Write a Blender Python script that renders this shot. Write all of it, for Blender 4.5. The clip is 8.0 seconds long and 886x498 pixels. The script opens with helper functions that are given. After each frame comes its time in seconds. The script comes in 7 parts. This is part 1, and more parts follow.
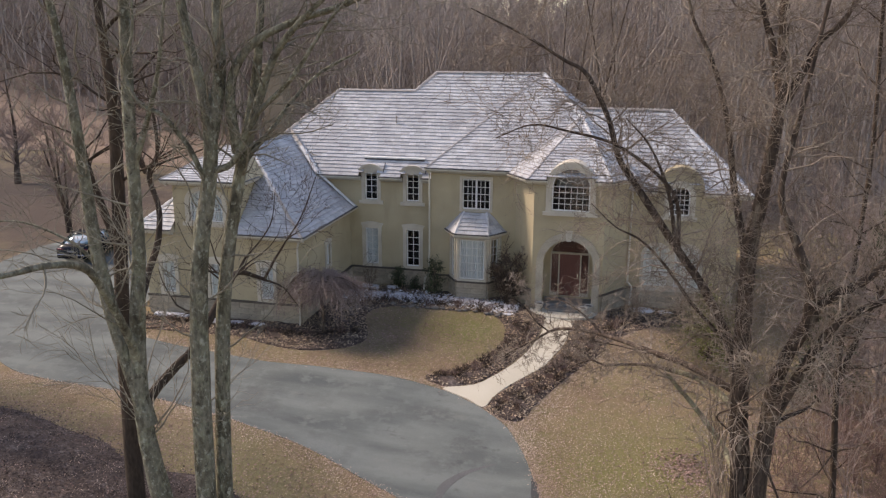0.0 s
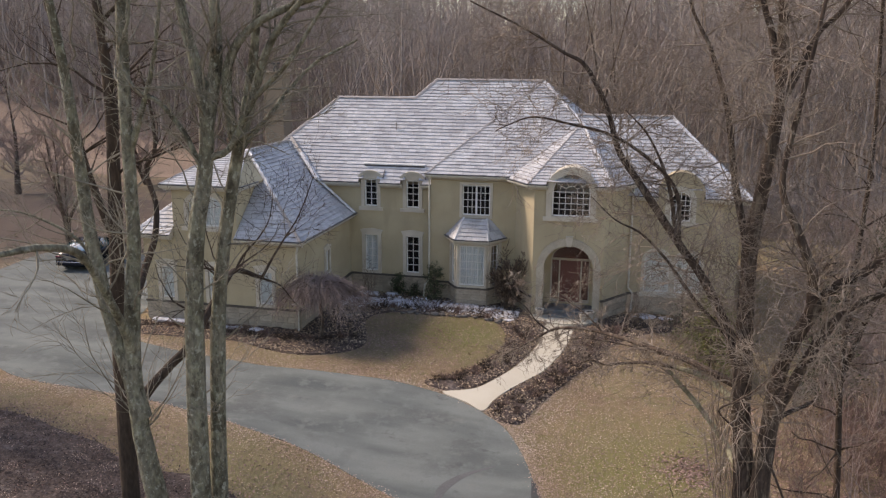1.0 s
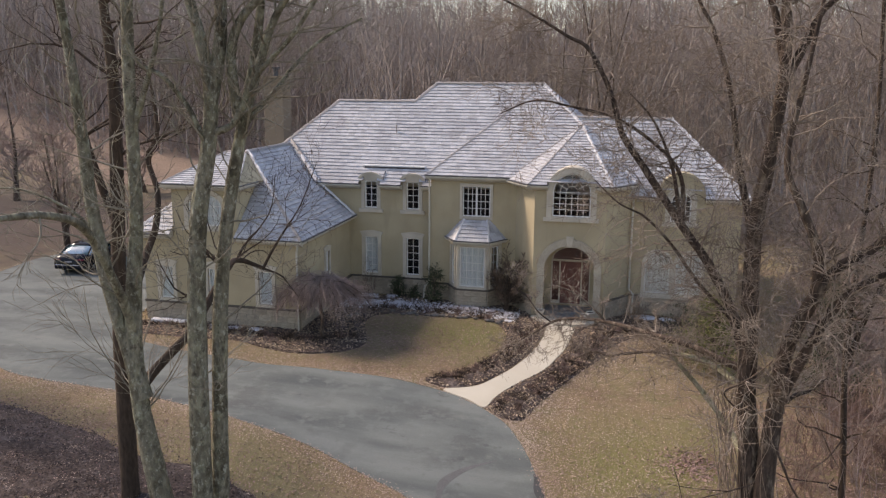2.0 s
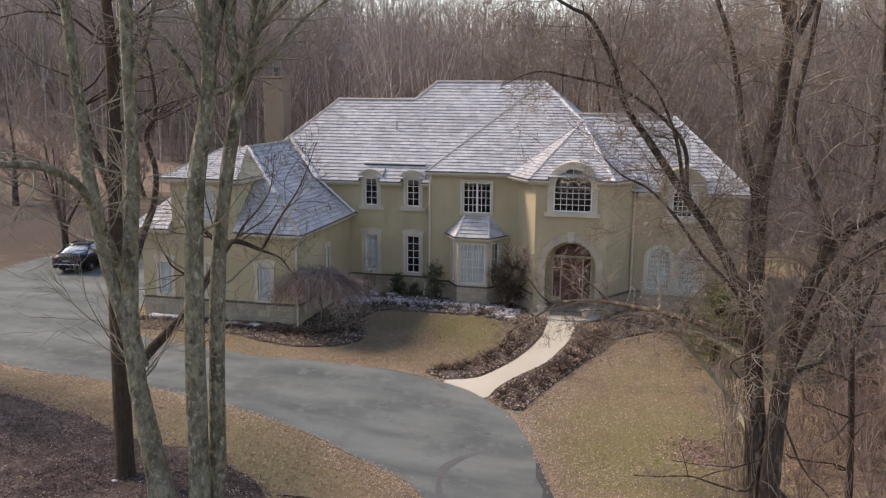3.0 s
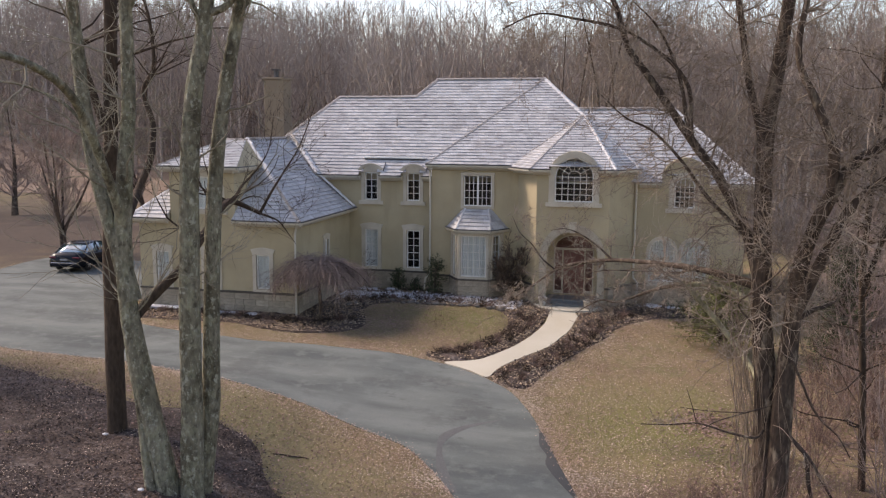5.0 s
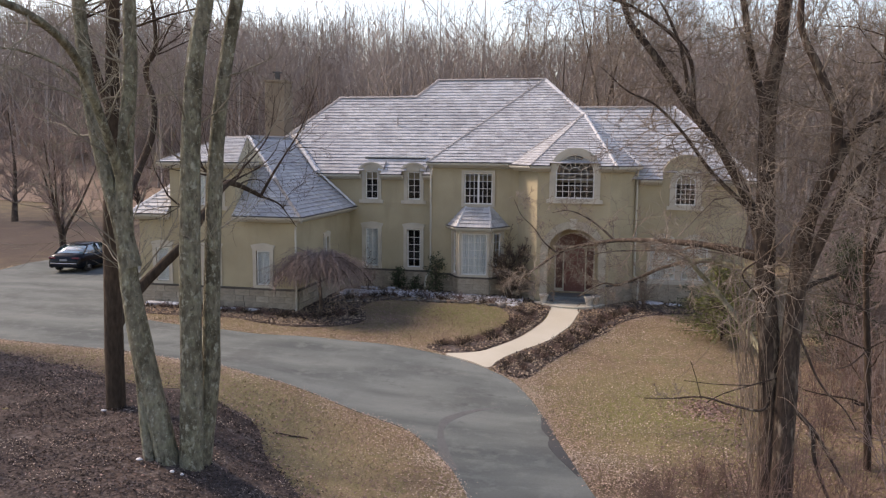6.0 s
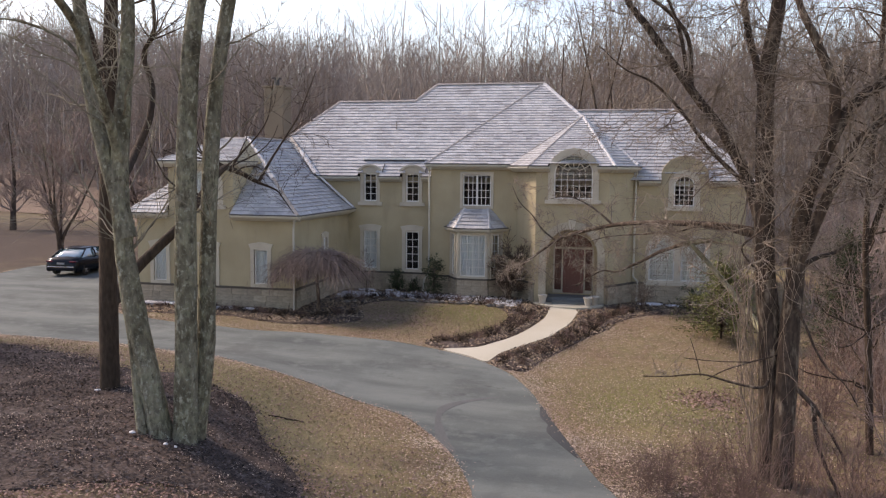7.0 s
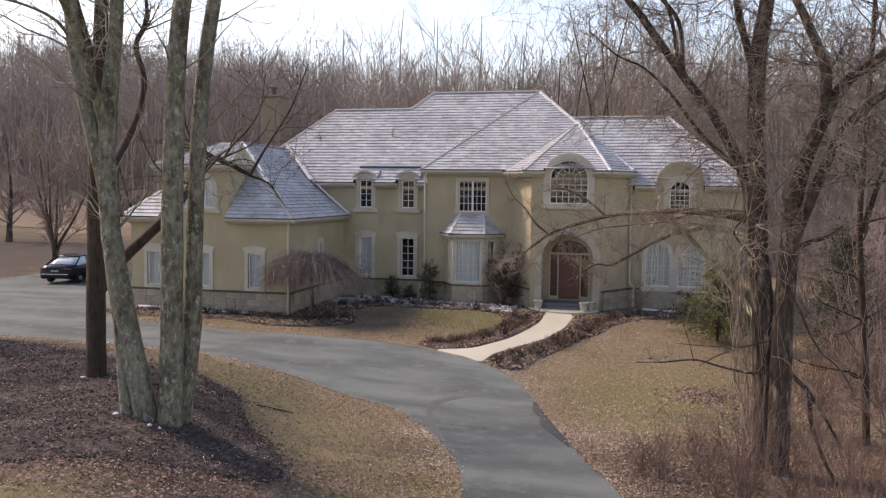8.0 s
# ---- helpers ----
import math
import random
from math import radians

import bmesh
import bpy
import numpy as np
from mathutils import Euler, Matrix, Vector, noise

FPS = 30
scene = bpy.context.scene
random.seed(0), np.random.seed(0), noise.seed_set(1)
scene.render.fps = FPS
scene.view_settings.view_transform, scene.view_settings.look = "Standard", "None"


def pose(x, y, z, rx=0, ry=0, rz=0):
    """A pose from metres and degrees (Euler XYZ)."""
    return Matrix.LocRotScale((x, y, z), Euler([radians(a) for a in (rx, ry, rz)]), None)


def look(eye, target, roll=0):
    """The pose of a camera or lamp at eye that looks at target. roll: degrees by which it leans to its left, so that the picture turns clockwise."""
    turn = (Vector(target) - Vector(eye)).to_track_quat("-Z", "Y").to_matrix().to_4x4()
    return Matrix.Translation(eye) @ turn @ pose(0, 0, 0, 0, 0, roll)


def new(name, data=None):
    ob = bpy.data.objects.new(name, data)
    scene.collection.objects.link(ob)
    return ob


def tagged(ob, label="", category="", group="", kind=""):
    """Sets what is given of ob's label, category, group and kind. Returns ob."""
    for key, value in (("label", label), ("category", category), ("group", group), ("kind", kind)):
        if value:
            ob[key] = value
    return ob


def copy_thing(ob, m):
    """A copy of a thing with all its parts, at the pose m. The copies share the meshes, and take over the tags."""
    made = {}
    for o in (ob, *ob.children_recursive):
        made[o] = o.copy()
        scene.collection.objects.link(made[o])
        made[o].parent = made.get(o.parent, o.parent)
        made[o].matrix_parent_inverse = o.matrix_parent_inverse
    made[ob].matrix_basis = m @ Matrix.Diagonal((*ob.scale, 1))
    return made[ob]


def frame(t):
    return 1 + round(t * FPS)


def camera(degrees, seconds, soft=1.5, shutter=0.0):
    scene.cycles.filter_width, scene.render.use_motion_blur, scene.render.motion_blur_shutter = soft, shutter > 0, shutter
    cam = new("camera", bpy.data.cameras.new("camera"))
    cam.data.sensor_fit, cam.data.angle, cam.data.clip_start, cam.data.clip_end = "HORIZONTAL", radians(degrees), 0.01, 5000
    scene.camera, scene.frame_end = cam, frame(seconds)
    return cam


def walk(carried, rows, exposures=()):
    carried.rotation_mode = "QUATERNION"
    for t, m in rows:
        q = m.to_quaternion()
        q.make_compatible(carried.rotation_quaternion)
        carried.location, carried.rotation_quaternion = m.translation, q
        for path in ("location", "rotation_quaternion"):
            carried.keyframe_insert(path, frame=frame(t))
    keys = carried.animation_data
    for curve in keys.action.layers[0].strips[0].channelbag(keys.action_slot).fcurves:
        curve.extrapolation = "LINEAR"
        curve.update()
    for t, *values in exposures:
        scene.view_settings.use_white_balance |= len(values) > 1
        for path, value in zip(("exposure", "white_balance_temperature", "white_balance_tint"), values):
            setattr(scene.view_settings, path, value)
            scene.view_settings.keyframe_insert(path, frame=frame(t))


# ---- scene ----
cam = camera(57.0, 8.0, 1.25)
PATH = [
    (0, (0.214, 0.098, 12.232), (-0.217, 1.986, 11.734), 0.3),
    (0.5, (0.231, 0.089, 11.995), (-0.201, 1.982, 11.517), 0.3),
    (1, (0.267, 0.137, 11.676), (-0.169, 2.034, 11.219), 0.3),
    (1.5, (0.215, 0.014, 11.347), (-0.218, 1.917, 10.91), 0.4),
    (3, (0.137, 0.059, 9.935), (-0.297, 1.975, 9.559), 0.4),
    (3.5, (0.124, 0.071, 9.422), (-0.311, 1.99, 9.067), 0.4),
    (4, (0.153, 0.072, 8.911), (-0.284, 1.995, 8.577), 0.4),
    (4.5, (0.151, 0.082, 8.42), (-0.287, 2.008, 8.107), 0.4),
    (6, (0.11, 0.017, 6.962), (-0.329, 1.952, 6.715), 0.4),
    (6.5, (0.102, 0.004, 6.491), (-0.337, 1.942, 6.269), 0.5),
    (7, (0.153, 0.017, 6.021), (-0.286, 1.959, 5.826), 0.5),
    (7.5, (0.23, 0.068, 5.597), (-0.209, 2.012, 5.43), 0.6),
    (8, (0.325, 0.136, 5.215), (-0.114, 2.083, 5.076), 0.6),
]
walk(cam, [(t, look(eye, target, roll)) for t, eye, target, roll in PATH],
     [(0, 1.10, 7900, 20), (8, 1.10, 7900, 22.5)])


# ---- light ----
SUN_EL, SUN_AZ = 38.0, 14.0          # degrees; the sun stands at the left (-x) and a little behind the house (+y)
sun_way = Vector((-math.cos(radians(SUN_EL)) * math.cos(radians(SUN_AZ)),
                  math.cos(radians(SUN_EL)) * math.sin(radians(SUN_AZ)), math.sin(radians(SUN_EL))))
world = bpy.data.worlds.new("world")
scene.world = world
world.use_nodes = True
sky = world.node_tree.nodes.new("ShaderNodeTexSky")
sky.sky_type, sky.sun_disc = "NISHITA", False
sky.sun_elevation, sky.sun_rotation = radians(SUN_EL), math.atan2(sun_way.x, sun_way.y)
sky.air_density, sky.dust_density, sky.ozone_density = 1.0, 0.7, 1.0
world.node_tree.links.new(sky.outputs[0], world.node_tree.nodes["Background"].inputs[0])
world.node_tree.nodes["Background"].inputs[1].default_value = 0.134
sun = new("sun", bpy.data.lights.new("sun", "SUN"))
sun.data.energy, sun.data.angle, sun.data.color = 2.05, radians(9.0), (1.0, 0.95, 0.87)
sun.matrix_world = look((0, 0, 60), Vector((0, 0, 60)) - sun_way)


# ---- materials ----
def material(name, base, rough=0.8, spread=0.25, scale=1.0, fine=30.0, bump=0.3, depth=0.01, metal=0.0,
             tint=None, per_piece=0.0, spec=0.5, stretch=(1, 1, 1), island=False):
    """A surface with broad stains, fine grain and relief; tint is a second colour that the stains mix in."""
    m = bpy.data.materials.new(name)
    m.use_nodes = True
    nt = m.node_tree
    b = nt.nodes["Principled BSDF"]
    tex = nt.nodes.new("ShaderNodeTexCoord")
    mp = nt.nodes.new("ShaderNodeMapping")
    mp.inputs["Scale"].default_value = stretch
    nt.links.new(tex.outputs["Object"], mp.inputs[0])
    broad = nt.nodes.new("ShaderNodeTexNoise")
    broad.inputs["Scale"].default_value, broad.inputs["Detail"].default_value = scale, 5
    grain = nt.nodes.new("ShaderNodeTexNoise")
    grain.inputs["Scale"].default_value, grain.inputs["Detail"].default_value = fine, 3
    for n in (broad, grain):
        nt.links.new(mp.outputs[0], n.inputs["Vector"])
    t = tint or tuple(c * (1 - spread) for c in base)
    ramp = nt.nodes.new("ShaderNodeValToRGB")
    ramp.color_ramp.elements[0].position, ramp.color_ramp.elements[1].position = 0.35, 0.65
    ramp.color_ramp.elements[0].color, ramp.color_ramp.elements[1].color = (*t, 1), (*base, 1)
    nt.links.new(broad.outputs[0], ramp.inputs[0])
    val = nt.nodes.new("ShaderNodeMapRange")
    val.inputs["From Min"].default_value, val.inputs["From Max"].default_value = 0.25, 0.75
    val.inputs["To Min"].default_value, val.inputs["To Max"].default_value = 1 - spread, 1 + spread
    nt.links.new(grain.outputs[0], val.inputs[0])
    hsv = nt.nodes.new("ShaderNodeHueSaturation")
    nt.links.new(ramp.outputs[0], hsv.inputs["Color"])
    source = val.outputs[0]
    if per_piece:
        which = nt.nodes.new("ShaderNodeNewGeometry") if island else nt.nodes.new("ShaderNodeObjectInfo")
        pr = nt.nodes.new("ShaderNodeMapRange")
        pr.inputs["To Min"].default_value, pr.inputs["To Max"].default_value = 1 - per_piece, 1 + per_piece
        nt.links.new(which.outputs["Random Per Island" if island else "Random"], pr.inputs[0])
        mul = nt.nodes.new("ShaderNodeMath")
        mul.operation = "MULTIPLY"
        nt.links.new(source, mul.inputs[0])
        nt.links.new(pr.outputs[0], mul.inputs[1])
        source = mul.outputs[0]
    nt.links.new(source, hsv.inputs["Value"])
    nt.links.new(hsv.outputs[0], b.inputs["Base Color"])
    b.inputs["Roughness"].default_value, b.inputs["Metallic"].default_value = rough, metal
    b.inputs["Specular IOR Level"].default_value = spec
    if bump:
        bp = nt.nodes.new("ShaderNodeBump")
        bp.inputs["Strength"].default_value, bp.inputs["Distance"].default_value = bump, depth
        nt.links.new(grain.outputs[0], bp.inputs["Height"])
        nt.links.new(bp.outputs[0], b.inputs["Normal"])
    return m


M = {}
M["stucco"] = material("stucco", (0.445, 0.376, 0.252), 0.9, 0.12, 0.6, 60, 0.3, 0.006, tint=(0.375, 0.313, 0.207), spec=0.2)
M["trim"] = material("cast_stone_trim", (0.54, 0.485, 0.395), 0.8, 0.08, 1.5, 40, 0.2, 0.004, tint=(0.45, 0.40, 0.325), spec=0.3)
M["white"] = material("white_paint", (0.74, 0.73, 0.70), 0.5, 0.04, 3, 60, 0.05, 0.002)
M["stone"] = material("grey_stone", (0.385, 0.328, 0.255), 0.9, 0.25, 2.5, 25, 0.6, 0.02, per_piece=0.16, spec=0.2)
# darker copy of the trim colour, with the porch arch's shade painted in
M["cast_stone"] = material("shaded_cast_stone", (0.44, 0.385, 0.30), 0.9, 0.22, 1.2, 30, 0.4, 0.008, tint=(0.34, 0.30, 0.24), spec=0.2)
M["mortar"] = material("mortar", (0.285, 0.245, 0.19), 0.95, 0.15, 3, 40, 0.4, 0.01, spec=0.1)
M["shingle"] = material("weathered_shingle", (0.43, 0.435, 0.45), 0.62, 0.16, 0.45, 22, 0.5, 0.012,
                        tint=(0.36, 0.358, 0.372), per_piece=0.15, spec=0.4, island=True)
M["shingle_piece"] = material("weathered_shingle_piece", (0.43, 0.435, 0.45), 0.62, 0.16, 0.45, 22, 0.5, 0.012,
                              tint=(0.36, 0.358, 0.372), per_piece=0.15, spec=0.4)
M["chimney"] = material("brown_stucco", (0.22, 0.175, 0.13), 0.9, 0.1, 0.8, 40, 0.3, 0.006, spec=0.2)
M["deck"] = material("roof_underlay", (0.06, 0.058, 0.06), 0.9, 0.2, 1, 20, 0.2, 0.01)
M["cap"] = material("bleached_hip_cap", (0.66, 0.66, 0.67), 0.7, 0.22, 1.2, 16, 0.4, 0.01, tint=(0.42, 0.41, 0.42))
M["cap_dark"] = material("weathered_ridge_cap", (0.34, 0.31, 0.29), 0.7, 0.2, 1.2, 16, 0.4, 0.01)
M["gutter"] = material("gutter_paint", (0.50, 0.47, 0.40), 0.45, 0.06, 2, 40, 0.05, 0.002)
M["fascia_dark"] = material("dark_drip_edge", (0.05, 0.05, 0.055), 0.5, 0.15, 2, 40, 0.05, 0.002)
M["door"] = material("red_brown_door_wood", (0.15, 0.048, 0.04), 0.45, 0.15, 2, 30, 0.15, 0.003, stretch=(6, 6, 1))
M["sheer"] = material("red_brown_cloth", (0.15, 0.06, 0.05), 0.9, 0.15, 2, 30, 0.1, 0.004, stretch=(8, 8, 0.5))
M["slate"] = material("step_slate", (0.13, 0.14, 0.14), 0.7, 0.15, 2, 25, 0.2, 0.006)
M["curtain"] = material("curtain_cloth", (0.64, 0.655, 0.655), 0.9, 0.05, 2, 30, 0.2, 0.01, stretch=(8, 8, 0.5))
M["blind"] = material("pale_louvre", (0.66, 0.65, 0.60), 0.9, 0.12, 2, 30, 0.2, 0.01, stretch=(1, 1, 14))
# near-black, so that the shade of unlit interiors is in the colour
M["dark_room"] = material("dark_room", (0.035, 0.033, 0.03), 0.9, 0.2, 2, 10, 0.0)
# worn blotches, drawn out along x to imitate soft tree shadows
M["asphalt"] = material("worn_asphalt", (0.161, 0.177, 0.168), 0.95, 0.14, 0.42, 45, 0.5, 0.006, tint=(0.086, 0.098, 0.096), spec=0.2, stretch=(0.45, 1.5, 1))
M["patch"] = material("fresh_asphalt", (0.045, 0.047, 0.048), 0.8, 0.2, 1, 45, 0.4, 0.006)
M["seam"] = material("tar_seam", (0.088, 0.091, 0.09), 0.8, 0.3, 1.5, 30, 0.4, 0.006, tint=(0.105, 0.105, 0.105))
M["concrete"] = material("pale_concrete", (0.50, 0.465, 0.385), 0.85, 0.07, 0.7, 40, 0.3, 0.005, tint=(0.46, 0.42, 0.335))
M["mulch"] = material("bark_mulch", (0.10, 0.073, 0.063), 0.95, 0.55, 1.3, 14, 0.9, 0.05, tint=(0.07, 0.052, 0.045), spec=0.2)
M["edge_stone"] = material("dark_edging_stone", (0.17, 0.15, 0.135), 0.9, 0.3, 5, 25, 0.6, 0.02, spec=0.2)
M["base_cap"] = material("dark_cap_band", (0.11, 0.095, 0.08), 0.85, 0.2, 2.5, 25, 0.4, 0.01, spec=0.2)
M["snow"] = material("old_snow", (0.62, 0.63, 0.67), 0.6, 0.2, 3, 20, 0.4, 0.02, tint=(0.40, 0.39, 0.41))
M["clay"] = material("white_clay_pot", (0.46, 0.42, 0.36), 0.7, 0.08, 4, 40, 0.1, 0.004)
M["soil"] = material("potting_soil", (0.05, 0.04, 0.03), 0.95, 0.3, 6, 40, 0.5, 0.01)
M["bark"] = material("grey_green_bark", (0.19, 0.177, 0.138), 0.92, 0.45, 2.6, 13, 1.0, 0.08, tint=(0.100, 0.090, 0.064), spec=0.15, stretch=(1, 1, 0.45))
M["pale_bark"] = material("lit_limb_bark", (0.33, 0.31, 0.215), 0.92, 0.4, 4, 20, 0.9, 0.03, tint=(0.19, 0.17, 0.11), spec=0.15, stretch=(1, 1, 0.5))
M["bark_dark"] = material("dark_brown_bark", (0.075, 0.052, 0.038), 0.9, 0.4, 2, 16, 0.9, 0.03, tint=(0.045, 0.033, 0.026), spec=0.2, stretch=(1, 1, 0.3))
M["bark_brown"] = material("brown_bark", (0.098, 0.070, 0.054), 0.9, 0.5, 2.0, 16, 0.9, 0.03, tint=(0.05, 0.037, 0.031), spec=0.2, stretch=(1, 1, 0.3))
M["twig"] = material("pale_twig", (0.26, 0.205, 0.16), 0.85, 0.3, 0.7, 12, 0.0, tint=(0.14, 0.105, 0.085), spec=0.2)
M["twig_pale"] = material("pale_grey_twig", (0.35, 0.29, 0.24), 0.85, 0.35, 0.9, 12, 0.0, tint=(0.14, 0.105, 0.085), spec=0.2)
M["twig_grey"] = material("grey_green_twig", (0.27, 0.245, 0.195), 0.85, 0.3, 0.7, 12, 0.0, tint=(0.17, 0.15, 0.12), spec=0.2)
M["twig_rose"] = material("rose_brown_twig", (0.30, 0.235, 0.21), 0.85, 0.3, 0.7, 12, 0.0, tint=(0.21, 0.155, 0.14), spec=0.2)
M["woods"] = material("winter_woods_bark", (0.345, 0.296, 0.268), 0.9, 0.3, 0.08, 3, 0.0, tint=(0.25, 0.208, 0.188), spec=0.1, per_piece=0.1, island=True)
M["olive_needle"] = material("olive_needles", (0.185, 0.185, 0.07), 0.8, 0.4, 2, 30, 0.0, tint=(0.115, 0.125, 0.05), spec=0.2)
M["floor_leaf"] = material("woodland_leaf_litter", (0.25, 0.185, 0.142), 0.95, 0.35, 0.12, 6, 0.6, 0.05, tint=(0.175, 0.13, 0.104), spec=0.1)
M["red_twig"] = material("red_brown_twig", (0.21, 0.138, 0.117), 0.85, 0.3, 0.7, 12, 0.0, tint=(0.125, 0.084, 0.073), spec=0.2)
M["evergreen"] = material("evergreen_needles", (0.075, 0.088, 0.045), 0.8, 0.4, 2, 30, 0.0, tint=(0.045, 0.055, 0.03), spec=0.2)
M["paint_black"] = material("dark_car_paint", (0.005, 0.007, 0.012), 0.2, 0.05, 2, 30, 0.0, spec=0.22)
M["rubber"] = material("tyre_rubber", (0.02, 0.02, 0.02), 0.8, 0.1, 4, 40, 0.1, 0.003)
M["alloy"] = material("wheel_alloy", (0.55, 0.56, 0.58), 0.3, 0.05, 4, 40, 0.0, metal=0.9)
M["red_lamp"] = material("tail_lamp_red", (0.10, 0.009, 0.02), 0.2, 0.05, 4, 40, 0.0)
M["chrome"] = material("chrome", (0.7, 0.7, 0.72), 0.15, 0.03, 4, 40, 0.0, metal=1.0)
M["plate"] = material("plate_grey", (0.20, 0.21, 0.24), 0.5, 0.05, 8, 40, 0.0)


def glass(name, tint=(0.95, 0.97, 0.97), ior=1.3):
    m = bpy.data.materials.new(name)
    m.use_nodes = True
    b = m.node_tree.nodes["Principled BSDF"]
    b.inputs["Base Color"].default_value = (*tint, 1)
    b.inputs["Roughness"].default_value, b.inputs["Transmission Weight"].default_value, b.inputs["IOR"].default_value = 0.03, 1.0, ior
    return m


M["glass"] = glass("window_glass")
M["car_glass"] = glass("car_glass", (0.075, 0.15, 0.16), 1.75)
M["car_glass"].node_tree.nodes["Principled BSDF"].inputs["Transmission Weight"].default_value = 0.35


def lawn_material():
    m = material("winter_lawn", (0.225, 0.185, 0.105), 0.95, 0.28, 0.16, 26, 0.8, 0.03, tint=(0.235, 0.17, 0.105), spec=0.1)
    nt = m.node_tree
    # patches of green and of brown leaves over the straw-coloured grass
    hsv = [n for n in nt.nodes if n.type == "HUE_SAT"][0]
    ramp = [n for n in nt.nodes if n.type == "VALTORGB"][0]
    tex = [n for n in nt.nodes if n.type == "TEX_COORD"][0]
    last = ramp.outputs[0]
    for scale, lo, hi, colour in ((0.11, 0.54, 0.68, (0.155, 0.15, 0.068)), (0.55, 0.50, 0.66, (0.165, 0.115, 0.077)), (1.7, 0.53, 0.63, (0.185, 0.165, 0.082)), (6.0, 0.52, 0.66, (0.28, 0.205, 0.145))):
        n = nt.nodes.new("ShaderNodeTexNoise")
        n.inputs["Scale"].default_value, n.inputs["Detail"].default_value = scale, 6
        nt.links.new(tex.outputs["Object"], n.inputs["Vector"])
        r = nt.nodes.new("ShaderNodeMapRange")
        r.inputs["From Min"].default_value, r.inputs["From Max"].default_value = lo, hi
        r.inputs["To Max"].default_value = 0.75
        nt.links.new(n.outputs[0], r.inputs[0])
        mix = nt.nodes.new("ShaderNodeMix")
        mix.data_type = "RGBA"
        nt.links.new(r.outputs[0], mix.inputs["Factor"])
        nt.links.new(last, mix.inputs["A"])
        mix.inputs["B"].default_value = (*colour, 1)
        last = mix.outputs["Result"]
    # greener stretches, and ground brown with leaves beyond the driveway and below the trees; the brown at far left and
    # lower right also has tree shade painted in
    ragged = nt.nodes.new("ShaderNodeTexNoise")
    ragged.inputs["Scale"].default_value, ragged.inputs["Detail"].default_value = 0.8, 6
    nt.links.new(tex.outputs["Object"], ragged.inputs["Vector"])
    for at, wide, colour in (((1.0, 23.0, -0.3), 5.0, (0.185, 0.172, 0.075)), ((-8.8, 32.0, 0), 4.2, (0.19, 0.16, 0.088)), ((-6.2, 33.2, 0), 3.6, (0.15, 0.155, 0.06)), ((-9.0, 30.6, 0), 2.4, (0.185, 0.15, 0.085)), ((-3.2, 12.5, 0), 3.0, (0.20, 0.175, 0.075)), ((-54, 50, 0), 36.0, (0.098, 0.081, 0.068)), ((-38, 47, 0), 22.0, (0.088, 0.068, 0.059)), ((-9.8, 18.6, 0.5), 3.6, (0.235, 0.20, 0.105)), ((-6.8, 16.7, 0.5), 2.4, (0.235, 0.195, 0.11)), ((1.4, 15.8, -0.5), 4.2, (0.115, 0.08, 0.064)), ((-8.0, 10.9, 1.0), 1.5, (0.125, 0.088, 0.074)), ((-6.2, 11.6, 0.7), 1.8, (0.125, 0.088, 0.074)), ((-7.6, 9.0, 1.0), 1.6, (0.16, 0.135, 0.075)), ((6.8, 14.5, -0.4), 5.5, (0.16, 0.10, 0.08)), ((10.5, 24.0, -0.4), 6.5, (0.105, 0.07, 0.062)), ((13, 36.0, -0.4), 8.5, (0.14, 0.095, 0.075))):
        d = nt.nodes.new("ShaderNodeVectorMath")
        d.operation = "DISTANCE"
        nt.links.new(tex.outputs["Object"], d.inputs[0])
        d.inputs[1].default_value = at
        far = nt.nodes.new("ShaderNodeMath")
        far.operation, far.inputs[1].default_value = "MULTIPLY_ADD", -1 / wide
        nt.links.new(d.outputs["Value"], far.inputs[0])
        nt.links.new(ragged.outputs[0], far.inputs[2])
        r = nt.nodes.new("ShaderNodeMapRange")
        r.inputs["From Min"].default_value, r.inputs["From Max"].default_value, r.inputs["To Max"].default_value = -0.45, 0.30, 0.93
        nt.links.new(far.outputs[0], r.inputs[0])
        mix = nt.nodes.new("ShaderNodeMix")
        mix.data_type = "RGBA"
        nt.links.new(r.outputs[0], mix.inputs["Factor"])
        nt.links.new(last, mix.inputs["A"])
        mix.inputs["B"].default_value = (*colour, 1)
        last = mix.outputs["Result"]
    nt.links.new(last, hsv.inputs["Color"])
    return m


M["lawn"] = lawn_material()


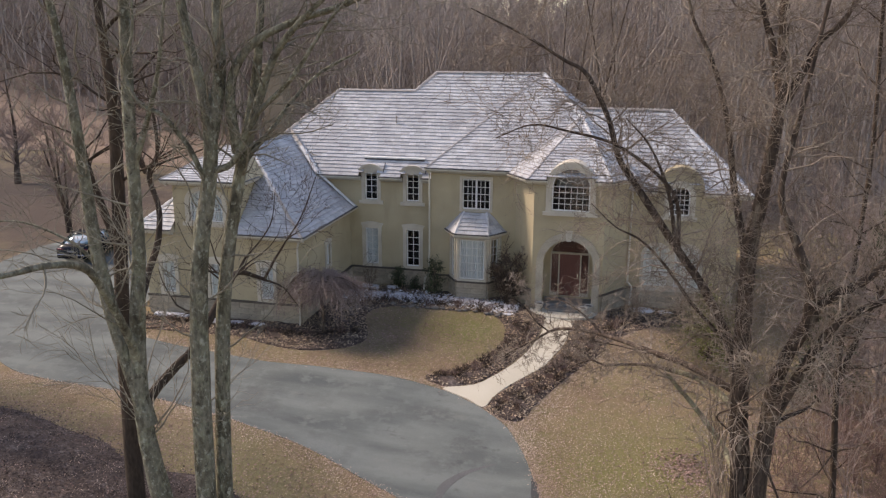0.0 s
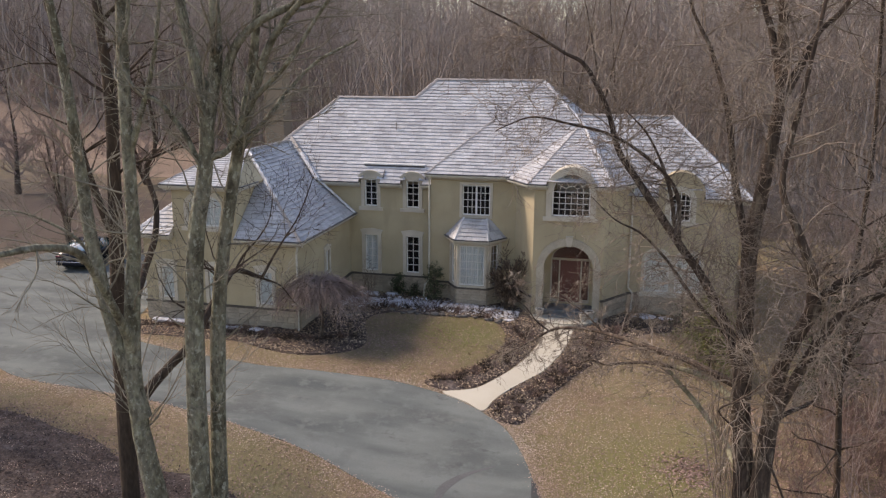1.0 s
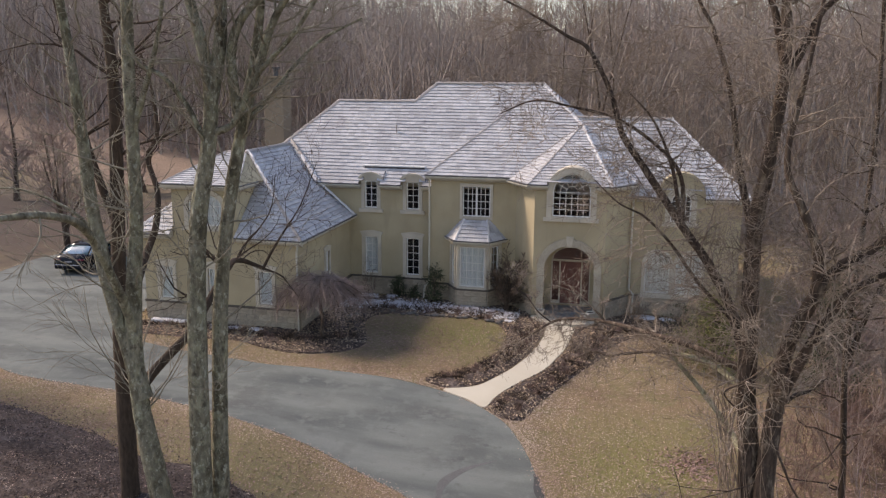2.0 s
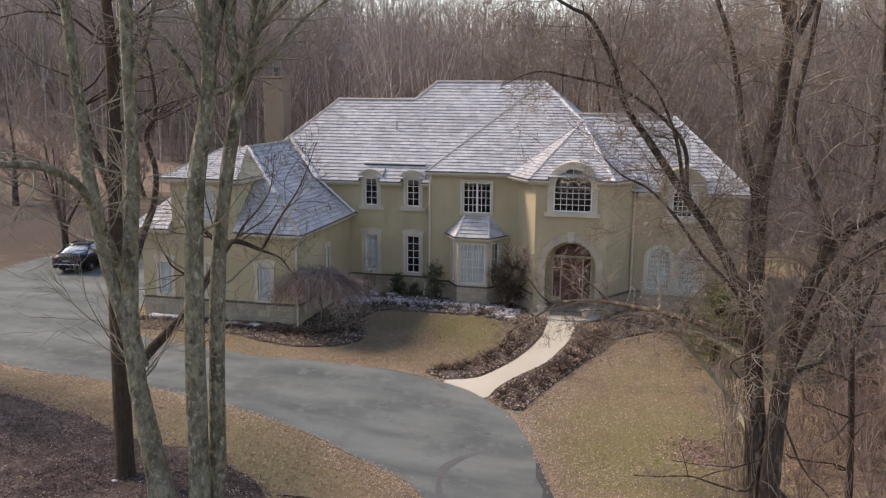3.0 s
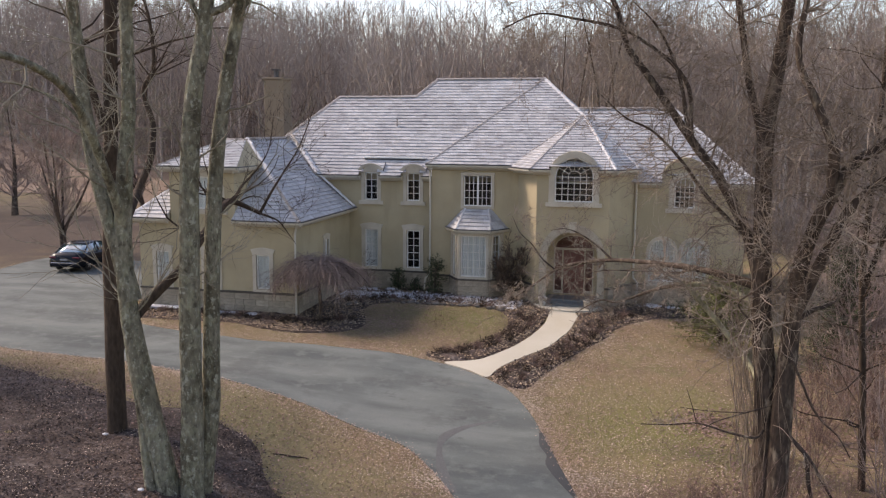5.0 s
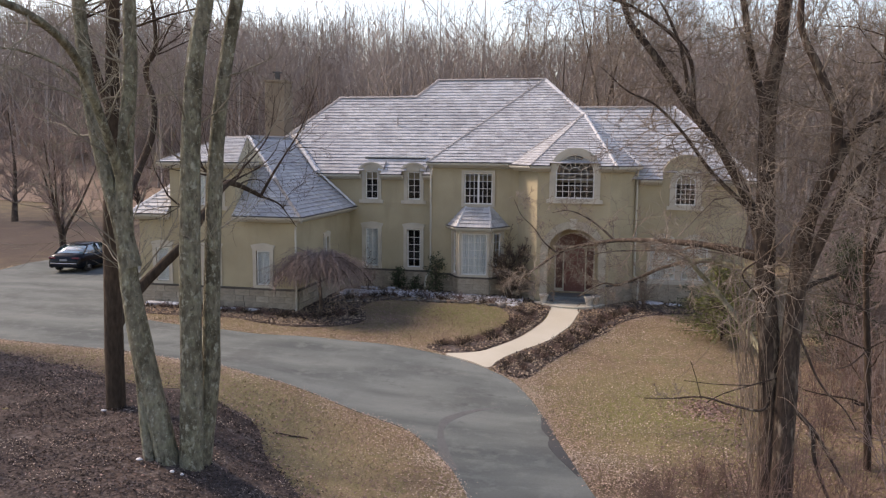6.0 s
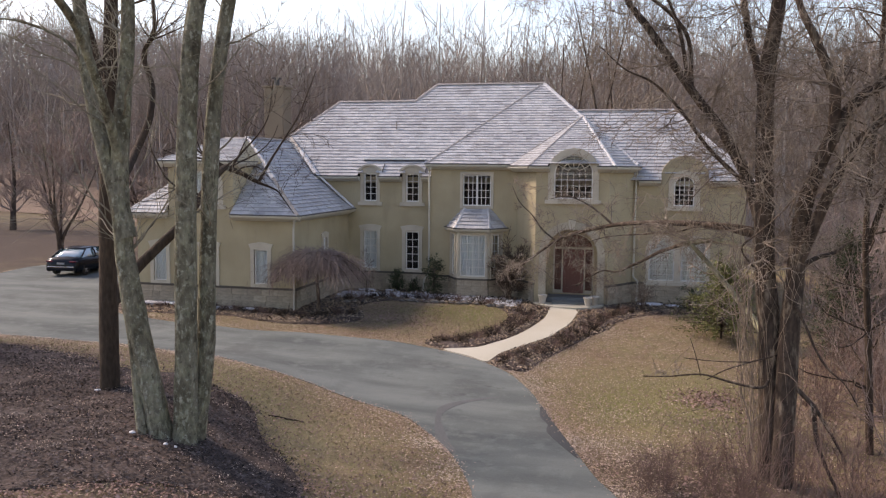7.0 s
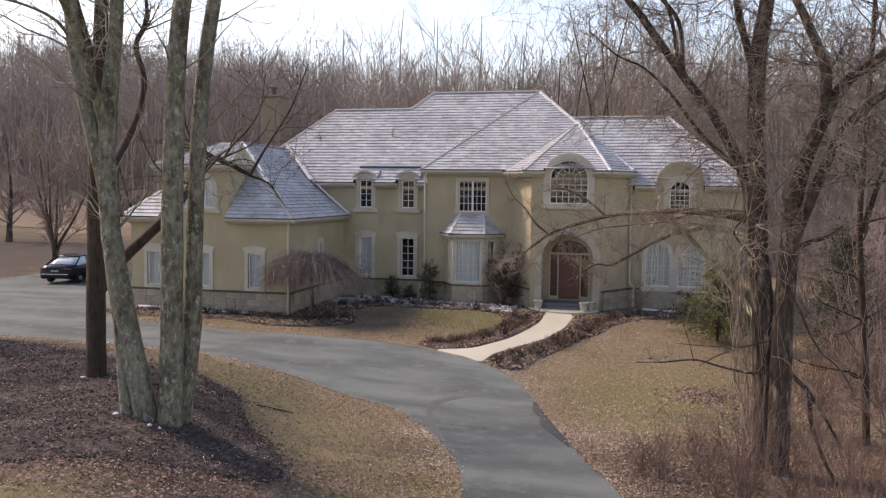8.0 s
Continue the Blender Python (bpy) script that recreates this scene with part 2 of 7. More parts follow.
def spots_on(mat, colour, scale, lo, hi, stretch=(1, 1, 1), amount=0.8):
    """Lays irregular patches of another colour (lichen, stains) over a material."""
    nt = mat.node_tree
    hsv = [n for n in nt.nodes if n.type == "HUE_SAT"][0]
    tex = [n for n in nt.nodes if n.type == "TEX_COORD"][0]
    last = hsv.inputs["Color"].links[0].from_socket
    mp = nt.nodes.new("ShaderNodeMapping")
    mp.inputs["Scale"].default_value = stretch
    nt.links.new(tex.outputs["Object"], mp.inputs[0])
    n = nt.nodes.new("ShaderNodeTexNoise")
    n.inputs["Scale"].default_value, n.inputs["Detail"].default_value, n.inputs["Roughness"].default_value = scale, 8, 0.65
    nt.links.new(mp.outputs[0], n.inputs["Vector"])
    r = nt.nodes.new("ShaderNodeMapRange")
    r.inputs["From Min"].default_value, r.inputs["From Max"].default_value, r.inputs["To Max"].default_value = lo, hi, amount
    nt.links.new(n.outputs[0], r.inputs[0])
    mix = nt.nodes.new("ShaderNodeMix")
    mix.data_type = "RGBA"
    nt.links.new(r.outputs[0], mix.inputs["Factor"])
    nt.links.new(last, mix.inputs["A"])
    mix.inputs["B"].default_value = (*colour, 1)
    nt.links.new(mix.outputs["Result"], hsv.inputs["Color"])


spots_on(M["bark"], (0.215, 0.212, 0.152), 4.5, 0.50, 0.58, (1, 1, 0.7), 0.7)
spots_on(M["bark"], (0.27, 0.275, 0.225), 22.0, 0.58, 0.63, (1, 1, 0.8), 0.8)
spots_on(M["bark"], (0.055, 0.047, 0.035), 3.8, 0.57, 0.64, (1, 1, 0.6), 0.75)
spots_on(M["bark"], (0.31, 0.31, 0.255), 8.0, 0.57, 0.62, (1, 1, 0.75), 0.75)
spots_on(M["bark"], (0.07, 0.062, 0.048), 10.0, 0.60, 0.66, (1, 1, 0.6), 0.8)
spots_on(M["bark_brown"], (0.22, 0.18, 0.14), 5.0, 0.54, 0.64, (1, 1, 0.35))
spots_on(M["mulch"], (0.20, 0.165, 0.148), 2.4, 0.54, 0.66, (1, 1.5, 1), 0.7)
spots_on(M["mulch"], (0.035, 0.027, 0.027), 1.7, 0.55, 0.66, (1, 1.4, 1), 0.7)
spots_on(M["asphalt"], (0.094, 0.102, 0.099), 0.35, 0.52, 0.64, (1, 1, 1), 0.75)
spots_on(M["asphalt"], (0.158, 0.174, 0.166), 1.6, 0.52, 0.64, (1, 1, 1), 0.6)
spots_on(M["asphalt"], (0.07, 0.075, 0.075), 1.1, 0.62, 0.70, (1, 1, 1), 0.6)
spots_on(M["asphalt"], (0.176, 0.184, 0.17), 0.9, 0.58, 0.70, (1, 1, 1), 0.6)
spots_on(M["stucco"], (0.36, 0.305, 0.207), 0.35, 0.5, 0.62, (1, 1, 0.4), 0.5)
spots_on(M["stucco"], (0.335, 0.28, 0.188), 1.6, 0.52, 0.66, (1, 1, 0.18), 0.5)
for kind in ("shingle", "shingle_piece"):
    spots_on(M[kind], (0.54, 0.53, 0.525), 1.1, 0.52, 0.64, (1, 1, 1), 0.6)
    spots_on(M[kind], (0.27, 0.255, 0.255), 0.8, 0.56, 0.70, (1, 1, 1), 0.65)
    spots_on(M[kind], (0.24, 0.23, 0.235), 3.4, 0.56, 0.66, (0.7, 1, 1), 0.7)


# ---- mesh helpers ----
def link_parts(ob, parent):
    """Parents ob, whose mesh lies in world places, to a thing (an Empty at its base) or to a part."""
    if parent is not None:
        ob.parent = parent
        if parent.parent is None:
            ob.matrix_parent_inverse = parent.matrix_basis.inverted()
    return ob


def part(name, bm, mat, parent=None, label="", smooth=False):
    """Links a bmesh, or (points, faces), as one mesh object under a thing or a part."""
    me = bpy.data.meshes.new(name)
    if isinstance(bm, tuple):
        me.from_pydata([tuple(p) for p in bm[0]], [], [tuple(f) for f in bm[1]])
    else:
        bmesh.ops.recalc_face_normals(bm, faces=bm.faces)
        bm.to_mesh(me)
        bm.free()
    me.materials.append(mat)
    if smooth:
        me.shade_smooth()
    ob = link_parts(new(name, me), parent)
    if label:
        ob["label"] = label
    return ob


def thing(name, at, label, category, group="", kind=""):
    ob = new(name)
    ob.matrix_basis = Matrix.Translation(at)
    return tagged(ob, label, category, group, kind)


def arrays(name, points, quads, mat, smooth=False):
    """A mesh object from numpy arrays of points and four-cornered faces."""
    me = bpy.data.meshes.new(name)
    me.vertices.add(len(points))
    me.vertices.foreach_set("co", np.ascontiguousarray(points, dtype=np.float32).ravel())
    me.loops.add(quads.size)
    me.loops.foreach_set("vertex_index", np.ascontiguousarray(quads, dtype=np.int32).ravel())
    me.polygons.add(len(quads))
    me.polygons.foreach_set("loop_start", np.arange(0, quads.size, 4, dtype=np.int32))
    me.update(calc_edges=True)
    me.materials.append(mat)
    if smooth:
        me.shade_smooth()
    return new(name, me)


def box(bm, x0, x1, y0, y1, z0, z1, m=None, bevel=0.0):
    vs = [bm.verts.new(p) for p in ((x0, y0, z0), (x1, y0, z0), (x1, y1, z0), (x0, y1, z0), (x0, y0, z1), (x1, y0, z1), (x1, y1, z1), (x0, y1, z1))]
    fs = [bm.faces.new([vs[i] for i in f]) for f in ((0, 3, 2, 1), (4, 5, 6, 7), (0, 1, 5, 4), (1, 2, 6, 5), (2, 3, 7, 6), (3, 0, 4, 7))]
    if bevel:
        es = list({e for f in fs for e in f.edges})
        r = bmesh.ops.bevel(bm, geom=es, offset=bevel, segments=1, affect="EDGES")
        vs = list({v for f in r["faces"] for v in f.verts} | {v for v in vs if v.is_valid})
    if m is not None:
        bmesh.ops.transform(bm, matrix=m, verts=[v for v in vs if v.is_valid])
    return bm


def slab(bm, loop, holes, depth, place):
    """A plate of the outline loop (u, z) with holes, depth deep; place(u, d, z) lays it into the world, d = 0 is the face."""
    rings = [loop, *holes]
    front, back = [], []
    for ring in rings:
        front.append([bm.verts.new(place(u, 0.0, z)) for u, z in ring])
        back.append([bm.verts.new(place(u, -depth, z)) for u, z in ring])
    for side in (front, back):
        edges = []
        for ring in side:
            edges += [bm.edges.new((ring[i], ring[(i + 1) % len(ring)])) for i in range(len(ring))]
        bmesh.ops.triangle_fill(bm, use_beauty=True, use_dissolve=False, edges=edges)
    for f, b in zip(front, back):
        for i in range(len(f)):
            j = (i + 1) % len(f)
            bm.faces.new((f[i], f[j], b[j], b[i]))
    return bm


def facing(origin, u_way):
    """place(u, d, z) for a wall that runs along u_way (x, y) from origin; outward is to the right of u_way."""
    u = Vector((*u_way, 0)).normalized()
    n = Vector((u.y, -u.x, 0))
    o = Vector((origin[0], origin[1], 0))
    return lambda a, d, z: o + u * a + n * d + Vector((0, 0, z))


def rect(u0, u1, z0, z1):
    return [(u0, z0), (u1, z0), (u1, z1), (u0, z1)]


def arch(u, half, z0, spring, rise=None, n=14):
    """An opening with an arched head: from the sill z0 up to the springing, then an ellipse of that rise."""
    rise = half if rise is None else rise
    return [(u - half, z0), (u + half, z0)] + [(u + half * math.cos(math.pi * i / n), spring + rise * math.sin(math.pi * i / n)) for i in range(n + 1)]


def sweep(points, radii, sides=6):
    """Rings of points round a path, and the faces between them (arrays)."""
    p = np.asarray(points, float)
    r = np.asarray(radii, float)
    t = np.gradient(p, axis=0)
    t /= np.maximum(np.linalg.norm(t, axis=1, keepdims=True), 1e-9)
    ref = np.array([0.0, 0.0, 1.0]) if abs(t[:, 2]).mean() < 0.8 else np.array([1.0, 0.0, 0.0])
    a = np.cross(t, ref)
    a /= np.maximum(np.linalg.norm(a, axis=1, keepdims=True), 1e-9)
    b = np.cross(t, a)
    ang = np.arange(sides) * 2 * math.pi / sides
    rings = p[:, None] + r[:, None, None] * (a[:, None] * np.cos(ang)[None, :, None] + b[:, None] * np.sin(ang)[None, :, None])
    n = len(p)
    i = np.arange(n - 1)[:, None] * sides
    k = np.arange(sides)[None]
    k2 = (k + 1) % sides
    q = np.stack([i + k, i + k2, i + sides + k2, i + sides + k], -1).reshape(-1, 4)
    return rings.reshape(-1, 3), q


def gather(pieces):
    """Joins (points, faces) arrays."""
    pts, qs, at = [], [], 0
    for p, q in pieces:
        pts.append(p)
        qs.append(q + at)
        at += len(p)
    return np.concatenate(pts), np.concatenate(qs)


def smoothstep(a, b, x):
    t = np.clip((np.asarray(x, float) - a) / (b - a), 0, 1)
    return t * t * (3 - 2 * t)


# ---- ground ----
def ground_z(x, y):
    x, y = np.asarray(x, float), np.asarray(y, float)
    z = 0.05 + 0 * x
    z = z + 1.08 * smoothstep(-5.5, -10.0, x + 0.35 * (y - 16)) * smoothstep(25.5, 16.5, y)          # the mound under the trees
    z = z - 0.55 * np.exp(-(((x + 0.5) / 8.0) ** 2 + ((y - 23.5) / 7.5) ** 2))                        # dip in front
    z = z - 0.32 * smoothstep(1.5, 4.5, x) * np.exp(-((y - 16.5) / 6.0) ** 2)                         # falls away to the right
    z = z - 0.5 * smoothstep(1.0, 6.0, x) * np.exp(-((y - 31) / 6.0) ** 2)
    z = z + 0.9 * smoothstep(38, 60, y + 0.5 * (-x - 30)) * smoothstep(-24, -34, x)
    z = z - 1.2 * smoothstep(50, 75, y) * smoothstep(-30, -10, x)
    z = z + (16.8 + 4.8 * smoothstep(-25, -60, x) + 1.8 * smoothstep(-15, 15, x)) * smoothstep(78, 225, np.hypot(x, y)) * smoothstep(40, 90, y)
    return z + 0.03 * np.sin(x * 1.3 + 0.7 * y) * np.sin(0.9 * y - 0.4 * x)


def grid_sheet(xs, ys, lift=0.0):
    gx, gy = np.meshgrid(xs, ys)
    pts = np.stack([gx, gy, ground_z(gx, gy) + lift], -1).reshape(-1, 3)
    n = len(xs)
    i, j = np.meshgrid(np.arange(n - 1), np.arange(len(ys) - 1))
    k = (j * n + i).ravel()
    return pts, np.stack([k, k + 1, k + n + 1, k + n], -1)


def spread(a, b, lo, hi, fine, coarse):
    inner = np.arange(a, b + 1e-6, fine)
    k = np.cumsum(np.geomspace(fine, coarse, 40))
    return np.concatenate([(a - k * (a - lo) / k[-1])[::-1], inner, b + k * (hi - b) / k[-1]])


pts, quads = grid_sheet(spread(-42, 14, -900, 900, 0.4, 120), spread(-6, 56, -400, 1500, 0.4, 120))
ground = arrays("ground", pts, quads, M["lawn"], True)
tagged(ground, "straw-coloured winter lawn with fallen brown leaves", "lawn", kind="structure")


def inside(poly, x, y):
    poly = np.asarray(poly, float)
    hit = np.zeros(np.shape(x), bool)
    for (x0, y0), (x1, y1) in zip(poly, np.roll(poly, -1, 0)):
        c = (y0 > y) != (y1 > y)
        hit ^= c & (x < (x1 - x0) * (y - y0) / ((y1 - y0) if y1 != y0 else 1e-9) + x0)
    return hit


def curve_loop(points, per=8):
    """A closed smooth outline through control points (Catmull-Rom)."""
    p = np.asarray(points, float)
    n = len(p)
    t = np.linspace(0, 1, per, endpoint=False)[:, None]
    out = []
    for i in range(n):
        a, b, c, d = p[i - 1], p[i], p[(i + 1) % n], p[(i + 2) % n]
        out.append(0.5 * (2 * b + (c - a) * t + (2 * a - 5 * b + 4 * c - d) * t ** 2 + (3 * b - a - 3 * c + d) * t ** 3))
    return np.concatenate(out)


def draped(name, loop, mat, lift, step=0.5, rough=0.0, skirt=0.15, label="", kind="structure", category=""):
    """A sheet of that outline that follows the ground, lift above it, with edges that go down into it."""
    bm = bmesh.new()
    ring = [bm.verts.new((x, y, 0)) for x, y in loop]
    edges = [bm.edges.new((ring[i], ring[(i + 1) % len(ring)])) for i in range(len(ring))]
    bmesh.ops.triangle_fill(bm, use_beauty=True, edges=edges)
    lo, hi = np.min(loop, 0), np.max(loop, 0)
    for axis in (0, 1):
        for v in np.arange(lo[axis] + step, hi[axis], step):
            co, no = [0, 0, 0], [0, 0, 0]
            co[axis], no[axis] = v, 1
            bmesh.ops.bisect_plane(bm, geom=bm.verts[:] + bm.edges[:] + bm.faces[:], plane_co=co, plane_no=no)
    bmesh.ops.recalc_face_normals(bm, faces=bm.faces)
    if sum(f.normal.z for f in bm.faces) < 0:
        bmesh.ops.reverse_faces(bm, faces=bm.faces)
    bm.verts.ensure_lookup_table()
    xy = np.array([v.co[:2] for v in bm.verts])
    zs = ground_z(xy[:, 0], xy[:, 1])
    for v, z in zip(bm.verts, zs):
        v.co.z = z + lift + (rough * (noise.noise(Vector((v.co.x * 1.7, v.co.y * 1.7, 3.1))) + 0.4) if rough and not v.is_boundary else 0)
    rim = [e for e in bm.edges if e.is_boundary]
    ext = bmesh.ops.extrude_edge_only(bm, edges=rim)
    for v in ext["geom"]:
        if isinstance(v, bmesh.types.BMVert):
            v.co.z -= skirt + lift
    me = bpy.data.meshes.new(name)
    bm.to_mesh(me)
    bm.free()
    me.materials.append(mat)
    return tagged(new(name, me), label, category, kind=kind)


drive_loop = curve_loop([(0.35, 14.4), (-0.35, 16.4), (-0.9, 18.2), (-1.69, 20.94), (-2.21, 22.7), (-2.79, 24.2), (-3.38, 25.25), (-4.27, 26.1), (-4.93, 26.58), (-6.0, 27.15), (-7.8, 27.55), (-9.4, 27.65), (-12.2, 27.55), (-14.4, 27.75), (-17.4, 28.25), (-19.6, 28.9),
                         (-20.9, 30.4), (-21.8, 33.5), (-24.5, 40.5), (-28.6, 42.5), (-33.0, 42.0), (-33.6, 37.5), (-31.5, 34.0), (-27.5, 29.0), (-23.0, 25.0), (-20.0, 23.8), (-18.3, 23.6), (-16.3, 23.35),
                         (-14.0, 22.85), (-11.5, 22.0), (-9.6, 21.6), (-8.0, 21.05), (-6.2, 20.1), (-5.2, 19.45), (-4.4, 18.45), (-3.55, 17.15), (-2.84, 15.45), (-2.4, 13.9), (-1.6, 9.0), (-1.3, 0.0), (-1.2, -24.0), (1.9, -24.0), (1.7, 0.0), (1.3, 9.0)], 6)
draped("driveway", drive_loop, M["asphalt"], 0.02, 0.5, label="worn grey asphalt driveway curving to the house", category="driveway")
walk_loop = curve_loop([(-3.0, 35.9), (-1.8, 35.9), (-1.83, 33.98), (-2.0, 32.3), (-2.2, 31.4), (-2.55, 30.1), (-3.2, 28.9), (-3.77, 27.7), (-4.05, 26.95), (-4.27, 26.17), (-4.93, 26.64), (-5.95, 27.22),
                       (-5.2, 27.58), (-4.65, 28.02), (-3.93, 29.5), (-3.42, 30.9), (-3.1, 32.5), (-3.0, 33.9)], 4)
draped("garden_path", walk_loop, M["concrete"], 0.05, 0.5, label="pale concrete front walk curving to the door", category="path")
seam_line = np.array([(-3.5, 17.2), (-3.95, 18.2), (-4.38, 19.7), (-4.42, 20.7), (-4.0, 21.75), (-3.3, 22.5)])
seam_wide = np.array([0.11, 0.16, 0.08, 0.14, 0.09, 0.03])[:, None] * np.array([[1.0, -0.35]])
draped("tar_seam", np.concatenate([curve_loop(np.concatenate([seam_line + seam_wide, (seam_line - seam_wide)[::-1]]), 5)]), M["seam"], 0.0235, 0.6, label="dark curved repair seam in the asphalt", category="seam")
patch_loop = curve_loop([(-2.05, 22.0), (-1.85, 21.75), (-1.62, 20.9), (-1.25, 19.4), (-0.85, 18.0), (-0.75, 17.45), (-1.0, 17.95), (-1.3, 18.6), (-1.62, 19.5), (-1.66, 20.2), (-1.92, 20.9), (-2.0, 21.6)], 3)
draped("asphalt_patch", patch_loop, M["patch"], 0.026, 0.5, label="dark fresh asphalt patch at the driveway edge", category="patch")
bed_lawn = curve_loop([(-21.3, 31.4), (-20.6, 29.9), (-18.6, 29.7), (-15.7, 29.8), (-13.8, 29.2), (-12.0, 29.0), (-10.6, 29.8), (-10.1, 30.8), (-10.5, 32.2), (-11.0, 33.6), (-10.85, 34.6),
                       (-9.7, 35.3), (-7.9, 35.25), (-5.9, 35.4), (-4.9, 34.4), (-4.5, 32.7), (-4.6, 31.5), (-5.13, 30.1), (-5.95, 28.75), (-6.68, 28.1), (-6.7, 27.75), (-5.9, 27.45), (-5.2, 27.75), (-4.7, 28.15), (-4.0, 29.6), (-3.5, 31.0), (-3.2, 32.5), (-3.1, 33.9), (-3.1, 35.6), (-5.5, 38.2), (-9.5, 38.4), (-13.2, 37.5), (-14, 32.6)], 5)
draped("planting_bed", bed_lawn, M["mulch"], 0.015, 0.35, 0.09, label="dark mulched planting bed along the house front", category="flower bed")
bed_right = curve_loop([(-4.1, 26.1), (-3.95, 27.2), (-3.65, 27.9), (-3.1, 29.0), (-2.45, 30.2), (-2.1, 31.4), (-1.9, 32.4), (-1.75, 34.0), (-1.75, 35.8), (0.3, 37.4), (3.0, 37.8), (5.0, 37.3), (3.6, 36.1), (1.4, 35.0),
                       (-0.1, 33.0), (-0.4, 31.9), (-0.85, 30.9), (-1.75, 28.95), (-2.45, 27.1), (-2.65, 26.3), (-2.8, 25.75), (-3.35, 25.55)], 5)
draped("planting_bed", bed_right, M["mulch"], 0.015, 0.35, 0.09, label="dark mulched planting bed beside the front walk", category="flower bed")
bed_trees = curve_loop([(-5.5, 13.6), (-6.4, 14.75), (-7.05, 15.3), (-7.5, 15.9), (-8.0, 16.75), (-8.45, 17.1), (-9.2, 17.25), (-10.5, 17.6), (-11.6, 17.6), (-12.95, 18.0), (-14.0, 18.75), (-15.7, 19.3), (-18.1, 20.3), (-20.0, 20.2), (-24.0, 18.0), (-24.0, 8.4), (-14.0, 8.6), (-9.6, 9.8), (-8.1, 10.7), (-6.9, 11.7), (-5.8, 12.5)], 6)
draped("planting_bed", bed_trees, M["mulch"], 0.012, 0.35, 0.06, label="leaf-strewn dark mulch bed round the tall trees", category="flower bed")

# leaf-covered floor of the woods
pts, quads = grid_sheet(np.arange(-190, 121, 4.0), np.arange(10, 215, 4.0), 0.05)
c = pts[quads].mean(1)
wood = np.where(c[:, 0] < -22, (c[:, 1] > 60 + 0.25 * (-c[:, 0] - 22)) | (c[:, 0] < -70), (c[:, 1] > 56) | (c[:, 0] > 8.5 + 0.08 * c[:, 1]))
tagged(arrays("woodland_floor", pts, quads[wood], M["floor_leaf"], True), "brown leaf-covered woodland floor", "ground", kind="structure")


# ---- the house ----
house = thing("house", (-7.0, 40.0, 0.0), "two-storey olive stucco house, grey shingle hip roofs, stone base", "house")
rng = np.random.default_rng(7)


def walls(name, place, loop, holes=(), depth=0.28, mat="stucco", label=""):
    return part(name, slab(bmesh.new(), loop, list(holes), depth, place), M[mat], house, label)


def shingle_mesh(poly, cuts=(), expose=0.225, wide=0.34):
    """Courses of separate overlapping shingles over a planar polygon whose first edge is the eave.
    cuts (x0, x1, z0, z1) leave room for dormers: courses that start between these heights end at these x."""
    p = np.asarray(poly, float)
    u = p[1] - p[0]
    u /= np.linalg.norm(u)
    n = np.cross(u, p[2] - p[0])
    n /= np.linalg.norm(n)
    if n[2] < 0:
        n = -n
    v = np.cross(n, u)
    if v[2] < 0:
        v = -v
    flat = np.stack([(p - p[0]) @ u, (p - p[0]) @ v], -1)

    def span(h):
        xs = []
        for a, b in zip(flat, np.roll(flat, -1, 0)):
            if (a[1] - h) * (b[1] - h) < 0:
                xs.append(a[0] + (b[0] - a[0]) * (h - a[1]) / (b[1] - a[1]))
        return (min(xs), max(xs)) if len(xs) > 1 else None

    out, top, h, row = [], flat[:, 1].max(), 0.0, 0
    while h < top - 0.05:
        h1 = min(h + expose, top)
        lo, hi = span(h + 0.004), span(h1 - 0.004)
        if lo is None or hi is None:
            break
        at = min(lo[0], hi[0]) - rng.uniform(0, wide)
        while at < max(lo[1], hi[1]):
            w = wide * rng.uniform(0.65, 1.45)
            a0, a1 = max(at, lo[0]), max(at, hi[0])
            b0, b1 = min(at + w - 0.007, lo[1]), min(at + w - 0.007, hi[1])
            at += w
            if b0 - a0 < 0.02 and b1 - a1 < 0.02:
                continue
            b0, b1 = max(b0, a0), max(b1, a1)
            z = (p[0] + v * h)[2]
            for x0, x1, z0, z1 in cuts:
                k0, k1 = x0 - p[0][0], x1 - p[0][0]
                if z0 <= z < z1 and b0 > k0 and a0 < k1:
                    if k0 - a0 > b0 - k1:
                        b0, b1 = min(b0, k0), min(b1, k0)
                    else:
                        a0, a1 = max(a0, k1), max(a1, k1)
            if b0 - a0 < 0.02:
                continue
            t = 0.038 + rng.uniform(-0.006, 0.010)
            drop = rng.uniform(0, 0.018)
            q = [(a0, h - drop, 0), (b0, h - drop, 0), (b0, h - drop, t), (a0, h - drop, t), (b1, h1 + 0.01, 0.004), (a1, h1 + 0.01, 0.004)]
            pts = np.array([p[0] + u * i + v * j + n * k for i, j, k in q])
            out.append((pts, np.array([[0, 1, 2, 3], [3, 2, 4, 5], [0, 3, 5, 5], [1, 4, 4, 2]])))
        h += expose
        row += 1
    return out


